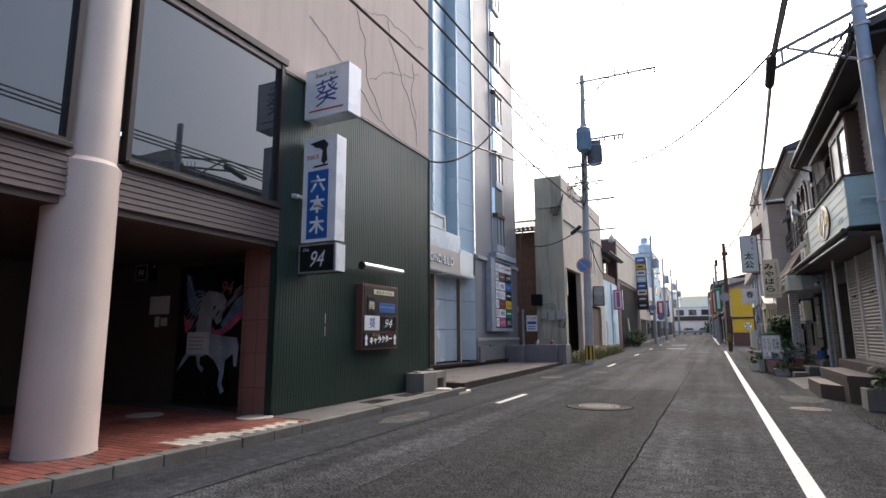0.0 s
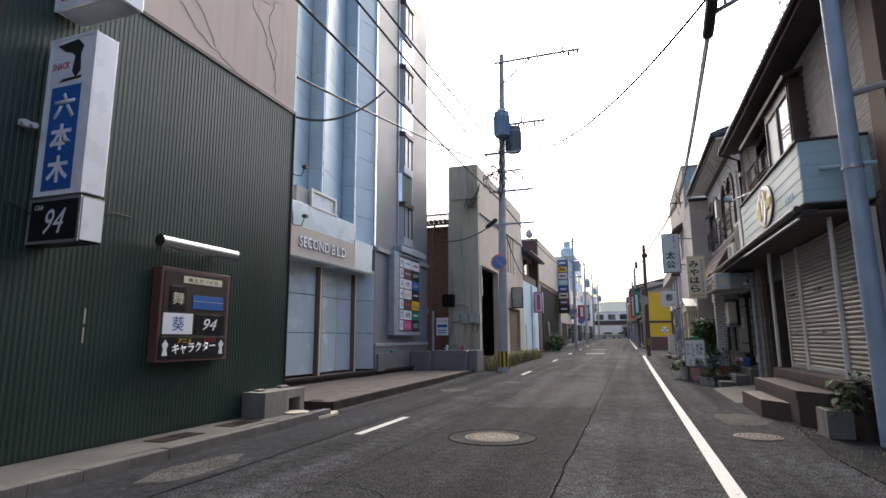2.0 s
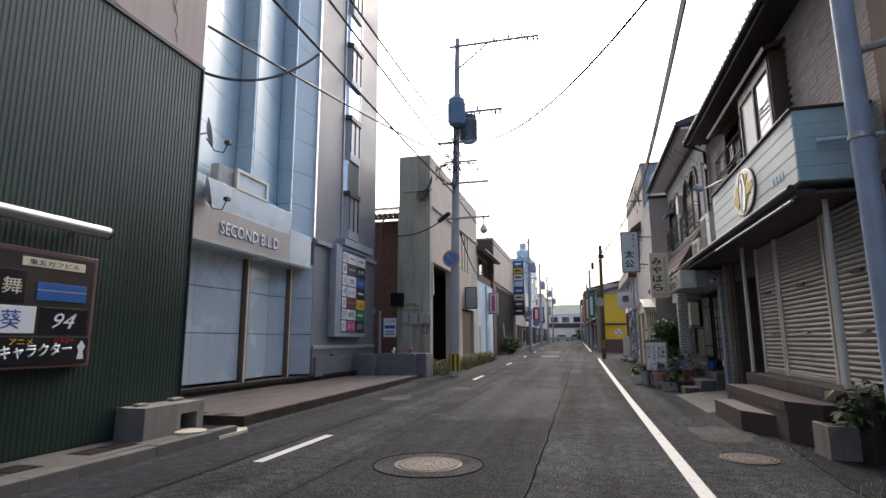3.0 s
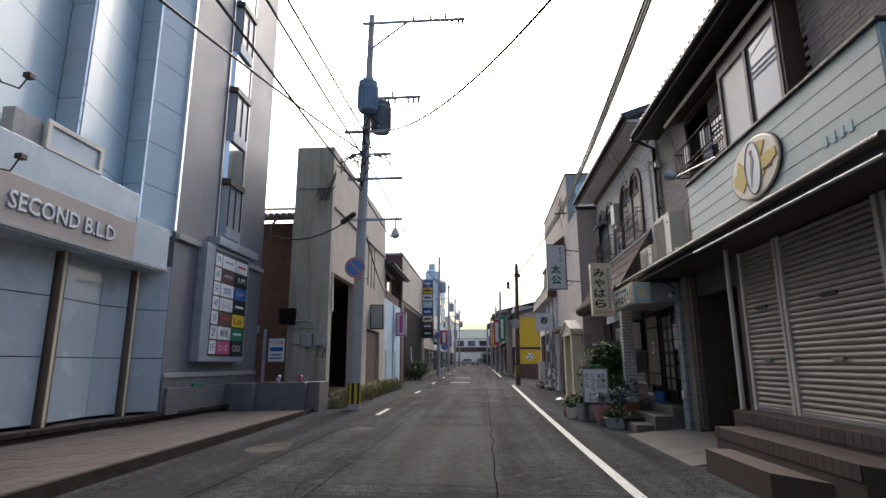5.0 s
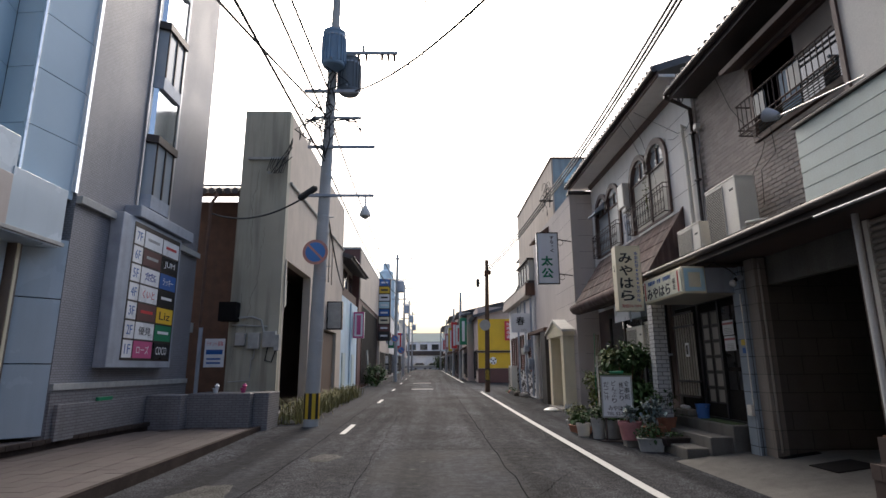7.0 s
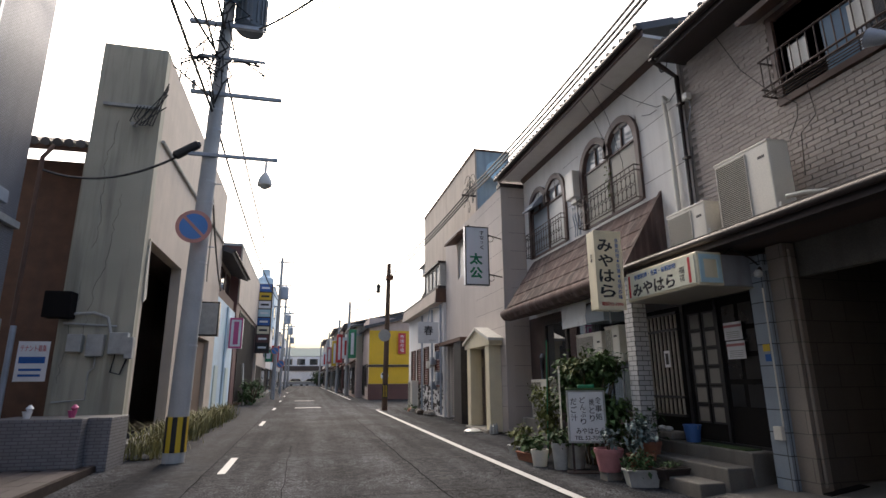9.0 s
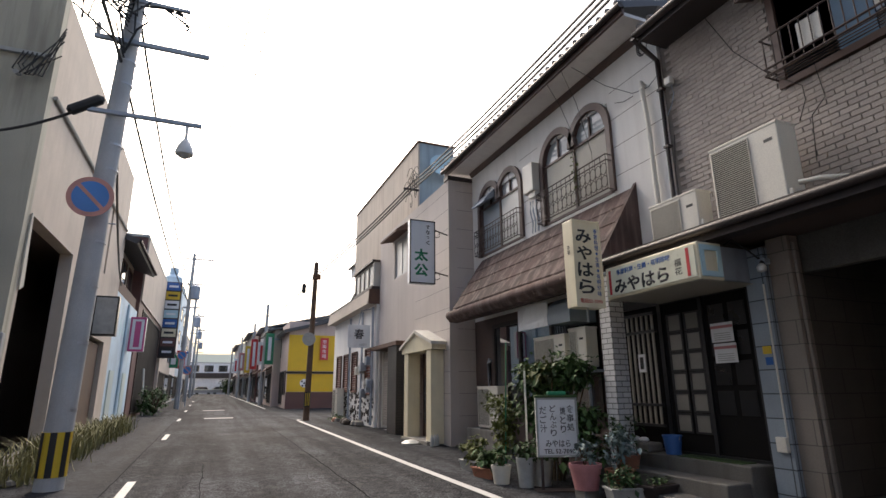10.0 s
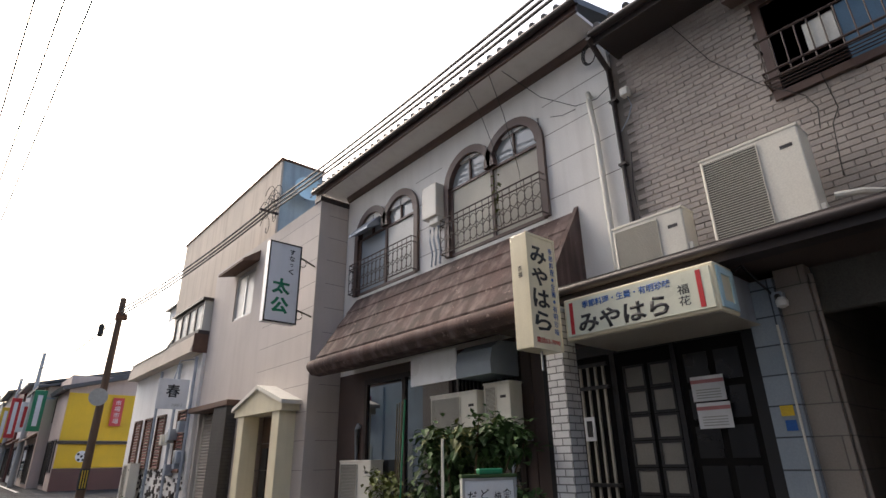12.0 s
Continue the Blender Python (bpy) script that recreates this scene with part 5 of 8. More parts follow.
def on_emblem(points):
    return [(16.15 + y * 1.38, 4.21 + z * 0.88) for y, z in points]


part("disc", turned(lathe([(0.46, 0), (0.48, 0.015), (0.48, 0.035), (0.46, 0.045), (0.02, 0.046)], 40), EM), "signcream", th)
part("rim", turned(lathe([(0.475, 0), (0.495, 0.0), (0.495, 0.03), (0.475, 0.03)], 40), EM), "bronze", th)
part("oval", prism(on_emblem([(0.15 * math.cos(k * math.pi / 12), 0.42 * math.sin(k * math.pi / 12)) for k in range(24)]), "x", 2.65, 2.66), "signwhite", th)
part("oval_rim", tube([(2.652, *on_emblem([(0.15 * math.cos(k * math.pi / 12), 0.42 * math.sin(k * math.pi / 12))])[0]) for k in range(25)], 0.012, 5), "greypot", th)
part("yellow_stroke", prism(on_emblem([(0.4, -0.12), (0.24, -0.3), (0.16, -0.16), (0.17, 0.1), (0.28, 0.26), (0.33, 0.05), (0.42, 0.02)]), "x", 2.65, 2.659), "plate_yellow", th)
part("yellow_stroke", prism(on_emblem([(-0.14, 0.36), (-0.26, 0.3), (-0.17, 0.1), (-0.43, 0.1), (-0.44, -0.04), (-0.22, -0.14), (-0.17, -0.24), (-0.15, 0.0)]), "x", 2.65, 2.659), "plate_yellow", th)
part("grey_stroke", prism(on_emblem([(0.06, -0.3), (0.02, -0.1), (-0.04, 0.1), (0.0, 0.24), (0.04, 0.02)]), "x", 2.644, 2.65), "greypot", th)
part("pink_mark", prism(on_emblem([(0.02, 0.2), (-0.03, 0.26), (0.0, 0.3), (0.04, 0.27)]), "x", 2.644, 2.65), "pinkpot", th)
part("text_bar", box(2.65, 15.68, 4.08, 2.659, 15.9, 4.11), "brownwood", th)
th = thing("old_lettering", (2.7, 14.45, 3.95), "faded remains of lettering on the sign band", "lettering")
for k in range(4):
    part("letter_bar", box(2.694, 14.2 + 0.14 * k, 3.89, 2.7, 14.28 + 0.14 * k, 4.01), "lightblue", th)
solid("panel_pipe", tube([(2.95, 13.6, 4.25), (3.7, 13.35, 4.2), (3.8, 13.3, 4.15)], 0.035, 8), "lightblue", "sky-blue pipe along the sign end", "pipe")
th = thing("spot_lamp", (2.5, 18.7, 4.85), "small round spotlight on an arm at the sign band", "lamp")
part("arm", tube([(2.72, 17.4, 4.86), (2.5, 18.6, 4.95)], 0.014, 6), "steel", th)
part("head", turned(lathe([(0.04, 0), (0.07, 0.06), (0.1, 0.2), (0.09, 0.2), (0.03, 0.02)], 16), Matrix.Translation((2.5, 18.6, 4.95)) @ pose(0, 0, 0, 60, 0, 200)), "galv", th, smooth=True)
# awning bar under the band
th = thing("awning_roll", (2.75, 16, 3.6), "rolled dark awning under the sign band", "awning")
part("roll", tube([(2.75, 13.75, 3.55), (2.75, 18.6, 3.57)], 0.07, 10), "gutter", th, smooth=True)
part("front_bar", tube([(2.62, 13.75, 3.45), (2.62, 18.4, 3.47)], 0.022, 8), "steel", th)
# bay window of the upper floor
BX = 3.42
th = thing("window_3", (BX, 17.5, 4.95), "projecting brown metal bay window with a sloped hood", "window", kind="structure")
part("hood", prism([(BX - 0.12, 7.05), (3.74, 7.22), (3.74, 7.3), (BX - 0.14, 7.13)], "y", 16.25, 21.2), "brownframe", th)
part("side_panel", box(BX, 16.4, 4.9, 3.74, 16.46, 7.1), "brownframe", th)
part("window_frame", wall("x", BX - 0.02, BX + 0.06, 16.46, 18.5, 4.95, 7.05, [(16.54, 17.42, 5.03, 6.8), (17.5, 18.42, 5.03, 6.8)]), "brownframe", th)
part("pane", box(BX + 0.02, 16.52, 5.0, BX + 0.03, 17.44, 6.82), "dayglass", th)
part("pane", box(BX + 0.02, 17.48, 5.0, BX + 0.03, 18.44, 6.82), "frosted", th)
part("window_sill", box(BX - 0.04, 16.4, 4.86, 3.74, 18.55, 4.95, None, 0.01), "brownframe", th)
# near-black sheet for the shade behind the bay panes
part("backing", box(3.74, 16.3, 4.9, 3.78, 18.5, 7.1), "dark", th)
th = thing("window_4", (3.75, 19.6, 5.6), "dark window behind a small iron balcony", "window", kind="structure")
part("reveal", wall("x", 3.66, 3.76, 18.55, 21.0, 5.6, 7.1, [(18.65, 20.9, 5.7, 7.0)]), "brownframe", th)
part("pane", box(3.74, 18.6, 5.65, 3.75, 19.75, 7.05), "window", th)
part("pane", box(3.72, 19.75, 5.65, 3.73, 20.95, 7.05), "bluetin", th)
# the recess's shade, as a near-black sheet
part("back", box(3.77, 18.5, 5.5, 3.79, 21.05, 7.15), "dark", th)
th = thing("balcony_rail", (3.5, 19.8, 5.72), "black iron balcony railing with upright bars", "railing")
for z in (5.74, 5.84, 6.3):
    part("rail", tube([(3.72, 21.0, z), (3.4, 21.0, z), (3.4, 18.55, z)], 0.016, 6), "iron", th)
for i in range(19):
    y = 18.62 + i * 0.13
    part("bar", tube([(3.4, y, 5.74), (3.4, y, 6.3)], 0.009, 6), "iron", th)
for i in range(4):
    part("floor_bar", tube([(3.45 + i * 0.07, 18.6, 5.74), (3.45 + i * 0.07, 21.0, 5.74)], 0.008, 6), "iron", th)
for y in (19.3, 20.2):
    part("hung_board", box(3.42, y, 5.86, 3.44, y + 0.3, 6.24), "frosted", th)


# air conditioners
def outdoor_unit(x, y0, y1, z0, z1, depth, label, split=0.62):
    """An outdoor air-conditioner facing the street (west), its fan grille on the far side."""
    th = thing("air_conditioner", (x, (y0 + y1) / 2, z0), label, "air conditioner")
    part("case", box(x, y0, z0 + 0.04, x + depth, y1, z1, None, 0.018), "acwhite", th)
    g0 = y0 + (y1 - y0) * (1 - split)
    ga, gb, za, zb = g0, y1 - 0.04, z0 + 0.1, z1 - 0.07
    part("fan_recess", box(x - 0.004, ga, za, x + 0.002, gb, zb), "fanrecess", th)
    n = 34
    for i in range(n):
        z = za + (zb - za) * (i + 0.5) / n
        part("grille_bar", box(x - 0.016, ga, z - 0.0025, x - 0.004, gb, z + 0.0025), "acwhite", th)
    for i in range(2):
        y = ga + (gb - ga) * i
        part("grille_rib", box(x - 0.02, y - 0.003, za, x - 0.004, y + 0.003, zb), "acwhite", th)
    part("handle", box(x - 0.003, y0 + 0.08, z1 - 0.24, x + 0.001, y0 + 0.2, z1 - 0.2), "ink", th)
    part("top_plate", box(x - 0.008, y0 - 0.006, z1 - 0.03, x + depth + 0.006, y1 + 0.006, z1 + 0.006, None, 0.006), "acwhite", th)
    part("valve_cover", box(x + 0.02, y0 - 0.05, z0 + 0.05, x + depth * 0.5, y0, z0 + 0.22, None, 0.01), "acwhite", th)
    for y in (y0 + 0.12, y1 - 0.15):
        part("foot", box(x - 0.02, y, z0, x + depth + 0.02, y + 0.06, z0 + 0.04), "greypot", th)
    return th


outdoor_unit(3.06, 20.75, 21.79, 3.74, 4.9, 0.36, "large white outdoor air-conditioner on the canopy", 0.6)
outdoor_unit(3.03, 22.08, 23.02, 3.74, 4.43, 0.3, "smaller white outdoor air-conditioner on the canopy", 0.66)
outdoor_unit(3.3, 28.95, 30.1, 0.62, 1.68, 0.3, "grey-white outdoor air-conditioner on a low ledge", 0.6)
outdoor_unit(3.2, 25.85, 27.0, 1.95, 2.68, 0.3, "white outdoor air-conditioner on a rack behind plants", 0.66)
outdoor_unit(3.2, 25.15, 25.7, 1.95, 2.75, 0.28, "narrow white outdoor unit on a rack beside the door", 0.5)
structure("ledge_house", box(3.2, 28.8, 0, 3.7, 30.6, 0.62, None, 0.02), "concrete", "low concrete ledge", "ledge")
th = thing("unit_rack", (3.35, 26.1, 0.3), "steel rack carrying outdoor units", "rack")
for y in (25.2, 26.9):
    part("leg", box(3.25, y, 0.2, 3.29, y + 0.04, 1.95), "galv", th)
part("shelf", box(3.2, 25.1, 1.9, 3.6, 27.0, 1.95), "galv", th)
solid("hose", tube([(3.1, 20.62, 4.0), (3.15, 20.4, 3.98), (3.3, 20.2, 3.95), (3.6, 20.1, 3.92), (3.7, 20.05, 3.9)], 0.035, 8), "acwhite", "white insulated pipe from the air-conditioner to the wall", "pipe", smooth=True)
solid("pipe_cap", box(3.6, 19.75, 3.95, 3.72, 19.9, 4.1, None, 0.02), "acwhite", "small white pipe cap on the brick wall", "pipe cap")
# wires on the brick wall
for pts in ([(3.66, 22.0, 7.5), (3.66, 21.6, 6.6), (3.66, 21.1, 5.9), (3.66, 20.7, 5.5), (3.5, 20.6, 5.2), (3.3, 20.6, 4.85)], [(3.66, 20.5, 5.7), (3.66, 20.45, 5.2), (3.4, 20.5, 4.9), (3.4, 20.55, 4.3)], [(3.66, 22.9, 5.8), (3.64, 22.95, 5.2), (3.6, 22.9, 4.6), (3.4, 22.6, 4.4)]):
    solid("wall_cable", tube(pts, 0.006, 6), "cable", "thin black cable hanging down the brick wall", "cable", "wall cables")
th = thing("drainpipe", (3.62, 23.05, 3.7), "dark drainpipe at the joint of two houses", "drainpipe")
part("pipe", tube([(3.0, 22.95, 7.55), (3.3, 23.0, 7.45), (3.6, 23.02, 7.3), (3.6, 23.02, 3.75)], 0.045, 10), "gutter", th, smooth=True)
for z in (4.5, 5.6, 6.7):
    part("clip", box(3.56, 22.96, z, 3.66, 23.08, z + 0.04), "gutter", th)
th = thing("wall_lamp", (3.6, 22.8, 6.7), "small white lamp with loose wires on the corner", "lamp")
part("head", box(3.54, 22.75, 6.7, 3.66, 22.88, 6.84, None, 0.02), "lampwhite", th)
part("wire", tube([(3.62, 22.8, 6.7), (3.6, 22.75, 6.5), (3.64, 22.85, 6.35), (3.66, 23.0, 6.2)], 0.01, 6), "galv", th)
th = thing("vent_pipe", (3.55, 23.6, 3.7), "white bent vent pipe on the pale wall", "pipe")
part("pipe", tube([(3.64, 23.42, 7.02), (3.57, 23.42, 7.08), (3.56, 23.42, 6.95), (3.57, 23.37, 6.3), (3.57, 23.33, 3.8)], 0.045, 10), "acwhite", th, smooth=True)


# arched windows
def arch_pair(name, y0, y1, z0, spring, frame_mat, label, panes):
    """Two arched lights side by side in one opening, with a moulded brown surround and an iron balcony."""
    th = thing(name, (HX, (y0 + y1) / 2, z0), label, "window", kind="structure")
    mid = (y0 + y1) / 2
    bm = bmesh.new()
    for a, b in ((y0, mid), (mid, y1)):
        c, r = (a + b) / 2, (b - a) / 2
        n = 16
        outer = [(c + (r + 0.13) * math.cos(math.pi * k / n), spring + (r + 0.13) * math.sin(math.pi * k / n)) for k in range(n + 1)]
        inner = [(c + (r - 0.03) * math.cos(math.pi * k / n), spring + (r - 0.03) * math.sin(math.pi * k / n)) for k in range(n + 1)]
        ring = bmesh.new()
        for k in range(n):
            prism([outer[k], outer[k + 1], inner[k + 1], inner[k]], "x", HX - 0.07, HX + 0.12, ring)
        bmesh.ops.remove_doubles(ring, verts=ring.verts, dist=1e-4)
        part("arch_moulding", ring, frame_mat, th)
        part("arch_pane", prism([(c + r * math.cos(math.pi * k / n), spring + r * math.sin(math.pi * k / n)) for k in range(n + 1)], "x", HX + 0.05, HX + 0.06), panes[2], th)
        part("arch_bar", box(HX + 0.0, c - 0.02, spring, HX + 0.05, c + 0.02, spring + r), frame_mat, th)
        # wall left over round the arch
        for side in (a, b):
            quarter = [(c + (r + 0.02) * math.cos(math.pi * k / n), spring + (r + 0.02) * math.sin(math.pi * k / n)) for k in (range(n // 2 + 1) if side == b else range(n // 2, n + 1))]
            corner = (side, spring + r + 0.06)
            sp = bmesh.new()
            prism([corner, *(quarter if side == b else quarter)], "x", HX + 0.001, HX + 0.28, sp)
            part("spandrel", sp, "alc", th, "pale wall beside the arch")
    for a, b in ((y0 - 0.13, y0), (y1, y1 + 0.13)):
        part("jamb_moulding", box(HX - 0.07, a, z0, HX + 0.1, b, spring), frame_mat, th)
    part("window_frame", wall("x", HX + 0.0, HX + 0.07, y0, y1, z0, spring, [(y0 + 0.06, mid - 0.03, z0 + 0.06, spring - 0.05), (mid + 0.03, y1 - 0.06, z0 + 0.06, spring - 0.05)]), frame_mat, th)
    part("pane", box(HX + 0.04, y0 + 0.03, z0, HX + 0.05, mid, spring - 0.02), panes[0], th)
    part("pane", box(HX + 0.03, mid, z0, HX + 0.038, y1 - 0.03, spring - 0.02), panes[1], th)
    # near-black sheet in place of the unlit room behind the arches
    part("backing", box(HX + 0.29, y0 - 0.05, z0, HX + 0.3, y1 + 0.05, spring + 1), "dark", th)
    # iron balcony
    rl = thing("window_rail", (HX - 0.15, mid, z0), "wrought-iron window railing with rings", "railing")
    zt = z0 + 0.75
    for z in (z0 + 0.03, zt - 0.12, zt):
        part("rail", tube([(HX, y0 - 0.1, z), (HX - 0.2, y0 - 0.1, z), (HX - 0.2, y1 + 0.1, z), (HX, y1 + 0.1, z)], 0.014, 6), "iron", rl)
    m = int((y1 - y0 + 0.2) / 0.16)
    for k in range(m + 1):
        y = y0 - 0.1 + (y1 - y0 + 0.2) * k / m
        part("bar", tube([(HX - 0.2, y, z0 + 0.03), (HX - 0.2, y, zt)], 0.008, 5), "iron", rl)
    for k in range(m):
        y = y0 - 0.1 + (y1 - y0 + 0.2) * (k + 0.5) / m
        for z in (z0 + 0.2, z0 + 0.46):
            part("ring", tube([(HX - 0.2, y + 0.09 * math.cos(q * math.pi / 6), z + 0.12 * math.sin(q * math.pi / 6)) for q in range(13)], 0.008, 5), "iron", rl)
    return th


arch_pair("window_5", 24.54, 26.86, 5.32, 6.78, "brownframe", "double arched window with brown moulding and pale blinds", ("acgrille", "curtain", "dayglass"))
arch_pair("window_6", 28.0, 30.25, 5.32, 6.76, "brownframe", "double arched window with brown moulding, one light dark", ("frosted", "panelback", "dayglass"))
solid("window_awning", prism([(HX, 7.15), (HX - 0.35, 6.78), (HX - 0.35, 6.72), (HX, 6.9)], "y", 29.4, 30.2), "galv", "small dark hood in the arched window", "hood")
th = thing("meter_box", (3.5, 27.3, 6.0), "white gas meter box with pipes on the pale wall", "meter box")
part("case", box(3.42, 27.05, 6.25, 3.64, 27.5, 6.98, None, 0.02), "acwhite", th)
part("lower_case", box(3.48, 27.07, 6.1, 3.62, 27.35, 6.27, None, 0.02), "acwhite", th)
for y, w in ((27.13, 0.03), (27.27, 0.022), (27.39, 0.018)):
    part("pipe", tube([(3.55, y, 6.05), (3.55, y + 0.02, 5.8), (3.57, y - 0.04, 5.5), (3.57, y, 5.25)], w, 8), "galv", th, smooth=True)
for pts in ([(2.92, 25.5, 8.1), (3.2, 25.45, 7.6), (3.5, 25.35, 6.7)], [(2.92, 24.95, 8.1), (3.25, 24.95, 7.4), (3.5, 24.9, 6.3), (3.46, 24.85, 5.9)], [(3.0, 24.7, 8.05), (3.5, 24.3, 7.5), (3.6, 23.7, 7.02), (3.6, 23.3, 6.93), (3.58, 22.95, 7.05)], [(3.6, 24.2, 7.08), (3.6, 23.95, 6.98), (3.6, 23.7, 6.96)]):
    solid("wall_cable", tube(pts, 0.006, 6), "cable", "thin loose wire hanging down the pale house front", "cable", "wall cables")
for k in range(4):
    ring = [(3.58 - 0.01 * k, 23.3 + (0.1 + 0.012 * k) * math.cos(q * math.pi / 6), 7.78 + (0.16 + 0.015 * k) * math.sin(q * math.pi / 6)) for q in range(13)]
    solid("cable_loop", tube(ring, 0.007, 5), "cable", "coiled black wire under the eave corner", "cable", "wall cables")
th = thing("porch_lamp", (3.25, 21.36, 3.1), "small white spotlight bulb beside the restaurant sign", "lamp")
part("base", box(3.22, 21.32, 3.14, 3.33, 21.42, 3.22, None, 0.01), "galv", th)
part("socket", tube([(3.24, 21.37, 3.17), (3.16, 21.33, 3.1)], 0.035, 10), "bronze", th)
part("bulb", lathe([(0.02, -0.05), (0.055, -0.03), (0.06, 0.02), (0.03, 0.06)], 12, (3.13, 21.31, 3.07)), "lampwhite", th, smooth=True)
part("wire", tube([(3.3, 21.42, 3.2), (3.2, 21.5, 3.35), (2.95, 21.55, 3.5), (2.85, 21.6, 3.42)], 0.012, 6), "cable", th)
structure("wall_garage_lintel", box(3.66, 18.96, 3.02, 3.8, 21.13, 3.515), "concrete_worn_shaded", "grey rendered lintel over the garage mouth", "wall")
# panel joints of the pale wall
bm = bmesh.new()
for z in (5.6, 6.2, 6.8, 7.4, 8.0):
    for ya, yb in ((23.1, 24.4), (27.1, 28.0)) if z < 7.5 else ((23.1, 30.8),):
        box(HX - 0.002, ya, z, HX + 0.004, yb, z + 0.012, bm)
structure("trim_panel_joints", bm, "mortar", "shallow joints between the wall panels", "joint")
bm = bmesh.new()
for z in (0.9, 1.5, 2.1, 2.7, 3.3, 3.9, 4.5, 5.1, 5.7, 6.3, 6.9, 7.5):
    box(TX + 0.26, 30.866, z, 4.9, 30.872, z + 0.012, bm)
    box(TX - 0.002, 30.88, z, TX + 0.004, 33.8, z + 0.012, bm)
structure("trim_bar_joints", bm, "mortar", "shallow joints between the wall panels", "joint")
# awning shingles
th = [o for o in bpy.data.objects if o.name.startswith("awning") and o.type == "EMPTY"][0]
random.seed(11)
for r in range(4):
    f0, f1 = r / 4, (r + 1) / 4
    xa, za, xb, zb = HX - 0.93 * f0, 5.22 - 1.45 * f0, HX - 0.93 * f1, 5.22 - 1.45 * f1
    for k in range(3):
        y0 = 24.0 + 6.3 * (k + 0.12 * (r % 2)) / 3 if k else 24.0
        y1 = 24.0 + 6.3 * (k + 1 + 0.12 * (r % 2)) / 3 if k < 2 else 30.3
        part("shingle_sheet", prism([(xa, za), (xb - 0.02, zb - 0.01), (xb - 0.02, zb + 0.02), (xa, za + 0.012)], "y", y0 + 0.002, y1 - 0.002), "shingle", th)
part("front_roll", tube([(2.62, 23.98, 3.58), (2.62, 30.32, 3.58)], 0.13, 12), "shingle", th, smooth=True)
part("end_cheek", prism([(HX, 5.3), (2.66, 3.72), (2.6, 3.45), (HX, 3.6)], "y", 23.9, 23.98), "shingle", th)

# restaurant signs
th = thing("wall_sign", (2.5, 22.5, 2.94), "long cream box sign with brushed black lettering", "sign")
part("case", box(2.37, 21.6, 2.94, 2.8, 23.42, 3.44, None, 0.015), "signcream", th)
part("face", box(2.352, 21.64, 2.98, 2.37, 23.38, 3.4), "signpale", th)
part("lettering", glyphs("みやはら", 1.12, 0.23, (2.352, 22.66, 3.11), "west", None, bold=0.03), "ink", th)
part("blue_lettering", glyphs("季節料理・生簀・有明珍味", 1.1, 0.095, (2.352, 22.6, 3.32), "west", None, bold=0.02), "signblue", th)
part("red_bar", box(2.348, 21.73, 3.0, 2.352, 21.78, 3.38), "red", th)
part("red_bar", box(2.348, 23.28, 3.0, 2.352, 23.33, 3.38), "red", th)
part("side_mark", column_text("福花", 0.12, 0.24, (2.352, 21.93, 3.16), "west"), "ink", th)
part("side_rim", wall("y", 21.585, 21.6, 2.4, 2.77, 2.98, 3.4, [(2.47, 2.7, 3.05, 3.33)]), "lightblue", th)
part("underside", box(2.4, 21.62, 2.93, 3.4, 23.4, 2.94), "acgrille", th)
part("rear_case", box(2.8, 21.65, 2.96, 3.4, 23.38, 3.42), "galv", th)
th = sign_box("hanging_sign", 1.82, 23.48, 2.82, 2.36, 23.74, 4.24, "cream upright box sign with brushed black lettering", face="signcream", rim="signcream")
part("lettering", column_text("みやはら", 0.3, 1.1, (2.03, 23.48, 3.56), "south", None, bold=0.025), "ink", th)
part("blue_lettering", column_text("季節料理・生簀・有明珍味", 0.075, 1.12, (2.27, 23.48, 3.56), "south", None, bold=0.0), "signblue", th)
part("red_lettering", glyphs("電話52-7090", 0.42, 0.07, (2.1, 23.48, 2.92), "south"), "red", th)
part("side_mark", column_text("京福", 0.06, 0.16, (1.815, 23.6, 3.75), "west"), "ink", th)
part("hanger", tube([(2.1, 23.6, 2.82), (2.1, 23.6, 2.6)], 0.015, 6), "steel", th)
part("post", tube([(2.36, 23.62, 3.4), (3.75, 23.62, 3.4)], 0.025, 8), "galv", th)

# sliding door of the restaurant
DX = 3.6
th = thing("door_3", (DX, 23.3, 0.6), "dark wooden sliding door with square panes and lattice", "door", kind="structure")
part("frame", wall("x", DX - 0.05, DX + 0.05, 21.74, 24.78, 0.6, 3.1, [(21.92, 22.72, 0.64, 2.95), (22.78, 23.56, 0.64, 2.95), (23.64, 24.66, 0.64, 2.95)]), "ink", th)
part("leaf", box(DX - 0.01, 21.88, 0.62, DX + 0.03, 24.7, 2.97), "dark", th)
for r in range(6):
    for c in range(2):
        y, z = 22.83 + c * 0.36, 0.94 + r * 0.31
        part("pane", box(DX - 0.022, y, z, DX - 0.011, y + 0.25, z + 0.24), "pane_dim" if r < 5 else "fanrecess", th)
        part("pane_bead", wall("x", DX - 0.034, DX - 0.02, y - 0.03, y + 0.28, z - 0.03, z + 0.27, [(y, y + 0.25, z, z + 0.24)]), "ink", th)
for r in range(4):
    for c in range(2):
        y, z = 22.0 + c * 0.36, 1.2 + r * 0.42
        part("pane", box(DX - 0.018, y, z, DX - 0.011, y + 0.28, z + 0.34), "black", th)
for k in range(8):
    y = 23.7 + k * 0.12
    part("lattice_bar", box(DX - 0.12, y, 0.98, DX - 0.09, y + 0.032, 2.84), "acgrille", th)
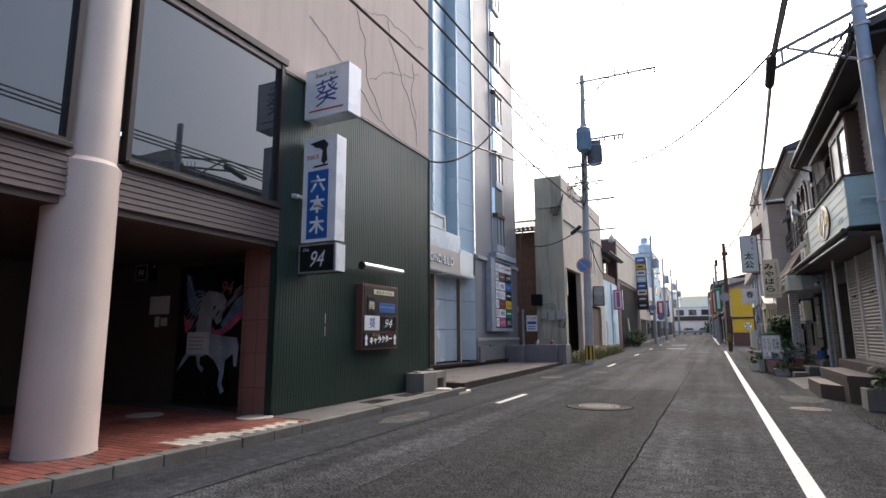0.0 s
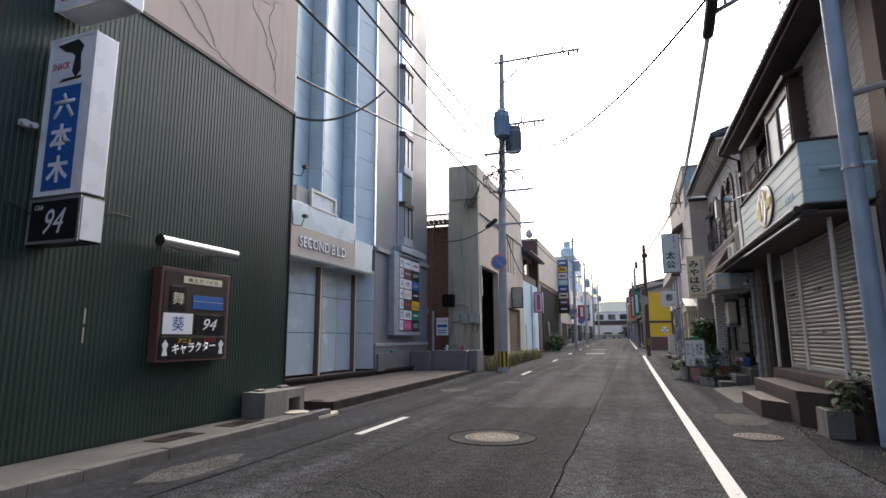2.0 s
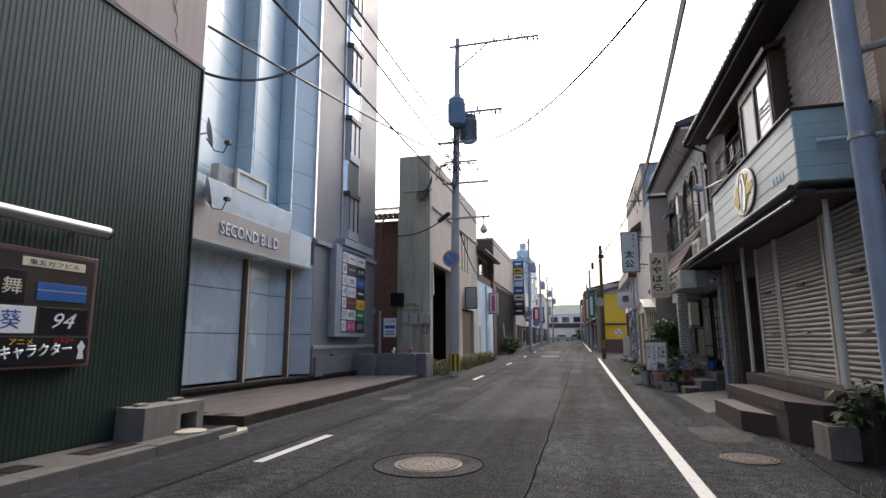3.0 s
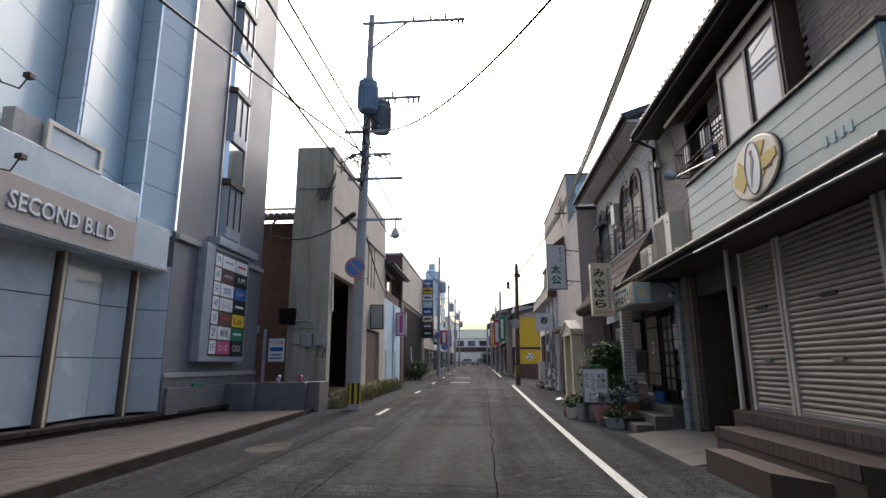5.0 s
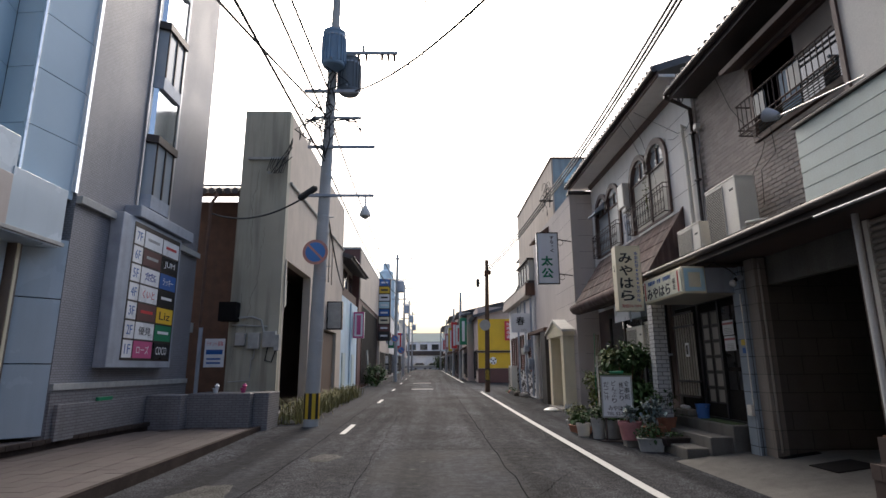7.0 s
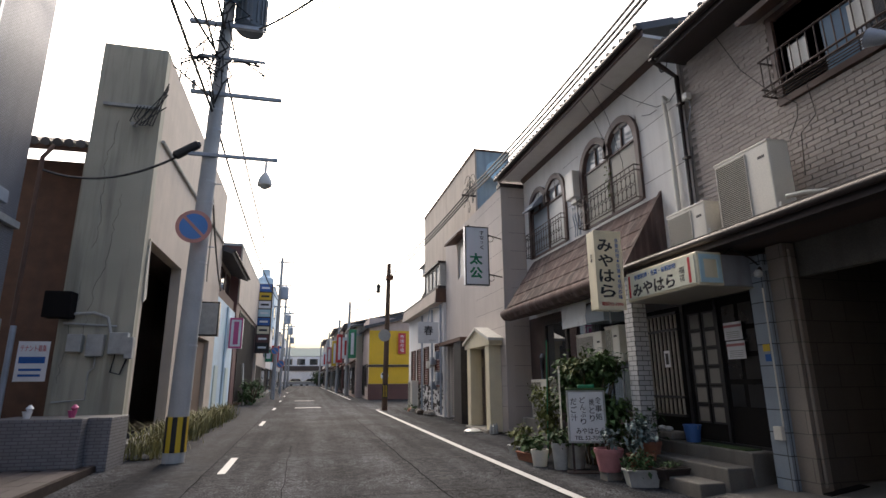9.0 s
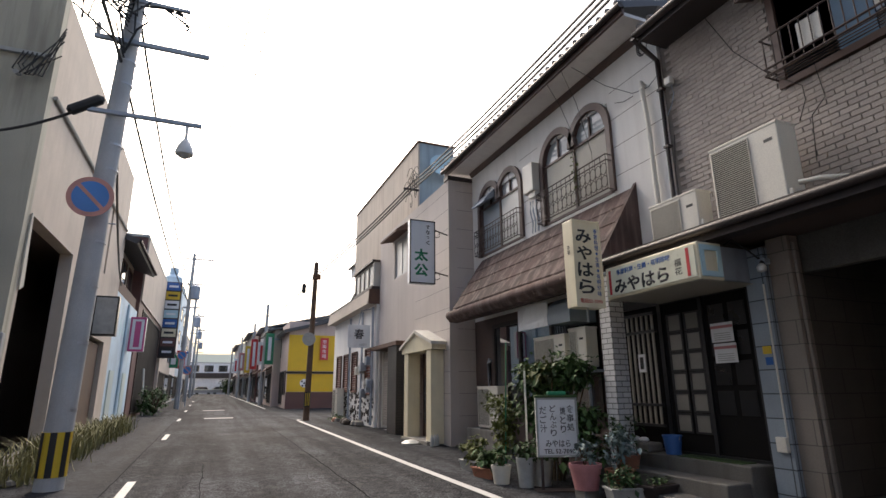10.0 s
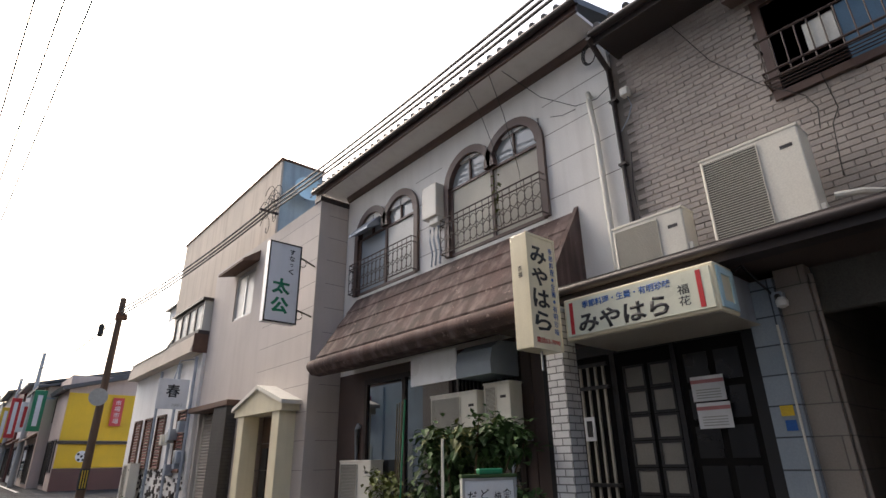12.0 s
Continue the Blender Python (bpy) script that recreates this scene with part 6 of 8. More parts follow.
for z in (0.98, 1.3, 2.5, 2.8):
    part("lattice_rail", box(DX - 0.14, 23.64, z, DX - 0.085, 24.66, z + 0.045), "ink", th)
for z, dy in ((2.37, 0.0), (2.07, -0.02)):
    p = part("notice", box(DX - 0.065, 22.2 + dy, z - 0.14, DX - 0.06, 22.58 + dy, z + 0.14), "signwhite", th)
    part("heading", box(DX - 0.07, 22.2 + dy, z + 0.06, DX - 0.066, 22.58 + dy, z + 0.1), "pinkpot", p)
    for i in range(4):
        part("text_bar", box(DX - 0.07, 22.25 + dy, z - 0.02 - i * 0.03, DX - 0.066, 22.53 + dy, z - 0.01 - i * 0.03), "greypot", p)
part("plate", box(DX - 0.16, 23.9, 1.85, DX - 0.145, 24.06, 2.15), "signwhite", th)
part("plate_bars", box(DX - 0.165, 23.94, 1.9, DX - 0.16, 24.02, 2.1), "ink", th)
part("door_pull", box(DX - 0.035, 22.74, 1.75, DX - 0.02, 22.77, 2.0), "galv", th)
th = thing("bucket", (3.38, 23.42, 0.6), "small blue plastic bucket by the door", "bucket")
part("body", lathe([(0.11, 0), (0.14, 0.26), (0.15, 0.26), (0.15, 0.28), (0.13, 0.28), (0.1, 0.03), (0.02, 0.03)], 20, (3.38, 23.42, 0.6)), "bucket", th, smooth=True)
part("handle", tube([(3.38, 23.42 + 0.15 * math.cos(k * math.pi / 8), 0.86 - 0.1 * math.sin(k * math.pi / 8)) for k in range(9)], 0.006, 5), "galv", th)
solid("stone_trough", box(3.2, 23.75, 0.6, 3.5, 24.4, 0.74, None, 0.03), "concrete", "grey stone trough on the doorstep", "trough")
for x, y, z in ((3.34, 24.2, 0.74), (3.3, 23.95, 0.74)):
    solid("white_shell", lathe([(0.03, 0), (0.08, 0.03), (0.06, 0.07), (0.02, 0.08)], 10, (x, y, z)), "signwhite", "small white ornament on the doorstep", "ornament")
solid("door_mat", box(3.22, 22.1, 0.6, 3.5, 23.2, 0.615), "leaf", "flat green doormat on the step", "doormat")
th = thing("intercom", (3.31, 21.7, 1.4), "small cream box with stickers on the tiled pier", "box")
part("box", box(3.27, 21.46, 0.8, 3.33, 21.6, 0.98, None, 0.008), "acwhite", th)
part("sticker", box(3.322, 21.5, 2.0, 3.328, 21.62, 2.1), "plate_yellow", th)
part("sticker", box(3.322, 21.5, 1.86, 3.328, 21.6, 1.96), "signblue", th)
part("conduit", tube([(3.315, 21.46, 2.9), (3.315, 21.46, 0.98)], 0.012, 6), "acwhite", th)
# window zone behind the plants
th = thing("window_7", (3.7, 27.5, 0.9), "dark sliding window with slatted screen", "window", kind="structure")
part("window_frame", wall("x", 3.62, 3.7, 25.3, 29.75, 0.9, 3.3, [(25.4, 26.9, 1.0, 3.2), (27.0, 28.3, 1.0, 3.2), (28.4, 29.65, 1.0, 3.2)]), "bronze", th)
part("pane", box(3.66, 25.35, 0.95, 3.67, 29.7, 3.25), "window", th)
for i in range(16):
    part("screen_bar", box(3.58, 25.35 + i * 0.095, 1.9, 3.61, 25.38 + i * 0.095, 3.2), "ink", th)
th = thing("canvas_hood", (3.2, 26.2, 2.95), "white cloth valance with a dark rounded hood", "awning")
part("valance", box(3.0, 26.1, 2.86, 3.02, 27.3, 3.36), "signwhite", th)
bm = prism([(3.6, 3.4), (3.2, 3.38), (3.02, 3.25), (2.97, 3.05), (2.98, 2.86), (3.6, 2.86)], "y", 25.3, 26.08)
part("hood", bm, "panelback", th)
solid("wall_pipe", tube([(3.6, 29.95, 0.62), (3.6, 29.95, 2.3), (3.62, 29.9, 2.4)], 0.06, 10), "galv", "grey upright pipe beside the window", "pipe", smooth=True)
for i, y in enumerate((20.1, 21.3)):
    th = thing("drain_grate", (3.9, y, 0.24), "dark drain grate at the garage mouth", "drain grate", "garage grates")
    part("plate", turned(box(-0.32, -0.3, 0, 0.32, 0.3, 0.012), Matrix.Translation((3.75, y, 0.213)) @ pose(0, 0, 0, 0, -7.3, 0)), "dark", th)
solid("garage_pipe", tube([(3.5, 21.1, 0.25), (3.5, 21.1, 3.4)], 0.025, 8), "beigetile", "thin pipe on the garage pier", "pipe")


# ---- plants and pots ----
def leaves(centre, size, n, leaf_len, seed, bm=None, droop=0.3):
    """Loose folded leaves round a centre: uneven, with gaps."""
    bm = bm or bmesh.new()
    rng = random.Random(seed)
    clumps = [(rng.uniform(-1, 1), rng.uniform(-1, 1), rng.uniform(-1, 1), rng.uniform(0.25, 0.55)) for _ in range(14)]
    for _ in range(n):
        cx, cy, cz, cr = rng.choice(clumps)
        p = Vector((cx, cy, cz))
        if p.length > 1:
            p.normalize()
        p = p * 0.8 + Vector((rng.gauss(0, 1), rng.gauss(0, 1), rng.gauss(0, 1))) * cr * 0.5
        p = Vector((centre[0] + p.x * size[0], centre[1] + p.y * size[1], max(centre[2] + p.z * size[2], 0.05)))
        d = Vector((rng.uniform(-1, 1), rng.uniform(-1, 1), rng.uniform(-0.8, 0.6))).normalized()
        s = d.cross(Vector((0, 0, 1))).normalized()
        L = leaf_len * rng.uniform(0.6, 1.3)
        w = L * rng.uniform(0.25, 0.4)
        up = s.cross(d) * w * 0.3
        mid = p + d * L * 0.5 - Vector((0, 0, L * droop * 0.3))
        tip = p + d * L - Vector((0, 0, L * droop))
        v = [bm.verts.new(q) for q in (p, mid + s * w + up, tip, mid - s * w + up, mid)]
        bm.faces.new((v[0], v[1], v[4]))
        bm.faces.new((v[1], v[2], v[4]))
        bm.faces.new((v[2], v[3], v[4]))
        bm.faces.new((v[3], v[0], v[4]))
    return bm


def foliage(name, bm, material, parent, label=""):
    me = bpy.data.meshes.new(name)
    bm.to_mesh(me)
    bm.free()
    me.materials.append(M[material])
    ob = new(name, me)
    ob.parent = parent
    if parent in BASE:
        ob.matrix_parent_inverse = Matrix.Translation(-BASE[parent])
    return tagged(ob, label, kind="stuff")


def round_pot(x, y, z, r, h, material, label, leaf=None, lsize=(0.2, 0.2, 0.2), n=60, llen=0.09, seed=1):
    th = thing("potted_plant", (x, y, z), label, "potted plant", "street pots")
    part("pot", lathe([(r * 0.72, 0), (r * 0.95, h * 0.82), (r, h * 0.82), (r * 1.02, h), (r * 0.9, h), (r * 0.85, h * 0.85), (0.02, h * 0.85)], 24, (x, y, z)), material, th, smooth=True)
    part("soil", lathe([(r * 0.86, 0), (r * 0.8, 0.01), (0.02, 0.015)], 20, (x, y, z + h * 0.85)), "soil", th)
    if leaf:
        for k in range(4):
            a0 = k * 1.7 + seed
            part("stem", tube([(x, y, z + h * 0.8), (x + 0.4 * lsize[0] * math.cos(a0), y + 0.4 * lsize[1] * math.sin(a0), z + h + lsize[2] * 1.1)], 0.008, 5), "stem", th)
        foliage("foliage", leaves((x, y, z + h + lsize[2] * 0.9), lsize, n, llen, seed), leaf, th)
    return th


def trough(x, y, z, lx, ly, h, rot, material, label, leaf=None, n=60, llen=0.09, seed=1, up=0.2):
    th = thing("potted_plant", (x, y, z), label, "potted plant", "street pots")
    m = Matrix.Translation((x, y, z)) @ pose(0, 0, 0, 0, 0, rot)
    bm = wall("x", -lx / 2, lx / 2, -ly / 2, ly / 2, 0, h)
    for v in bm.verts:
        k = 0.82 + 0.18 * v.co.z / h
        v.co.x, v.co.y = v.co.x * k, v.co.y * k
    part("pot", turned(bm, m), material, th)
    part("rim", turned(box(-lx / 2 - 0.015, -ly / 2 - 0.015, h - 0.03, lx / 2 + 0.015, ly / 2 + 0.015, h + 0.004, None, 0.008), m), material, th)
    part("soil", turned(box(-lx / 2 + 0.03, -ly / 2 + 0.03, h, lx / 2 - 0.03, ly / 2 - 0.03, h + 0.012), m), "soil", th)
    if leaf:
        foliage("foliage", leaves((x, y, z + h + up * 0.8), (max(lx, ly) * 0.5, max(lx, ly) * 0.5, up), n, llen, seed), leaf, th)
    return th


solid("concrete_block", box(1.82, 23.62, 0, 2.08, 23.86, 0.15, None, 0.015), "concrete", "concrete block under the pink pot", "block")
round_pot(1.95, 23.74, 0.15, 0.24, 0.36, "pinkpot", "pink plastic pot with blue-grey foliage", "leaf_blue", (0.2, 0.18, 0.2), 140, 0.1, 3)
round_pot(2.35, 23.45, 0.14, 0.22, 0.3, "terracotta", "terracotta pot with blue-grey shrub", "leaf_blue", (0.24, 0.22, 0.3), 300, 0.09, 4)
trough(2.12, 23.1, 0.0, 0.5, 0.3, 0.26, -15, "greypot", "cream plastic trough with low green plants", "leaf", 200, 0.09, 5, 0.16)
round_pot(2.75, 23.75, 0.3, 0.2, 0.3, "terracotta", "terracotta pot at the doorstep with dark foliage", "leaf", (0.25, 0.25, 0.35), 220, 0.1, 6)
round_pot(1.62, 24.9, 0.0, 0.16, 0.5, "greypot", "tall pale grey pot with leafy plant", "leaf", (0.2, 0.2, 0.15), 100, 0.12, 7)
round_pot(1.95, 24.95, 0.0, 0.2, 0.45, "greypot", "tall grey pot behind the menu board", "leaf", (0.2, 0.2, 0.2), 100, 0.12, 8)
round_pot(1.4, 25.35, 0.0, 0.17, 0.34, "acwhite", "cream pot with a low plant", "leaf", (0.18, 0.18, 0.14), 90, 0.1, 9)
trough(1.5, 26.0, 0.0, 0.35, 0.62, 0.22, 10, "terracotta", "brown trough with broad green leaves", "leaf", 240, 0.14, 10, 0.22)
trough(1.65, 26.9, 0.0, 0.35, 0.6, 0.25, 8, "greypot", "olive trough with yellow-green leaves", "leaf_yellow", 220, 0.13, 11, 0.25)
trough(2.5, 22.85, 0.14, 0.5, 0.24, 0.16, 5, "gutter", "dark low trough by the steps", "leaf", 60, 0.08, 12, 0.08)
# the big shrub behind the board
th = thing("shrub", (2.6, 25.4, 0.0), "tall tangled green shrub against the house wall", "shrub")
for k in range(10):
    a0 = k * 0.73
    part("stem", tube([(2.5 + 0.1 * math.cos(a0), 25.3 + 0.1 * math.sin(a0), 0.0), (2.5 + 0.25 * math.cos(a0), 25.3 + 0.5 * math.sin(a0), 1.0), (2.5 + 0.4 * math.cos(a0), 25.2 + 0.9 * math.sin(a0), 1.9 + 0.1 * (k % 3))], [0.025, 0.018, 0.008], 6), "stem", th)
foliage("foliage", leaves((2.5, 25.3, 1.55), (0.5, 1.0, 0.62), 2400, 0.15, 21), "leaf", th)
foliage("lower_foliage", leaves((2.5, 25.0, 0.85), (0.45, 0.9, 0.5), 1300, 0.14, 22), "leaf", th, "darker inner leaves")
foliage("pale_foliage", leaves((2.35, 25.3, 1.95), (0.45, 0.9, 0.25), 260, 0.15, 23), "leaf_yellow", th, "yellow-green top leaves")
th = thing("shrub", (2.2, 26.7, 0.0), "loose yellowish climbing plant on canes", "shrub")
for k in range(4):
    part("cane", tube([(2.0 + 0.12 * k, 26.3 + 0.2 * k, 0), (2.05 + 0.1 * k, 26.2 + 0.2 * k, 2.5)], 0.012, 6), "greenink" if k == 0 else "stem", th)
foliage("foliage", leaves((2.2, 26.7, 1.05), (0.35, 0.55, 0.6), 700, 0.11, 25), "leaf_yellow", th)
th = thing("support_pole", (1.5, 24.55, 0), "white cane leaning behind the menu board", "cane")
part("cane", tube([(1.72, 25.0, 0.0), (1.7, 24.95, 1.9)], 0.018, 8), "acwhite", th)
# climbing vine at the arched window
th = thing("vine", (3.4, 25.4, 5.3), "thin vine hanging before the arched window", "vine")
part("stem", tube([(3.42, 25.3, 5.3), (3.44, 25.4, 6.0), (3.42, 25.35, 6.6)], 0.006, 5), "stem", th)
foliage("foliage", leaves((3.42, 25.38, 6.0), (0.04, 0.1, 0.6), 60, 0.07, 31), "leaf_yellow", th)
# menu board
th = thing("menu_board", (1.95, 24.42, 0.0), "white standing menu board with brushed black writing", "menu board")
mb = Matrix.Translation((1.94, 24.4, -0.17)) @ pose(0, 0, 0, 0, 0, -22)
bm = box(-0.32, 0, 0.72, 0.32, 0.06, 1.6, None, 0.03)
part("board", turned(bm, mb), "signwhite", th)
part("frame", turned(wall("y", -0.006, 0.07, -0.34, 0.34, 0.7, 1.62, [(-0.31, 0.31, 0.73, 1.59)]), mb), "greypot", th)
part("top_cap", turned(box(-0.35, -0.02, 1.62, 0.35, 0.08, 1.66, None, 0.01), mb), "leaf", th, "mossy green top cap")
part("lid", turned(box(-0.13, -0.02, 1.66, 0.17, 0.09, 1.72, None, 0.015), mb), "greenink", th)
for x in (-0.27, 0.27):
    part("leg", turned(box(x - 0.02, 0.01, 0.17, x + 0.02, 0.05, 0.72), mb), "iron", th)
part("foot_bar", turned(box(-0.4, -0.12, 0.17, 0.4, 0.15, 0.22), mb), "iron", th)


def board_text(body, w, h, x, z, vertical=True):
    bm = column_text(body, w, h, (x, 0.0, z), "south", None, bold=0.008) if vertical else glyphs(body, w, h, (x, 0.0, z), "south", None, bold=0.012)
    part("lettering", turned(bm, mb), "ink", th)


board_text("食事処", 0.12, 0.42, 0.22, 1.3)
board_text("焼とり", 0.09, 0.42, 0.1, 1.27)
board_text("どんぶり", 0.1, 0.5, -0.06, 1.26)
board_text("だご汁", 0.11, 0.42, -0.22, 1.28)
board_text("みやはら", 0.4, 0.11, 0.0, 0.91, False)
board_text("TEL 52-7090", 0.5, 0.07, 0.02, 0.79, False)
# weeds and a planter by the shop steps
th = thing("stone_planter", (2.8, 13.4, 0), "worn concrete planter with weeds beside the steps", "planter")
part("body", wall("x", 2.58, 2.92, 13.35, 13.85, 0, 0.42), "concrete", th)
part("inner", box(2.63, 13.4, 0.35, 2.87, 13.8, 0.43), "soil", th)
foliage("foliage", leaves((2.95, 13.4, 0.7), (0.28, 0.35, 0.35), 170, 0.13, 41), "leaf", th)
th = thing("roadside_block", (3.5, 13.2, 0), "dark mossy stone block at the wall foot", "block")
part("body", box(3.3, 12.3, 0, 3.9, 13.3, 0.8, None, 0.04), "soil", th)
foliage("foliage", leaves((3.4, 13.3, 0.75), (0.3, 0.4, 0.3), 200, 0.12, 42), "leaf_yellow", th)
bm = bmesh.new()
rng = random.Random(8)
for _ in range(500):
    x, y = rng.uniform(2.2, 3.0), rng.uniform(10, 16)
    if noise.noise(Vector((x * 1.5, y * 1.2, 0))) < 0.05:
        continue
    h = rng.uniform(0.02, 0.08)
    q = rng.uniform(0, 6.28)
    d = Vector((math.cos(q), math.sin(q), 0)) * 0.02
    bm.faces.new([bm.verts.new(p) for p in ((x - d.y * 0.4, y + d.x * 0.4, 0), (x + d.y * 0.4, y - d.x * 0.4, 0), (x + d.x * 1.5, y + d.y * 1.5, h))])
foliage("roadside_weeds", bm, "grass", None, "sparse low weeds along the roadside edge")
structure("roadside_edge", prism([(2.35, 8), (3.2, 8), (3.2, 15.6), (2.55, 15.6), (2.2, 12)], "z", -0.05, 0.012), "asphalt_patch", "broken asphalt and grit at the road edge", "road")

# ---- right: snack bar ----
th = thing("porch", (2.6, 32.6, 0.1), "small cream gabled porch before the bar door", "porch")
for y in (31.35, 33.35):
    part("pillar", box(2.45, y, 0.15, 2.86, y + 0.38, 2.75, None, 0.015), "signcream", th)
part("gable", prism([(31.2, 2.75), (33.9, 2.75), (33.9, 2.9), (32.55, 3.32), (31.2, 2.9)], "x", 2.42, 2.85), "signcream", th)
for s in (-1, 1):
    part("roof_edge", prism([(32.55, 3.32), (32.55 + s * 1.45, 2.88), (32.55 + s * 1.45, 2.97), (32.55, 3.42)], "x", 2.36, 2.86), "acwhite", th)
part("step", box(2.35, 31.4, 0.0, 2.9, 33.7, 0.22, None, 0.02), "concrete", th)
th = thing("door_4", (3.0, 32.6, 0.2), "dark wooden door with a tall plate in the porch", "door", kind="structure")
part("leaf", box(2.98, 31.7, 0.22, 3.02, 33.4, 2.75), "wood", th)
part("plate", box(2.93, 32.9, 0.6, 2.96, 33.2, 2.0), "ink", th)
th = sign_box("hanging_sign", 1.5, 30.5, 4.48, 2.26, 30.7, 6.32, "white box sign with green characters in a black rim", rim="ink")
part("lettering", column_text("太公", 0.42, 0.86, (1.84, 30.5, 5.08), "south", None, bold=0.04), "greenink", th)
part("small_lettering", column_text("すなっく", 0.13, 0.62, (2.04, 30.5, 5.9), "south", None, bold=0.02), "ink", th)
for z in (4.85, 6.1):
    part("bracket", tube([(2.26, 30.6, z), (2.86, 30.98, z)], 0.02, 6), "iron", th)
    part("scroll", tube([(2.38 + 0.1 * math.cos(q * 0.6), 30.68, z - 0.1 + 0.1 * math.sin(q * 0.6)) for q in range(11)], 0.01, 5), "iron", th)
th = thing("window_8", (TX, 35.5, 5.7), "small metal window under a brown hood", "window", kind="structure")
part("window_frame", wall("x", TX + 0.04, TX + 0.12, 34.75, 36.2, 5.75, 7.2, [(34.82, 35.45, 5.82, 7.1), (35.5, 36.13, 5.82, 7.1)]), "steel", th)
part("pane", box(TX + 0.07, 34.8, 5.8, TX + 0.08, 36.15, 7.15), "frosted", th)
part("hood", prism([(TX, 7.62), (TX - 0.5, 7.25), (TX - 0.5, 7.18), (TX, 7.3)], "y", 34.5, 36.5), "brownwood", th)
th = shutter("shutter_5", TX + 0.12, 35.95, 37.9, 0.3, 3.1, "closed grey roller shutter")
th = thing("door_surround", (TX, 35.5, 0.2), "black brick-tiled pier with a dark top beam", "pier")
part("pier", box(2.55, 34.9, 0.1, TX + 0.2, 35.9, 3.15), "blacktile", th)
part("beam", box(2.5, 34.8, 3.15, TX + 0.2, 38.1, 3.3, None, 0.01), "brownwood", th)
th = thing("satellite_dish", (3.4, 33.6, 9.3), "pale satellite dish on the upper flank", "satellite dish")
part("dish", turned(lathe([(0.02, 0.0), (0.25, 0.03), (0.45, 0.12), (0.46, 0.13), (0.44, 0.125), (0.02, 0.02)], 24), Matrix.Translation((3.75, 33.55, 9.5)) @ pose(0, 0, 0, 75, 0, -10)), "lightblue", th, smooth=True)
part("arm", tube([(3.75, 33.8, 9.3), (3.75, 33.3, 9.2), (3.75, 33.15, 9.4)], 0.02, 6), "steel", th)
structure("trim_bar_coping", box(TX - 0.04, 30.83, 7.85, 4.95, 31.15, 7.98), "gutter", "dark coping on the parapet", "trim")
bm = box(TX + 0.06, 33.8, 10.45, 4.4, 43.25, 10.52)
structure("trim_bar_roof", bm, "rust", "rusty roof edge strip", "trim")
structure("wall_bar_bluetin", box(TX + 0.16, 33.83, 7.9, 4.36, 33.846, 10.44), "bluetin2", "bluish metal sheeting on the flank", "wall")
th = thing("plastic_bottle", (2.4, 31.3, 0.15), "clear plastic bottles and bag at the wall foot", "bottle")
for i in range(3):
    part("bottle", lathe([(0.05, 0), (0.055, 0.02), (0.05, 0.2), (0.02, 0.28), (0.02, 0.3)], 10, (2.38 + 0.12 * i, 31.1 + 0.1 * i, 0.12)), "frosted", th)
part("bag", lathe([(0.25, 0), (0.28, 0.06), (0.15, 0.13), (0.03, 0.15)], 12, (2.05, 31.9, 0.11)), "frosted", th)


# ---- poles and wires ----
def wire(p, q, sag, r=0.012, n=18, bm=None):
    p, q = Vector(p), Vector(q)
    return tube([p.lerp(q, i / n) - Vector((0, 0, 4 * sag * (i / n) * (1 - i / n))) for i in range(n + 1)], r, 5, bm)


def line_wire(p, q, sag, r=0.012, label="black overhead wire between poles"):
    solid("overhead_wire", wire(p, q, sag, max(r, 0.029)), "cable", label, "cable", "overhead wires")


def insulator(x, y, z, parent, up=1):
    tone = "greypot" if up > 0 else "rust"
    part("insulator", lathe([(0.02, 0), (0.05, up * 0.03), (0.03, up * 0.06), (0.06, up * 0.09), (0.03, up * 0.12), (0.05, up * 0.16), (0.02, up * 0.24)], 10, (x, y, z)), tone, parent)


def arm_bar(x0, x1, y, z, parent, t=0.05, material="galv"):
    part("crossarm", box(x0, y - t, z - t, x1, y + t, z + t, None, 0.008), material, parent)


PY = 27.72
th = thing("utility_pole", (-5.55, PY, 0.07), "tall concrete utility pole with transformers and crossarms", "utility pole", "utility poles")
part("shaft", tube([(-5.58, PY, 0.0), (-5.5, PY, 5.0), (-5.4, PY, 10.0), (-5.3, PY, 15.2)], [0.215, 0.185, 0.15, 0.115], 20), "pole", th, smooth=True)
part("tip_rod", tube([(-5.3, PY, 15.2), (-5.29, PY, 16.3)], 0.025, 6), "galv", th)
ky = PY - 0.17
bm = lathe([(0.222, 0.28), (0.22, 0.97)], 24, (-5.575, PY, 0))
part("hazard_band", bm, "plate_yellow", th, "yellow and black hazard band")
for k in range(7):
    a0 = k * 2 * math.pi / 7
    bm = bmesh.new()
    for q in range(4):
        u0, u1 = a0 + 0.11 * q, a0 + 0.11 * (q + 1)
        bm.faces.new([bm.verts.new((-5.575 + 0.225 * math.cos(u), PY + 0.225 * math.sin(u), z)) for u, z in ((u0, 0.28), (u1, 0.28), (u1, 0.97), (u0, 0.97))])
    part("hazard_stripe", bm, "ink", th)
for z in (1.3, 2.4, 3.4, 4.2, 5.6, 6.1, 7.4, 7.9, 8.8):
    part("strap", lathe([(0.2 - 0.005 * z, 0), (0.207 - 0.005 * z, 0.0), (0.207 - 0.005 * z, 0.04), (0.2 - 0.005 * z, 0.04)], 20, (-5.57 + 0.018 * z, PY, z)), "steel", th)
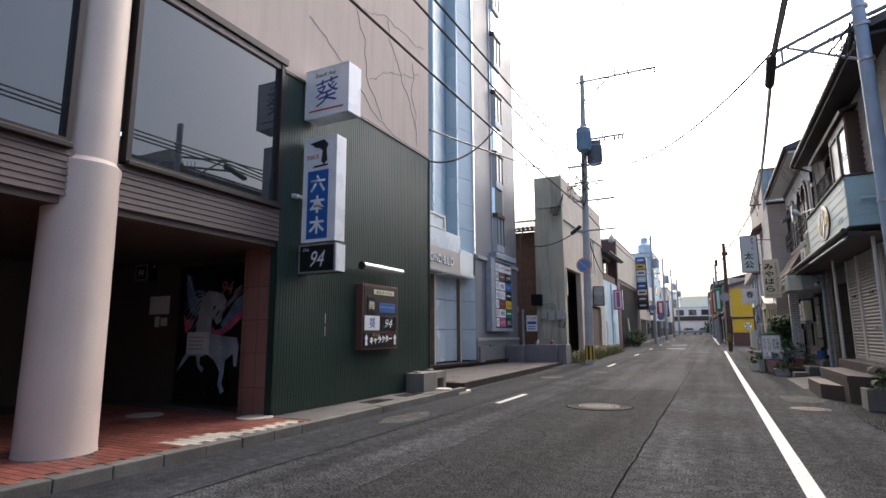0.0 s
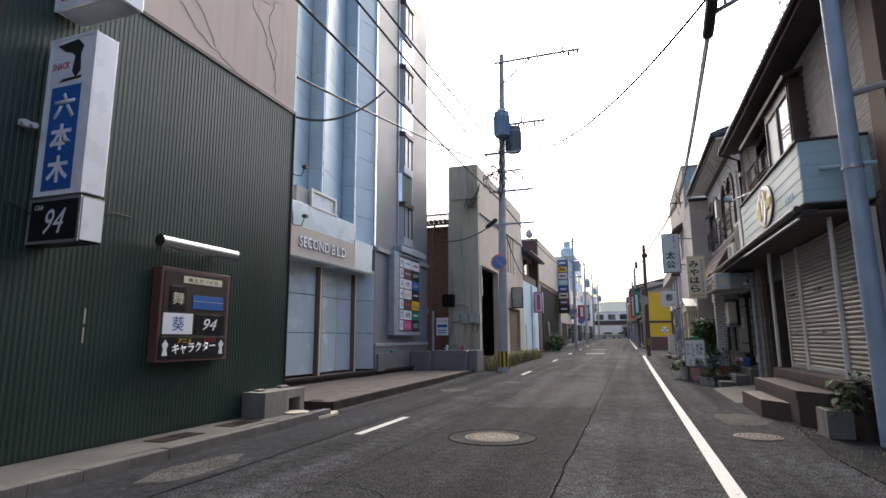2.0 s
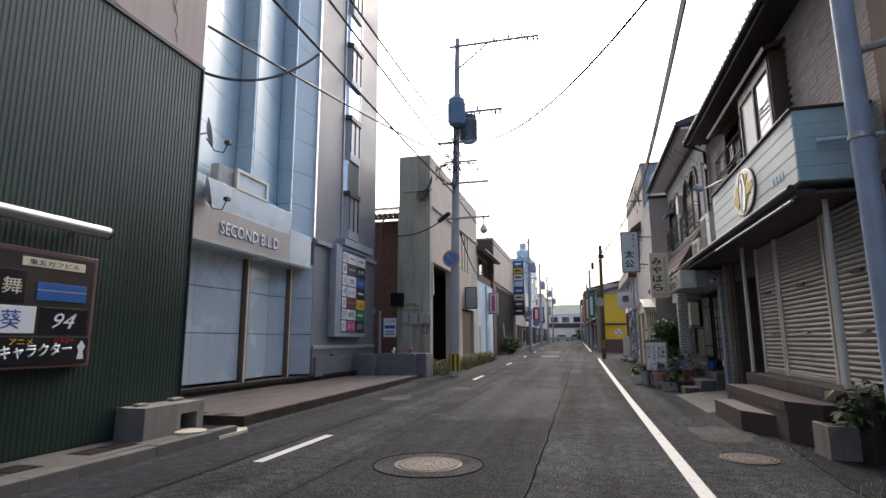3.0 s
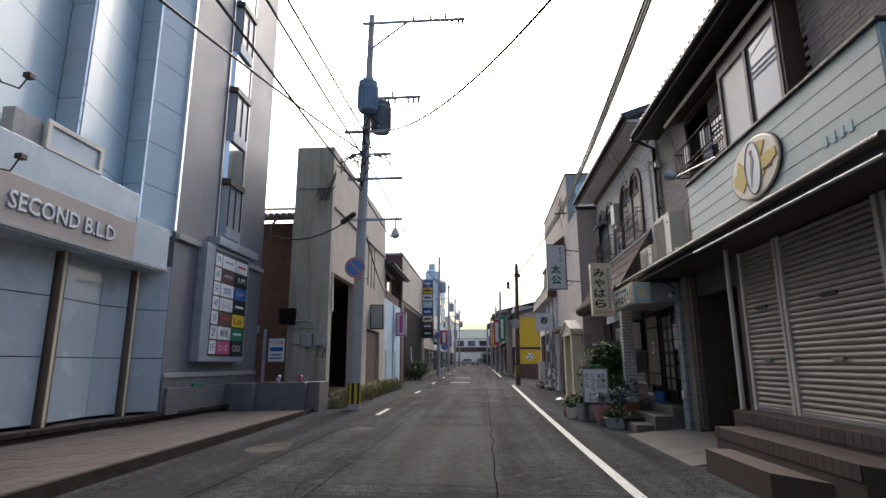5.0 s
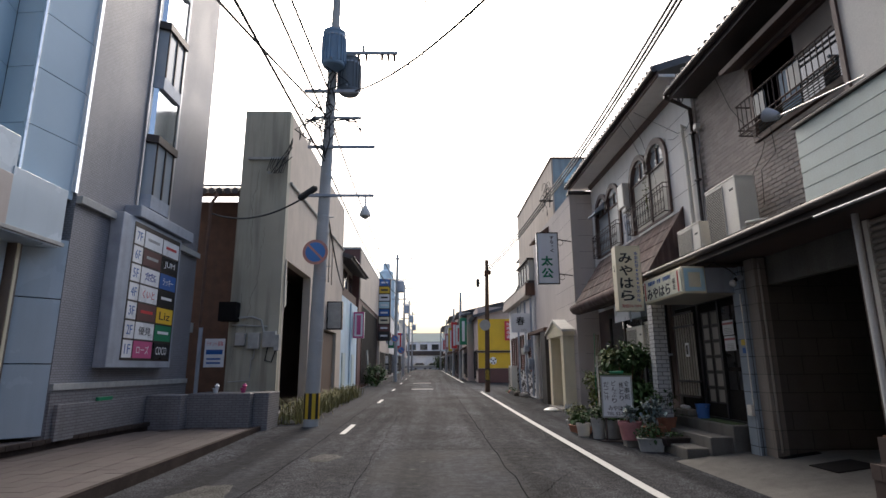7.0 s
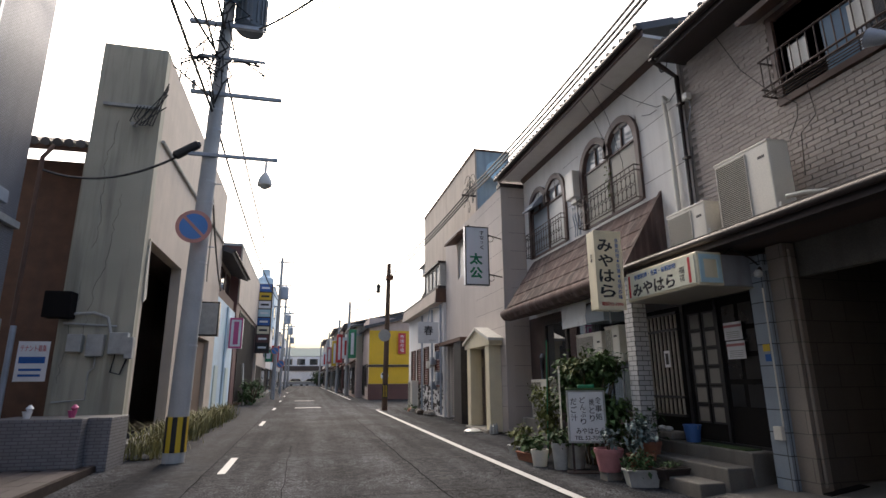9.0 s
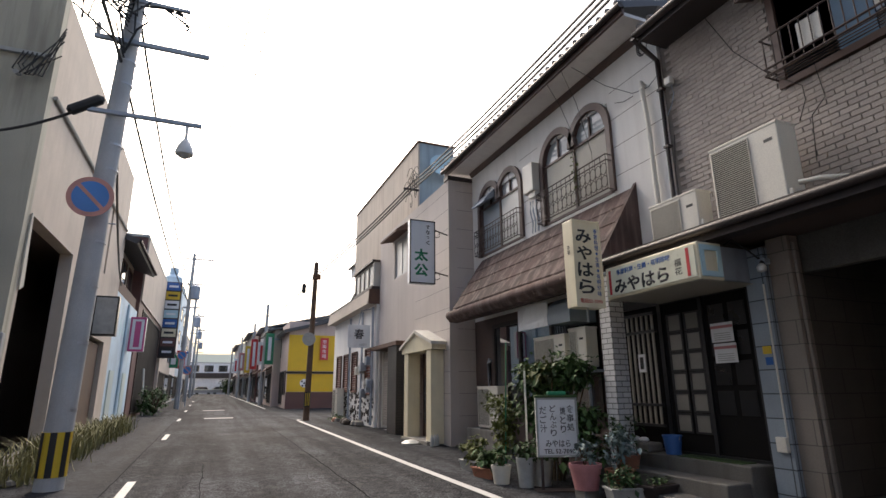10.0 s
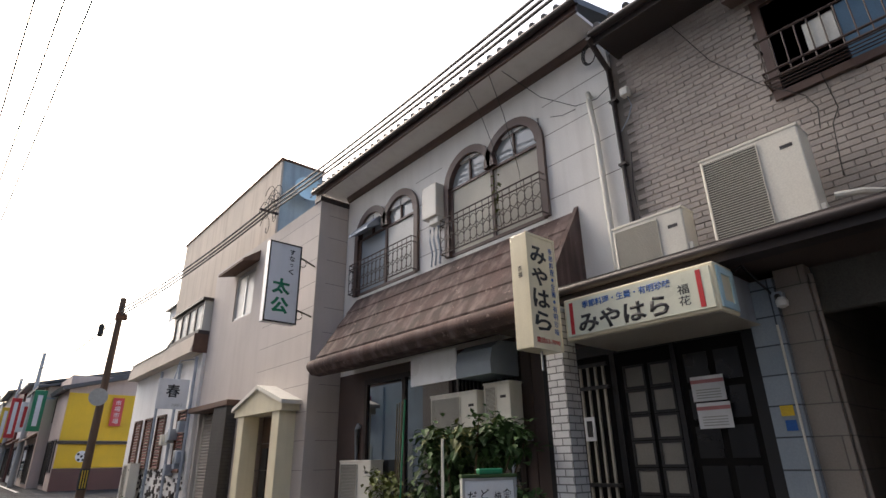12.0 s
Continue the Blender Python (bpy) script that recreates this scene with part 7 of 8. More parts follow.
for k in range(14):
    z = 4.6 + 0.75 * k
    x = -5.57 + 0.018 * z
    part("step_bolt", tube([(x - 0.3 if k % 2 else x + 0.1, PY, z), (x - 0.1 if k % 2 else x + 0.3, PY, z)], 0.012, 6), "galv", th)
arm_bar(-5.65, -1.6, PY - 0.15, 14.75, th, 0.045)
part("brace", tube([(-5.3, PY - 0.15, 13.6), (-3.9, PY - 0.15, 14.7)], 0.042, 6), "galv", th)
for x in (-3.6, -2.95, -2.35):
    insulator(x, PY - 0.15, 14.8, th)
for x in (-2.1, -1.85, -1.68):
    insulator(x, PY - 0.15, 14.7, th, -1)
arm_bar(-5.2, -3.3, PY - 0.1, 11.55, th, 0.045)
for x in (-4.55, -4.3, -3.8, -3.6, -3.4):
    insulator(x, PY - 0.1, 11.5, th, -1)
insulator(-4.4, PY - 0.1, 11.6, th)
for x, z, y, tone in ((-5.28, 10.85, PY - 0.42, "transformer"), (-4.85, 10.2, PY + 0.05, "transformer_dark")):
    can = part("transformer", lathe([(0.3, 0), (0.34, 0.04), (0.34, 1.1), (0.36, 1.12), (0.36, 1.18), (0.3, 1.22), (0.03, 1.28)], 24, (x, y, z)), tone, th, "blue-grey transformer can", True)
    for q in range(18):
        a0 = q * 2 * math.pi / 18
        part("fin", turned(box(0.33, -0.015, 0.12, 0.39, 0.015, 1.0), Matrix.Translation((x, y, z)) @ pose(0, 0, 0, 0, 0, math.degrees(a0))), tone, can)
    part("band", lathe([(0.34, 0), (0.365, 0.0), (0.365, 0.05), (0.34, 0.05)], 24, (x, y, z + 0.95)), "galv", can)
    part("drain_cock", tube([(x, y - 0.34, z + 0.1), (x, y - 0.42, z + 0.1)], 0.03, 6), "galv", can)
    for dx in (-0.15, 0.15):
        part("bushing", lathe([(0.03, 0), (0.06, 0.05), (0.03, 0.1), (0.05, 0.15), (0.02, 0.25)], 8, (x + dx, y, z + 1.2)), "greypot", can)
arm_bar(-6.2, -4.5, PY - 0.2, 10.15, th, 0.05)
arm_bar(-5.9, -4.4, PY - 0.2, 9.25, th, 0.035)
arm_bar(-6.0, -3.95, PY - 0.2, 8.28, th, 0.045)
arm_bar(-5.9, -3.95, PY - 0.2, 6.72, th, 0.04)
insulator(-5.95, PY - 0.2, 8.35, th)
for k in range(16):
    rng = random.Random(k)
    z0 = rng.uniform(8.6, 11.2)
    x0 = -5.45 + rng.uniform(-0.5, 0.35)
    part("jumper_wire", tube([(x0, PY - 0.3, z0), (x0 + rng.uniform(-0.4, 0.3), PY - 0.45, z0 - rng.uniform(0.2, 0.6)), (x0 + rng.uniform(-0.6, 0.5), PY - 0.35, z0 - rng.uniform(0.1, 0.9)), (-5.45, PY - 0.25, z0 - rng.uniform(0.4, 1.2))], 0.022, 5), "cable", th)
for k in range(18):
    rng = random.Random(50 + k)
    x0 = rng.choice((-6.0, -4.25)) + rng.uniform(-0.3, 0.35)
    part("loose_wire", tube([(-5.3 if x0 > -5 else -5.6, PY - 0.25, 9.1), ((x0 - 5.4) / 2, PY - 0.3, 9.15), (x0, PY - 0.35, 8.95 + rng.uniform(-0.2, 0.2)), (x0 + rng.uniform(-0.15, 0.2), PY - 0.3, 8.6 + rng.uniform(-0.2, 0.3))], 0.016, 5), "cable", th)
th = thing("street_lamp", (-4.2, PY - 0.2, 6.1), "pale hanging bell-shaped street lamp under a crossarm", "street lamp")
part("stem", tube([(-4.2, PY - 0.2, 6.68), (-4.2, PY - 0.2, 6.4)], 0.03, 8), "lampwhite", th)
part("shade", lathe([(0.04, 0.35), (0.08, 0.3), (0.14, 0.18), (0.17, 0.06), (0.16, 0.02), (0.03, 0.02)], 20, (-4.2, PY - 0.2, 6.05)), "lampwhite", th, smooth=True)
part("bulb", lathe([(0.03, -0.06), (0.09, -0.03), (0.12, 0.02), (0.03, 0.03)], 14, (-4.2, PY - 0.2, 6.05)), "frosted", th, smooth=True)


def round_sign(x, y, z, r, name, label, post=None):
    th = thing(name, (x, y, z), label, "road sign")
    disc = lambda rr, d: turned(lathe([(rr, 0), (rr, d), (0.01, d)], 36), Matrix.Translation((x, y, z)) @ pose(0, 0, 0, 90, 0, 0))
    part("plate", disc(r, 0.012), "signred", th)
    part("blue_field", disc(r * 0.78, 0.015), "field_blue", th)
    bm = turned(box(-r * 0.8, -0.001, -r * 0.085, r * 0.8, 0.0, r * 0.085), Matrix.Translation((x, y - 0.017, z)) @ pose(0, 0, 0, 0, 45, 0))
    part("slash", bm, "signred", th)
    part("back_bracket", box(x - 0.02, y, z - 0.05, x + 0.15, y + 0.12, z + 0.05), "galv", th)
    if post:
        part("post", tube([(post, y + 0.06, ground_z(y)), (post, y + 0.06, z + 0.4)], 0.035, 8), "galv", th)
    return th


M["signred"] = mat("signred", (0.5, 0.24, 0.2), 0.5, var=0.15, size=4)
round_sign(-5.56, PY - 0.5, 4.92, 0.365, "road_sign", "faded round no-parking sign strapped to the pole")
round_sign(-5.42, 60, 4.2, 0.32, "road_sign", "round no-parking sign on a post", -5.3)
th = round_sign(-5.2, 66, 3.4, 0.36, "road_sign", "round blue road sign on a post", -5.1)
# right-hand steel pole
th = thing("utility_pole", (3.16, 12.9, 0), "slim blue-grey steel pole with a braced arm", "utility pole", "utility poles")
part("shaft", tube([(3.2, 12.9, 0), (3.14, 12.9, 9.3)], [0.14, 0.115], 18), "steelblue", th, smooth=True)
for z0, z1 in ((8.05, 8.0), (7.7, 7.62)):
    part("arm", tube([(3.2, 12.85, z0), (1.72, 14.1, z1)], 0.045, 8), "galv", th)
part("brace", tube([(3.15, 12.85, 6.9), (2.0, 13.85, 7.95)], 0.03, 8), "galv", th)
part("arm_link", tube([(1.9, 13.95, 7.65), (1.9, 13.95, 8.0)], 0.03, 6), "galv", th)
for z in (4.0, 6.9, 7.65, 8.05, 8.5):
    part("strap", lathe([(0.12, 0), (0.145, 0), (0.145, 0.06), (0.12, 0.06)], 18, (3.17, 12.9, z)), "steel", th)
for k in range(5):
    rng = random.Random(90 + k)
    part("cable_loop", tube([(3.1 - 0.1 * k, 12.9 + 0.09 * k, 7.9), (3.0 - 0.09 * k, 12.95 + 0.08 * k, 7.4 + rng.uniform(-0.3, 0.2)), (2.85 - 0.07 * k, 13.0 + 0.07 * k, 7.2 + rng.uniform(-0.2, 0.5)), (3.1, 12.9, 7.7 + rng.uniform(-0.3, 0.6))], 0.014, 5), "cable", th)
solid("cable_closure", tube([(1.68, 13.7, 7.75), (1.66, 13.75, 7.72), (1.68, 14.7, 7.5), (1.7, 14.8, 7.5)], [0.05, 0.11, 0.11, 0.05], 10), "cable", "black cable splice closure hanging from the wires", "cable closure")
# leaning wooden pole by the side street
th = thing("utility_pole", (1.05, 44, 0.29), "brown wooden utility pole, slightly leaning", "utility pole", "utility poles")
part("shaft", tube([(1.0, 44, 0.2), (1.12, 44, 8.0)], [0.15, 0.11], 14), "wood", th, smooth=True)
part("hazard_band", lathe([(0.16, 0.0), (0.16, 0.7)], 14, (1.01, 44, 0.9)), "ink", th)
for k in range(3):
    part("hazard_stripe", box(0.9 + 0.08 * k, 43.83, 0.95, 0.93 + 0.08 * k, 43.85, 1.55), "plate_yellow", th)
part("tip_rod", tube([(1.12, 44, 8.0), (1.13, 44, 9.3)], 0.02, 6), "galv", th)
part("antenna_bar", tube([(0.5, 44, 9.2), (1.9, 44, 9.3)], 0.012, 5), "galv", th)
part("junction_box", box(0.95, 43.8, 7.1, 1.35, 44.0, 7.35, None, 0.02), "rust", th)
part("small_box", lathe([(0.07, 0), (0.1, 0.1), (0.1, 0.45), (0.05, 0.5)], 10, (0.55, 43.9, 6.35)), "cable", th)
part("round_sign", turned(lathe([(0.32, 0), (0.32, 0.02), (0.01, 0.02)], 28), Matrix.Translation((0.92, 43.85, 4.1)) @ pose(0, 0, 0, 90, 0, 0)), "greypot", th, "grey back of a round sign")
for i, (x, y, h) in enumerate(((-5.5, 62, 11.6), (-5.7, 80, 11.2), (-5.85, 99, 11.4), (-6.0, 118, 11.2), (0.6, 66, 8.5), (0.4, 78, 8.0), (0.0, 96, 8.0), (-0.5, 118, 8.0))):
    g = ground_z(y)
    th = thing("utility_pole", (x, y, g), "distant utility pole with crossarms" if x < -2 else "distant slim utility pole", "utility pole", "utility poles")
    part("shaft", tube([(x, y, g - 0.1), (x + 0.1, y, g + h)], [0.18, 0.11], 12), "pole", th, smooth=True)
    if x < -2:
        for z, w in ((h - 0.4, 1.3), (h - 2.4, 0.9), (h - 4.2, 0.8)):
            arm_bar(x - w * 0.4, x + w * 1.2, y, g + z, th, 0.05)
        part("transformer", lathe([(0.3, 0), (0.34, 0.04), (0.34, 1.0), (0.2, 1.1)], 14, (x + 0.45, y - 0.2, g + h - 3.6)), "galv", th)
# wires
for k, x in enumerate((-3.6, -2.95, -2.35)):
    line_wire((x, PY - 0.15, 15.04), (-5.0 + 0.5 * k, 62, 12.2), 0.7, 0.02)
    line_wire((x, PY - 0.15, 15.04), (x + 0.9, -25, 15.5), 1.3, 0.022)
line_wire((-5.9, -22, 8.2), (-5.5, PY, 7.85), 0.25, 0.03, "thick black overhead cable beside the facades")
line_wire((-5.75, -22, 9.6), (-5.5, PY, 9.25), 0.3, 0.02)
line_wire((-5.6, -22, 9.8), (-5.4, PY, 10.1), 0.5, 0.02)
line_wire((-5.9, 15.7, 7.98), (-6.95, 13.3, 6.45), 0.35, 0.022, "black drop cable sagging to the green wall")
line_wire((-6.95, 13.3, 7.4), (-5.5, PY, 9.4), 0.1, 0.018)
line_wire((-4.7, PY, 10.25), (1.7, 13.9, 7.95), 1.0, 0.026)
line_wire((-5.5, PY, 7.85), (-5.5, 62, 8.4), 0.6, 0.025)
line_wire((-5.4, PY, 9.3), (-5.45, 62, 9.4), 0.6, 0.02)
line_wire((-5.45, PY, 6.75), (-7.1, 42.0, 5.9), 0.4, 0.02)
line_wire((-9.3, 28.9, 6.55), (-6.1, PY - 0.2, 6.62), 0.35, 0.022, "black cable sagging across the concrete flank")
solid("cable_closure", tube([(-6.2, PY - 0.22, 6.6), (-6.15, PY - 0.22, 6.63), (-5.72, PY - 0.2, 6.95), (-5.66, PY - 0.2, 6.98)], [0.04, 0.1, 0.1, 0.04], 10), "cable", "black cable splice closure beside the pole", "cable closure")
for k, (dz, r) in enumerate(((0, 0.03), (0.14, 0.022), (-0.12, 0.02))):
    line_wire((1.72, 14.1, 7.85 + dz), (2.6, 33.5, 8.55 + dz), 0.35, r, "black service cable strung along the house fronts")
    line_wire((2.6, 33.5, 8.55 + dz), (1.1, 44, 7.4 + dz), 0.2, r, "black service cable strung along the house fronts")
    line_wire((1.72, 14.1, 7.85 + dz), (1.4, -20, 8.4 + dz), 0.4, r, "black service cable strung along the house fronts")
line_wire((1.1, 44, 7.3), (0.6, 66, 8.0), 0.4, 0.022)
th = thing("cable_bracket", (2.75, 33.6, 8.2), "iron bracket with coiled cables on the bar parapet", "bracket")
part("bar", box(2.3, 33.5, 8.42, 2.86, 33.56, 8.48), "iron", th)
for k in range(10):
    rng = random.Random(130 + k)
    c0 = (2.55 + rng.uniform(-0.15, 0.15), 33.4 + rng.uniform(-0.5, 0.5), 8.4 + rng.uniform(-0.4, 0.5))
    part("coil", tube([(c0[0] + 0.02 * q, c0[1] + 0.22 * math.cos(q * 0.7), c0[2] + 0.25 * math.sin(q * 0.7)) for q in range(10)], 0.01, 5), "cable", th)

# ---- right: house with the pale front ----
structure("wall_pale_house", wall("x", 2.75, 2.95, 38.25, 46.6, 0.2, 5.6, [(38.9, 39.7, 1.5, 3.3), (41.3, 42.2, 1.6, 3.3), (43.0, 43.9, 1.6, 3.3), (44.6, 45.5, 1.6, 3.3)]), "alc", "pale painted front with patches of grey stone", "wall")
structure("wall_pale_house_end", wall("y", 46.4, 46.6, 2.95, 8, 0.2, 5.6), "alc", "end wall", "wall")
# near-black or dark colour here replaces the shade of the rooms
structure("wall_pale_house_back", box(3.3, 38.3, 0.2, 3.35, 46.4, 5.6), "dark", "inner wall, dark in colour to stand for an unlit room", "wall")
for i, (y0, y1, z0) in enumerate(((38.9, 39.7, 1.5), (41.3, 42.2, 1.6), (43.0, 43.9, 1.6), (44.6, 45.5, 1.6))):
    th = thing("window_%d" % (9 + i), (2.75, (y0 + y1) / 2, z0), "window closed by reddish-brown louvred shutters", "window", kind="structure")
    part("window_frame", wall("x", 2.68, 2.76, y0 - 0.06, y1 + 0.06, z0 - 0.06, 3.36, [(y0, y1, z0, 3.3)]), "brownwood", th)
    for k in range(16):
        z = z0 + (3.3 - z0) * k / 16
        part("slat", prism([(2.72, z), (2.78, z + 0.08), (2.79, z + 0.075), (2.73, z)], "y", y0, y1), "louvre", th)
th = thing("pale_house_roof", (2.5, 42, 5.5), "low eave with board edges under a pale sheeted roof", "roof", kind="structure")
for k in range(5):
    part("eave_board", prism([(2.35 + 0.02 * k, 5.1 + 0.12 * k), (2.8, 5.1 + 0.12 * k), (2.8, 5.21 + 0.12 * k), (2.36 + 0.02 * k, 5.21 + 0.12 * k)], "y", 38.3, 46.7), "stucco_pink", th)
part("eave_end", box(2.4, 38.24, 5.1, 3.0, 38.3, 5.72), "brownwood", th)
part("roof_sheet", prism([(2.4, 5.72), (3.3, 7.6), (6, 8.1), (6, 7.9), (3.35, 7.45), (2.5, 5.7)], "y", 41.6, 46.7), "acwhite", th)
part("tile_edge", prism([(3.3, 8.4), (5.5, 9.0), (5.5, 8.85), (3.2, 8.2)], "y", 42.9, 46.3), "rooftile", th)
part("gable", box(3.4, 43.2, 7.5, 5.5, 46, 8.3), "alc", th)
th = thing("enclosed_balcony", (2.6, 40, 5.8), "small glazed balcony with metal frames", "balcony")
part("window_frame", wall("x", 2.6, 2.68, 38.35, 41.6, 5.85, 6.9, [(38.45 + 0.78 * k, 39.13 + 0.78 * k, 5.95, 6.8) for k in range(4)]), "bronze", th)
part("pane", box(2.64, 38.4, 5.9, 2.65, 41.55, 6.85), "frosted", th)
part("side", box(2.6, 38.3, 5.85, 3.2, 38.35, 6.9), "frosted", th)
part("roof", box(2.5, 38.2, 6.9, 3.4, 41.75, 6.98), "bronze", th)
part("floor", box(2.5, 38.25, 5.72, 3.4, 41.7, 5.85), "gutter", th)
th = thing("bar_sign", (2.6, 39.2, 3.3), "white enamel sign with a black character", "sign")
part("plate", box(1.75, 39.0, 3.35, 2.7, 39.04, 4.3), "signwhite", th)
part("lettering", glyphs("春", 0.42, 0.42, (2.22, 39.0, 3.92), "south", None, bold=0.02), "ink", th)
part("small_lettering", glyphs("HARU", 0.3, 0.1, (2.4, 39.0, 3.48), "south"), "greypot", th)
part("bracket", tube([(2.2, 39.02, 4.3), (2.3, 39.02, 4.9), (2.75, 39.02, 5.0)], 0.02, 6), "galv", th)
for y, z1 in ((38.5, 5.0), (40.2, 5.0), (42.5, 5.0)):
    th = thing("drainpipe", (2.65, y, 0.3), "grey upright pipe on the pale front", "drainpipe", "front pipes")
    part("pipe", tube([(2.66, y, 0.3), (2.66, y, z1)], 0.05, 8), "galv", th, smooth=True)
for i in range(8):
    rng = random.Random(200 + i)
    y, z = 38.5 + rng.uniform(0, 2.6), rng.uniform(1.2, 2.9)
    solid("gas_meter", box(2.48, y, z, 2.75, y + 0.25, z + 0.35, None, 0.03), rng.choice(("greypot", "acwhite", "galv")), "small meter box on the pale front", "meter", "front meters")
th = outdoor_unit(2.3, 43.3, 44.3, 0.3, 1.75, 0.34, "tall white outdoor air-conditioner beside the wooden pole", 0.6)
bm = bmesh.new()
rng = random.Random(5)
for _ in range(200):
    y, z = rng.uniform(38.4, 46.4), rng.uniform(0.3, 1.5)
    w = rng.uniform(0.06, 0.2)
    box(2.73, y, z, 2.755, y + w, z + w * rng.uniform(0.5, 1), bm)
tagged(part("stone_patches", bm, "gutter"), "dark stones set in the pale wall foot", "stone", kind="stuff")
th = thing("junk_heap", (2.3, 41.5, 0.25), "heap of pots and rubble at the wall foot", "rubble")
for k in range(12):
    rng = random.Random(300 + k)
    part("lump", lathe([(0.1, 0), (0.2, 0.08), (0.16, 0.2), (0.03, 0.26)], 7, (2.35 + rng.uniform(-0.2, 0.2), 39.2 + k * 0.4, 0.2)), rng.choice(("terracotta", "concrete", "soil")), th)
foliage("foliage", leaves((2.3, 43.0, 0.45), (0.3, 1.0, 0.2), 160, 0.14, 61), "leaf", th)


# ---- side street and farther buildings ----
def simple_house(name, x0, x1, y0, y1, z1, material, label, faces, roof="flat", roof_mat="rooftile"):
    """A farther building as one thing: body with real window openings shown as recessed panes, doors and roofline.
    faces: (side, u0, u1, z0, z1, pane material) for each opening; side 'w', 'e' or 's'."""
    g = min(ground_z(y0), ground_z(y1))
    th = thing(name, ((x0 + x1) / 2, (y0 + y1) / 2, g), label, "building")
    part("wall", box(x0, y0, g - 0.2, x1, y1, g + z1), material, th)
    for side, u0, u1, za, zb, pm in faces:
        za, zb = za + g, zb + g
        if side == "s":
            w = part("window", wall("y", y0 - 0.05, y0 - 0.001, u0 - 0.07, u1 + 0.07, za - 0.07, zb + 0.07, [(u0, u1, za, zb)]), "bronze", th)
            part("pane", box(u0, y0 - 0.02, za, u1, y0 - 0.01, zb), pm, w)
        else:
            x = x0 if side == "w" else x1
            d = -1 if side == "w" else 1
            a_, b_ = sorted((x + d * 0.05, x + d * 0.001))
            w = part("window", wall("x", a_, b_, u0 - 0.07, u1 + 0.07, za - 0.07, zb + 0.07, [(u0, u1, za, zb)]), "bronze", th)
            a_, b_ = sorted((x + d * 0.02, x + d * 0.01))
            part("pane", box(a_, u0, za, b_, u1, zb), pm, w)
    if roof == "flat":
        part("parapet", box(x0 - 0.06, y0 - 0.06, g + z1, x1 + 0.06, y1 + 0.06, g + z1 + 0.15), "greypot", th)
    elif roof == "street":
        d0, d1 = (x0 - 0.6, x1) if x0 > 0 else (x1 + 0.6, x0)
        part("roof", prism([(d0, g + z1 - 0.05), (d1, g + z1 + 1.7), (d1, g + z1 + 1.55), (d0, g + z1 - 0.2)], "y", y0 - 0.3, y1 + 0.3), roof_mat, th)
    return th


# yellow building
g = ground_z(55)
th = simple_house("yellow_shop", 0.75, 7.5, 55, 59.4, 6.2, "render", "yellow painted corner shop with a maroon foot", [("w", 55.5, 56.6, 1, 2.6, "window"), ("w", 57.2, 59, 0.3, 2.6, "dark")], "none")
part("yellow_panel", box(0.78, 54.93, g + 2.6, 6, 54.99, g + 5.2), "yellow", th)
part("yellow_panel", box(0.78, 54.93, g + 1.15, 6, 54.99, g + 2.4), "yellow", th)
part("maroon_foot", box(0.74, 54.92, g - 0.1, 6, 54.99, g + 1.12), "maroon", th)
part("ledge", box(0.7, 54.8, g + 2.42, 6, 54.99, g + 2.56), "gutter", th)
part("ball_mark", turned(lathe([(0.3, 0), (0.3, 0.02), (0.01, 0.02)], 24), Matrix.Translation((2.0, 54.92, g + 1.75)) @ pose(0, 0, 0, 90, 0, 0)), "signwhite", th, "white ball with dark patches")
for dx, dz in ((0, 0), (0.17, 0.12), (-0.17, 0.12), (0.1, -0.18), (-0.12, -0.18)):
    part("ball_patch", turned(lathe([(0.075, 0), (0.075, 0.01), (0.01, 0.01)], 6), Matrix.Translation((2.0 + dx, 54.9, g + 1.75 + dz)) @ pose(0, 0, 0, 90, 0, 0)), "ink", th)
part("roof", prism([(0.3, g + 5.5), (7.6, g + 7.4), (7.6, g + 7.2), (0.4, g + 5.3)], "y", 54.6, 59.5), "rooftile", th)
part("banner", box(3.0, 54.7, g + 3.4, 3.6, 54.75, g + 5.0), "red", th, "red hanging banner")
part("banner_text", column_text("市場市場", 0.3, 1.4, (3.3, 54.7, g + 4.2), "south"), "signwhite", th)
th.location += Vector((0.9, 2.8, 0.05))  # set back from the corner
# row beyond, right
rows = [(62.5, 69, 1.1, 6.0, "render", "pink rendered shop house", "street"), (69.3, 76, 1.0, 6.8, "alc", "pale shop house with signs", "street"), (76.3, 84, 0.85, 7.2, "maroon", "dark red two-storey shop house", "flat"), (84.5, 95, 0.7, 7.6, "stucco_pink", "beige two-storey shop house with awning", "street"), (95.5, 108, 0.5, 7.2, "greypot", "grey two-storey shop house with awning", "flat"), (109, 124, 0.2, 7.8, "alc_pink", "pale shop house far along the street", "street")]
for y0, y1, x, h, m_, lab, rf in rows:
    # the 'dark' pane paints the shade of an open shop front
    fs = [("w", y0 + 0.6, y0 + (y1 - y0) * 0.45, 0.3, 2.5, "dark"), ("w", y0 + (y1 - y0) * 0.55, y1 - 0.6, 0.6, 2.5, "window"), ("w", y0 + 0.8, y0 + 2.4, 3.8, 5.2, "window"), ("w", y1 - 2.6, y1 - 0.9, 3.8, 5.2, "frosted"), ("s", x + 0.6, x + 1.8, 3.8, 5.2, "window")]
    th = simple_house("shop_house", x, x + 7, y0, y1, h, m_, lab, fs, rf)
    gg = ground_z(y0)
    part("awning", prism([(x, gg + 3.2), (x - 0.6, gg + 2.8), (x - 0.6, gg + 2.72), (x, gg + 2.95)], "y", y0 + 0.4, y1 - 0.4), "brownwood", th)
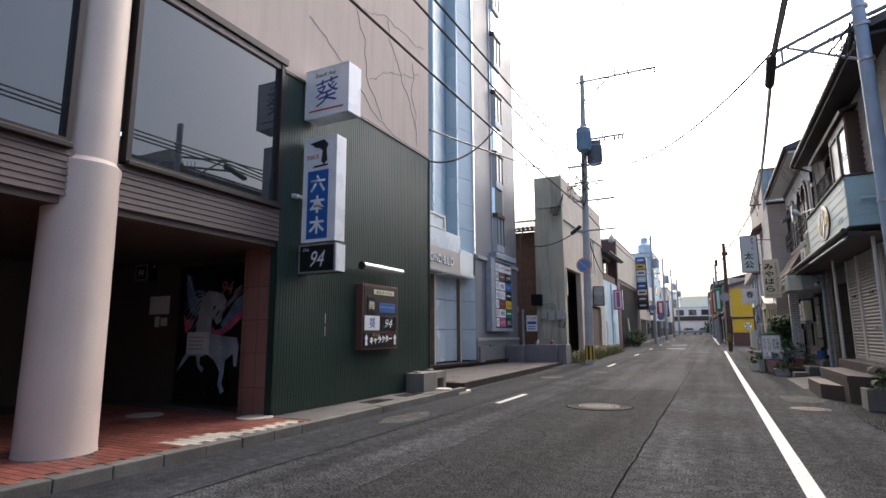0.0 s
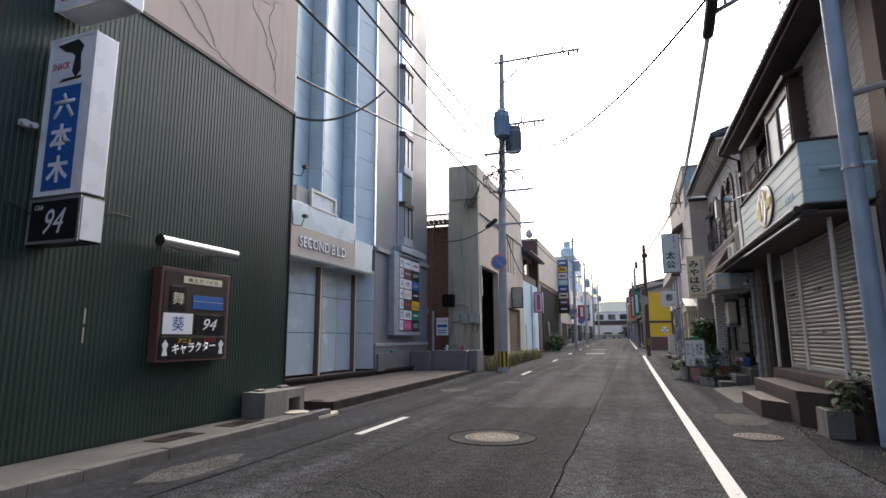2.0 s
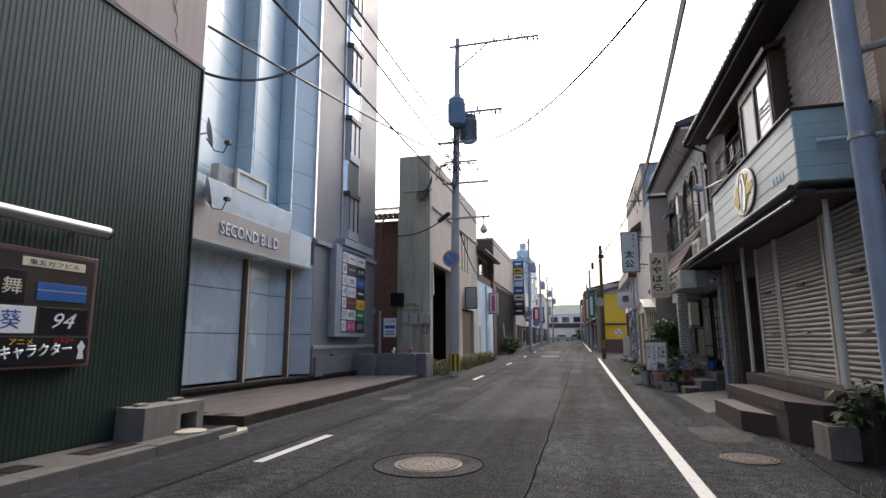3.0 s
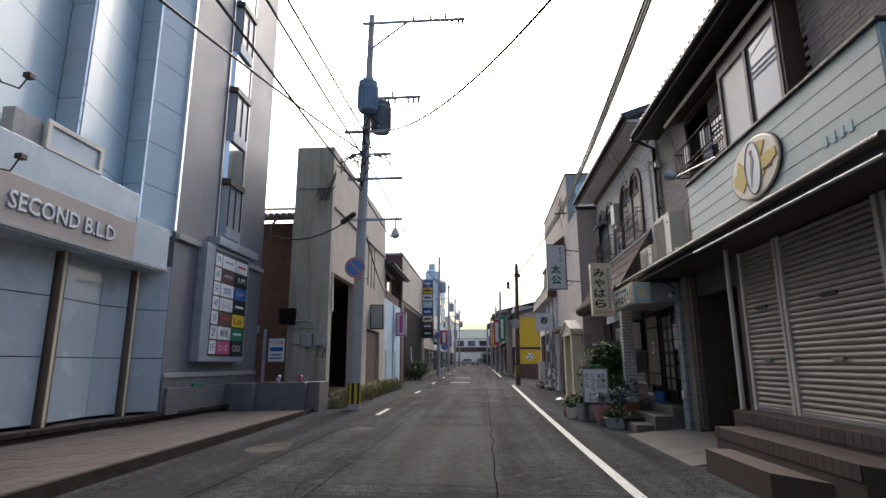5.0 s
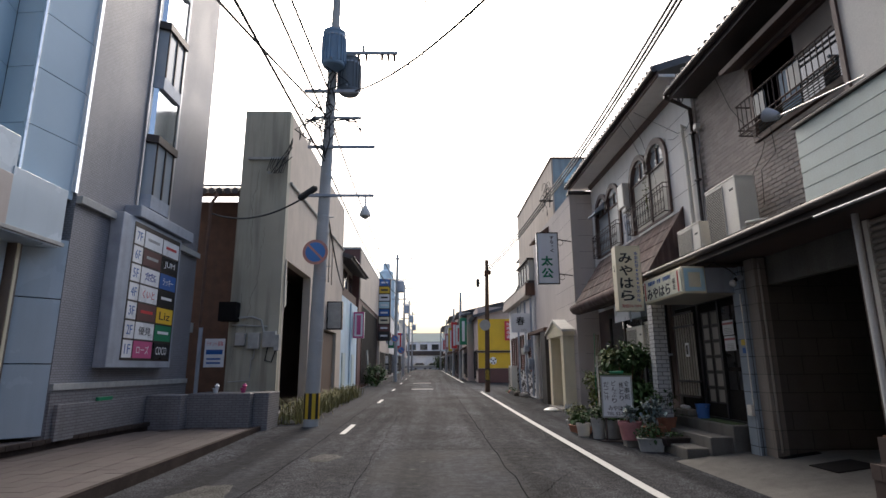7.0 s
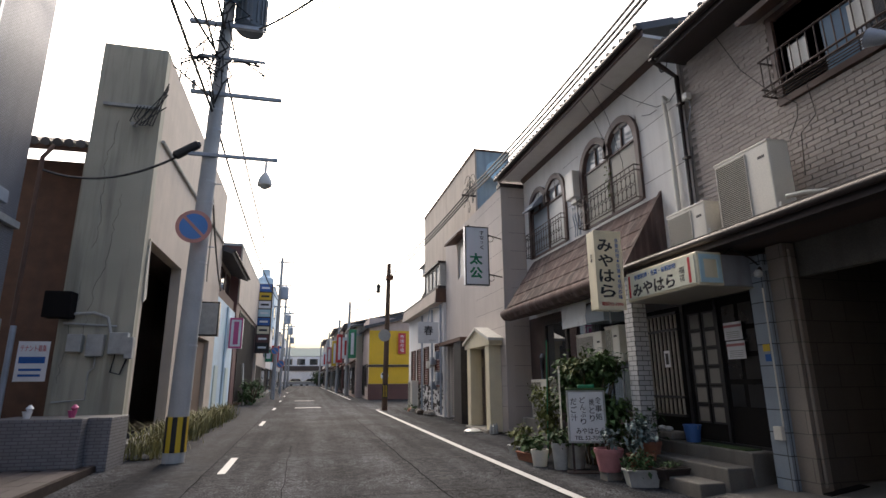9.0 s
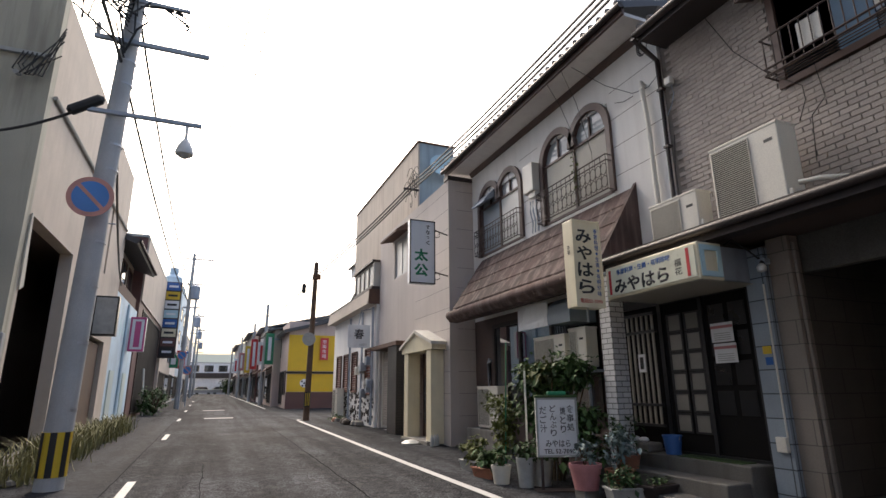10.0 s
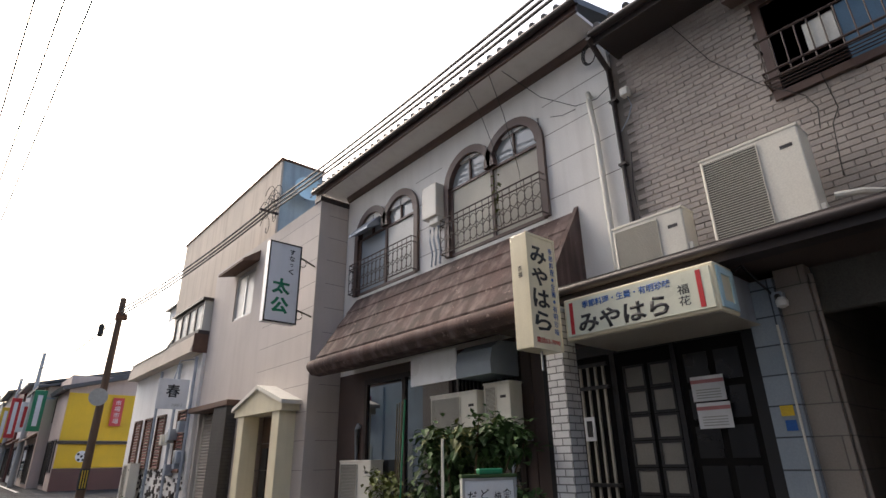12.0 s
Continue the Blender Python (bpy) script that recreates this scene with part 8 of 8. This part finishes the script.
for y, x, z0, z1, c in ((61.5, 0.35, 3.2, 5.6, "greenink"), (68.5, 0.3, 3.4, 5.4, "signwhite"), (75.5, 0.1, 3.2, 6.2, "red"), (83.5, 0.0, 3.0, 6.0, "plate_yellow"), (94, -0.2, 3.5, 5.8, "pinkpot"), (107, -0.4, 3.4, 5.6, "signwhite")):
    gg = ground_z(y)
    th = thing("shop_sign", (x, y, gg + z0), "upright coloured shop sign on a bracket", "sign", "street signs")
    part("case", box(x, y, gg + z0, x + 0.65, y + 0.2, gg + z1, None, 0.02), c, th)
    part("text_bar", box(x + 0.2, y - 0.01, gg + z0 + 0.3, x + 0.45, y, gg + z1 - 0.3), "signwhite" if c != "signwhite" else "red", th)
    part("bracket", box(x + 0.65, y + 0.06, gg + z1 - 0.5, x + 1.1, y + 0.12, gg + z1 - 0.4), "galv", th)
# left row
g = ground_z(44)
th = thing("blue_house", (-7.5, 44.3, g), "pale blue painted house with a brown upper floor", "building")
part("wall", box(-11, 41.25, 0.1, -7.1, 47.8, g + 5.3), "bluewall", th)
part("upper_wall", box(-11, 41.25, g + 5.3, -7.5, 47.8, g + 7.6), "stucco_pink", th)
part("balcony_rail", box(-7.3, 41.4, g + 5.3, -7.2, 47.7, g + 5.9), "brownwood", th)
for y in (42.0, 44.0, 46.0):
    w = part("window", wall("x", -7.49, -7.44, y, y + 1.4, g + 6.0, g + 7.2, [(y + 0.07, y + 1.33, g + 6.07, g + 7.13)]), "brownwood", th)
    part("pane", box(-7.48, y + 0.05, g + 6.05, -7.47, y + 1.35, g + 7.15), "window", w)
part("roof", prism([(-6.5, g + 7.4), (-11, g + 9.0), (-11, g + 8.8), (-6.6, g + 7.2)], "y", 41.0, 48.2), "rooftile", th)
part("gutter", tube([(-6.5, 41.0, g + 7.35), (-6.5, 48.2, g + 7.35)], 0.06, 8), "gutter", th)
part("door", box(-7.12, 45.6, g, -7.06, 46.6, g + 2.2), "palepanel", th)
part("door", box(-7.12, 42.0, g, -7.06, 43.0, g + 2.2), "palepanel", th)
part("downpipe", tube([(-7.05, 44.6, g), (-7.05, 44.6, g + 5.2)], 0.05, 8), "bluewall", th)
for k in range(3):
    rng = random.Random(k)
    part("faded_mark", prism([(43.2 + k * 0.8, g + 3.6), (43.7 + k * 0.8, g + 3.9), (43.5 + k * 0.8, g + 4.6), (43.1 + k * 0.8, g + 4.3)], "x", -7.1, -7.096), "lightblue", th)
th = thing("shop_sign", (-6.75, 45.9, g + 3), "pink and white box sign on the blue house", "sign", "street signs")
part("case", box(-7.06, 45.8, g + 3.2, -6.4, 46.1, g + 4.8, None, 0.03), "signwhite", th)
part("rim", wall("y", 45.78, 45.8, -7.06, -6.4, g + 3.2, g + 4.8, [(-6.98, -6.48, g + 3.3, g + 4.7)]), "plate_pink", th)
part("text_bar", box(-6.85, 45.785, g + 3.4, -6.6, 45.8, g + 4.6), "plate_pink", th)
th = simple_house("dark_building", -12, -7.1, 48.3, 61.5, 9.3, "maroon", "dark brown building with a beige street front", [("e", 50, 60.5, 0.3, 5.6, "dark")], "flat")
g = ground_z(50)
part("front_panel", box(-7.12, 48.4, g + 5.9, -7.02, 61.4, g + 9.2), "stucco_pink", th, "beige upper front")
part("leaning_board", tube([(-6.7, 52, g), (-6.95, 52.5, g + 2.6)], 0.06, 6), "acwhite", th)
th = thing("sign_tower", (-6.5, 62, 1), "tall column of stacked coloured bar signs", "sign")
g = ground_z(62)
part("case", box(-7.15, 62, g + 3.6, -6.0, 62.4, g + 9.3, None, 0.02), "bronze", th)
for k, c in enumerate(("signblue", "plate_yellow", "signwhite", "lightblue", "signblue", "signcream", "maroon", "ink")):
    z = g + 8.65 - k * 0.7
    p = part("name_plate", box(-7.05, 61.985, z, -6.1, 62, z + 0.6), c, th)
    part("text_bar", box(-6.9, 61.975, z + 0.22, -6.25, 61.985, z + 0.38), "signwhite" if c in ("signblue", "maroon", "ink", "lightblue") else "ink", p)
lrows = [(62.5, 74, -7.0, 8.6, "stucco_pink", "tan rendered bar building with windows"), (74.5, 84, -7.1, 7.0, "alc", "pale rendered shop building with windows"), (84.5, 96, -7.2, 12.5, "bluewall", "tall pale bluish street building"), (96.5, 110, -7.3, 8.0, "greypot", "grey rendered shop building with windows"), (111, 128, -7.4, 9.0, "alc_pink", "pale shop building far along the street")]
for y0, y1, x, h, m_, lab in lrows:
    # first opening: shop interior's shade painted as a near-black pane
    fs = [("e", y0 + 0.6, y0 + (y1 - y0) * 0.45, 0.3, 2.6, "dark"), ("e", y0 + (y1 - y0) * 0.55, y1 - 0.6, 0.5, 2.6, "window")]
    for z in range(int((h - 3.5) / 2.6)):
        fs += [("e", y0 + 1, y0 + 3.2, 3.8 + 2.6 * z, 5.1 + 2.6 * z, "window"), ("e", y1 - 4, y1 - 1.4, 3.8 + 2.6 * z, 5.1 + 2.6 * z, "window")]
    fs.append(("s", x - 3, x - 1.2, h - 2.2, h - 0.9, "window"))
    simple_house("shop_building", x - 7, x, y0, y1, h, m_, lab, fs, "flat")
for y, z0, z1, c in ((73, 3.2, 4.4, "greenink"), (86, 3.5, 5.5, "red"), (97, 3.4, 6.0, "signblue")):
    gg = ground_z(y)
    th = thing("shop_sign", (-6.6, y, gg + z0), "coloured shop sign on a bracket", "sign", "street signs")
    part("case", box(-7.5, y, gg + z0, -6.3, y + 0.2, gg + z1, None, 0.02), c, th)
    part("text_bar", box(-6.9, y - 0.01, gg + z0 + 0.3, -6.5, y, gg + z1 - 0.3), "signwhite", th)
solid("water_tank", lathe([(1.0, 0), (1.0, 1.6), (0.7, 1.9), (0.5, 2.0), (0.5, 2.8), (0.1, 2.9)], 16, (-8.6, 88, 13.4)), "bluewall", "pale rooftop water tank", "water tank", smooth=True)
# the end of the street
g = ground_z(136)
fs = []
for k in range(6):
    fs.append(("s", -12.5 + k * 2.6, -11.0 + k * 2.6, 4.3, 5.4, "window"))
th = simple_house("white_hall", -16, 4.5, 136, 150, 5.9, "signwhite", "long white building closing the street", fs, "flat")
part("dark_band", box(-16.1, 135.7, g + 3.0, 4.6, 135.99, g + 4.0), "gutter", th)
simple_house("far_building", 4.8, 14, 128, 142, 9.0, "alc", "pale far building with window rows", [("s", 5.5 + 2 * k, 6.8 + 2 * k, 4.5, 6, "window") for k in range(4)], "flat")
simple_house("far_building", -26, -8, 152, 170, 10.5, "alc", "pale far building with window rows", [("s", -24 + 2.4 * k, -22.4 + 2.4 * k, 6.5, 8.5, "window") for k in range(7)], "flat")
for i, (x, y) in enumerate(((-4.6, 131), (-1.5, 131.5))):
    gz = ground_z(y)
    th = thing("parked_car", (x, y, gz), "small pale parked car at the street's end", "car")
    part("body", prism([(x - 1.7, gz + 0.3), (x + 1.7, gz + 0.3), (x + 1.7, gz + 0.8), (x + 1.0, gz + 0.9), (x + 0.6, gz + 1.4), (x - 1.0, gz + 1.4), (x - 1.7, gz + 0.9)], "y", y - 0.75, y + 0.75), "acwhite", th)
    part("window", prism([(x + 0.9, gz + 0.92), (x + 0.55, gz + 1.33), (x - 0.9, gz + 1.33), (x - 1.3, gz + 0.92)], "y", y - 0.77, y + 0.77), "window", th)
    for dx in (-1.0, 1.0):
        part("wheel", tube([(x + dx, y - 0.78, gz + 0.3), (x + dx, y + 0.78, gz + 0.3)], 0.3, 12), "ink", th)
structure("guard_rail", box(-14, 129, ground_z(129) + 0.3, 6, 129.1, ground_z(129) + 0.8), "greypot", "pale guard rail across the street's end", "rail")


def bush(x, y, z, sx, sy, sz, n, ll, seed, label, mat_="leaf", trunk=0.06):
    th = thing("bush", (x, y, z), label, "bush")
    for k in range(5):
        a0 = k * 1.3 + seed
        part("limb", tube([(x, y, z), (x + sx * 0.3 * math.cos(a0), y + sy * 0.3 * math.sin(a0), z + sz), (x + sx * 0.6 * math.cos(a0), y + sy * 0.6 * math.sin(a0), z + sz * 1.6)], [trunk, trunk * 0.6, trunk * 0.25], 6), "stem", th)
    foliage("crown", leaves((x, y, z + sz * 1.1), (sx, sy, sz), n, ll, seed), mat_, th)


bush(-6.2, 52.5, ground_z(52), 0.8, 1.4, 0.8, 700, 0.2, 71, "dark clipped bush before the dark building")
bush(-0.4, 128, ground_z(128), 1.4, 1.4, 1.4, 500, 0.5, 72, "round dark tree at the street's end", "leaf", 0.15)
bush(-6.6, 57, ground_z(57), 0.5, 0.8, 0.6, 300, 0.18, 73, "potted shrub before the dark building")
# hills
bm = bmesh.new()
n = 60
lo, hi = [], []
for k in range(n + 1):
    x = -700 + 1400 * k / n
    lo.append(bm.verts.new((x, 620, -5)))
    hi.append(bm.verts.new((x, 720, 40 + 10 * noise.noise(Vector((x * 0.006, 1.5, 0))) + 5 * noise.noise(Vector((x * 0.02, 4, 0))))))
for k in range(n):
    bm.faces.new((lo[k], lo[k + 1], hi[k + 1], hi[k]))
structure("backdrop", bm, "hill", "low hazy wooded hills beyond the town", "hills")
# verge weeds by the left pole
bm = bmesh.new()
rng = random.Random(77)
for _ in range(5200):
    y = rng.uniform(28.2, 41.5)
    x = -6.35 + rng.gauss(0, 0.22)
    dens = 0.5 + 0.9 * noise.noise(Vector((y * 0.7, 2, 0)))
    if rng.random() > dens or x < -7.0:
        continue
    h = rng.uniform(0.2, 0.75)
    q = rng.uniform(0, 6.28)
    d = Vector((math.cos(q), math.sin(q), 0))
    z = ground_z(y)
    lean = h * rng.uniform(0.2, 0.7)
    p0, p1, p2 = Vector((x, y, z)), Vector((x, y, z)) + d * lean * 0.4 + Vector((0, 0, h * 0.7)), Vector((x, y, z)) + d * lean + Vector((0, 0, h * 0.9))
    s = Vector((-d.y, d.x, 0)) * 0.012
    v = [bm.verts.new(p) for p in (p0 - s, p0 + s, p1 + s, p1 - s, p2)]
    bm.faces.new((v[0], v[1], v[2], v[3]))
    bm.faces.new((v[3], v[2], v[4]))
foliage("verge_weeds", bm, "grass", None, "tall yellow-green weeds along the wall foot")
for i in range(14):
    rng = random.Random(400 + i)
    x, y = -6.7 + rng.uniform(-0.3, 0.6), 28.2 + rng.uniform(0, 1.3)
    solid("rubble_stone", lathe([(0.06, 0), (0.1, 0.04), (0.07, 0.1), (0.02, 0.12)], 6, (x, y, ground_z(y) - 0.01)), "concrete", "loose broken stone at the kerb end", "stone", "rubble")

# ---- right: the pale wall at the start, and unseen houses added to close the street behind ----
structure("wall_start_right", wall("x", 3.9, 4.2, -10, 12.75, 0, 7.7, [(10.7, 11.8, 0, 2.6)]), "palewall", "pale grey rendered wall with pipes", "wall")
structure("wall_start_corner", box(3.64, 12.76, 0, 4.0, 13.3, 7.6), "brownwood", "dark brown corner board between the houses", "wall")
th = thing("door_5", (4.0, 11.2, 0), "grey arched side door in the pale wall", "door", kind="structure")
part("leaf", box(3.98, 10.7, 0, 4.02, 11.8, 2.6), "panelback", th)
th = thing("drainpipe", (3.85, 12.5, 0), "grey upright drainpipe on the pale wall", "drainpipe")
part("pipe", tube([(3.3, 12.95, 7.9), (3.6, 12.7, 7.9), (3.85, 12.55, 7.8), (3.85, 12.5, 0.2)], 0.05, 8), "galv", th, smooth=True)
part("side_pipe", tube([(3.3, 12.9, 5.2), (3.6, 12.7, 5.2), (3.82, 12.6, 5.1)], 0.06, 8), "greypot", th, smooth=True)
structure("wall_start_back", box(4.2, -10, 0, 10, 12.75, 7.6), "alc", "body of the building", "wall")
# two houses added out of view, closing the street off from behind
simple_house("house_behind", -16, -7, -40, -9, 8, "alc", "unseen plain house added behind the start", [], "flat")
simple_house("house_behind", 4.5, 14, -40, -11, 8, "alc_pink", "unseen plain house added behind the start", [], "flat")


# ---- pieces: bricks, tiles and paving, nearest stretches as single pieces ----
def piece_mesh(name, bm, material):
    return finish(name, bm, material)


def lay(name, me, parent, m):
    ob = new(name, me)
    ob.matrix_basis = m
    ob.parent = parent
    return ob


def joined(name, cells, size, bevel, material, label, parent):
    """The rest of a course work, joined: bevelled slabs at the given places."""
    verts, faces = [], []
    for (x, y, z), (sx, sy, sz) in cells:
        o = len(verts)
        verts += [(x + dx * sx / 2, y + dy * sy / 2, z + dz * sz / 2) for dz in (-1, 1) for dx, dy in ((-1, -1), (1, -1), (1, 1), (-1, 1))]
        faces += [[o + i for i in f] for f in ((3, 2, 1, 0), (4, 5, 6, 7), (0, 1, 5, 4), (1, 2, 6, 5), (2, 3, 7, 6), (3, 0, 4, 7))]
    me = bpy.data.meshes.new(name)
    me.from_pydata(verts, [], faces)
    me.materials.append(M[material])
    ob = new(name, me)
    ob.parent = parent
    return tagged(ob, label, kind="stuff")


# brick facing of the upper floor
core = bpy.data.objects["wall_brick_core"]
BW, BH, BD = 0.235, 0.078, 0.026
me = piece_mesh("brick", box(-BD / 2, -BW / 2 + 0.006, -BH / 2 + 0.004, BD / 2, BW / 2 - 0.003, BH / 2 - 0.004, None, 0.003), "brick")
rest, count = [], 0
rng = random.Random(3)
for r in range(int((7.5 - 3.75) / BH)):
    z = 3.78 + (r + 0.5) * BH
    y = 13.3 + (BW / 2 if r % 2 else 0)
    while y < 22.95:
        yc = y + BW / 2
        hidden = (16.35 < yc < 18.45 and 4.95 < z < 7.1) or (18.5 < yc < 21.0 and 5.6 < z < 7.1) or (13.7 < yc < 18.5 and z < 4.72)
        if not hidden and yc + BW / 2 < 23.0:
            j = rng.uniform(-0.003, 0.003)
            if yc > 19.2 and z < 6.3 and count < 300:
                lay("brick", me, core, Matrix.Translation((3.71 + j, yc, z)))
                count += 1
            else:
                rest.append(((3.71 + j, yc, z), (BD, BW - 0.006, BH - 0.008)))
        y += BW
joined("brick_courses", rest, None, 0, "brick", "the remaining grey-brown facing bricks", core)

# red paving tiles
pave = bpy.data.objects["pavement_1"]
TW, TL = 0.115, 0.23
mes = {c: piece_mesh("paving_tile", box(-TL / 2 + 0.004, -TW / 2 + 0.004, -0.01, TL / 2 - 0.004, TW / 2 - 0.004, 0.008, None, 0.003), c) for c in ("redtile", "whitetile")}
rest, count = [], 0
rng = random.Random(6)
for r in range(110):
    y = -5.2 + r * TW
    if y > 7.25:
        break
    x = -6.16 - (TL / 2 if r % 2 else 0)
    while x > -11.5:
        white = 4.95 < y < 7.2 and x > -6.3 - (0.22 if 5.0 < y < 5.9 else 0)
        if math.hypot(x + 7.2, y - 4.05) > 0.5:
            p = (x, y, 0.13 + rng.uniform(-0.001, 0.001))
            if white or (y > 3.9 and x > -7.9 and count < 300):
                lay("paving_tile", mes["whitetile" if white else "redtile"], pave, Matrix.Translation(p))
                count += 1
            else:
                rest.append((p, (TL - 0.008, TW - 0.008, 0.016)))
        x -= TL
joined("tile_rest", rest, None, 0, "redtile", "the remaining red paving tiles", pave)

# forecourt tiles
for fname, z, xin in (("forecourt_lower", 0.17, lambda y: (-6.46 - (y - 14.25) * 0.0276, -9.7 + 0.028 * (y - 14))), ("forecourt_upper", 0.35, lambda y: (-10.14 + 0.0615 * (y - 13.4), -10.2))):
    fc = bpy.data.objects[fname]
    S = 0.3
    me = piece_mesh("paving_tile", box(-S / 2 + 0.005, -S + 0.005, -0.012, S / 2 - 0.005, S - 0.005, 0.008, None, 0.004), "plaza")
    rest, count = [], 0
    rng = random.Random(9)
    y = 14.6 if z < 0.3 else 14.0
    k = 0
    while y < 26.6:
        xa, xb = xin(y)
        x = xa - S / 2
        k = 0
        while x > xb:
            p = (x, y + (S if k % 2 else 0), z + rng.uniform(-0.002, 0.002))
            if not (p[1] > 26.0 and x < -8.4) and p[1] < 26.4:
                if count < 300:
                    lay("paving_tile", me, fc, Matrix.Translation(p))
                    count += 1
                else:
                    rest.append((p, (S - 0.01, 2 * S - 0.01, 0.02)))
            x -= S
            k += 1
        y += 2 * S
    edge = piece_mesh("edge_tile", box(-0.09, -0.145, -0.08, 0.0, 0.145, 0.012, None, 0.006), "riser")
    y = 14.4 if z < 0.3 else 13.6
    while y < 26.9:
        xa, _ = xin(y)
        lay("edge_tile", edge, fc, Matrix.Translation((xa + 0.1, y, z)) @ pose(0, 0, 0, 0, 0, 1.6 if z < 0.3 else -3.5))
        y += 0.3
    if rest:
        joined("tile_rest", rest, None, 0, "plaza", "the remaining forecourt tiles", fc)

# roof tiles along the restaurant's eave
roof = [o for o in bpy.data.objects if o.name.startswith("tiled_roof") and o.type == "EMPTY"][0]
ck = piece_mesh("eave_tile", tube([(0, 0, 0), (0.9, 0, 0.303)], 0.055, 8), "rooftile")
for k in range(34):
    ob = lay("eave_tile", ck, roof, Matrix.Translation((2.84, 23.1 + k * 0.25, 8.36)))
    ob.matrix_parent_inverse = Matrix.Translation(-BASE[roof])
roof2 = [o for o in bpy.data.objects if o.name.startswith("brick_house_roof")][0]
for k in range(41):
    ob = lay("eave_tile", ck, roof2, Matrix.Translation((3.02, 13.0 + k * 0.245, 7.7)))
    ob.matrix_parent_inverse = Matrix.Translation(-BASE[roof2])
# step edge tiles of the shop
for nm, x, z, y0, y1 in (("steps_shop_2", 2.52, 0.6, 14.6, 17.95), ("steps_shop_3", 3.03, 0.81, 13.4, 18.45)):
    st = bpy.data.objects[nm]
    et = piece_mesh("edge_tile", box(-0.012, -0.07, -0.16, 0.0, 0.07, 0.004, None, 0.003), "stepbrown")
    y = y0 + 0.08
    while y < y1:
        lay("edge_tile", et, st, Matrix.Translation((x - 0.001, y, z)))
        y += 0.148

# ---- the plan is brought to metres ----
for me in bpy.data.meshes:
    me.transform(Matrix.Scale(UNIT, 4))
for ob in bpy.data.objects:
    if ob.type in ("MESH", "EMPTY"):
        ob.location *= UNIT
        ob.matrix_parent_inverse.translation = ob.matrix_parent_inverse.translation * UNIT
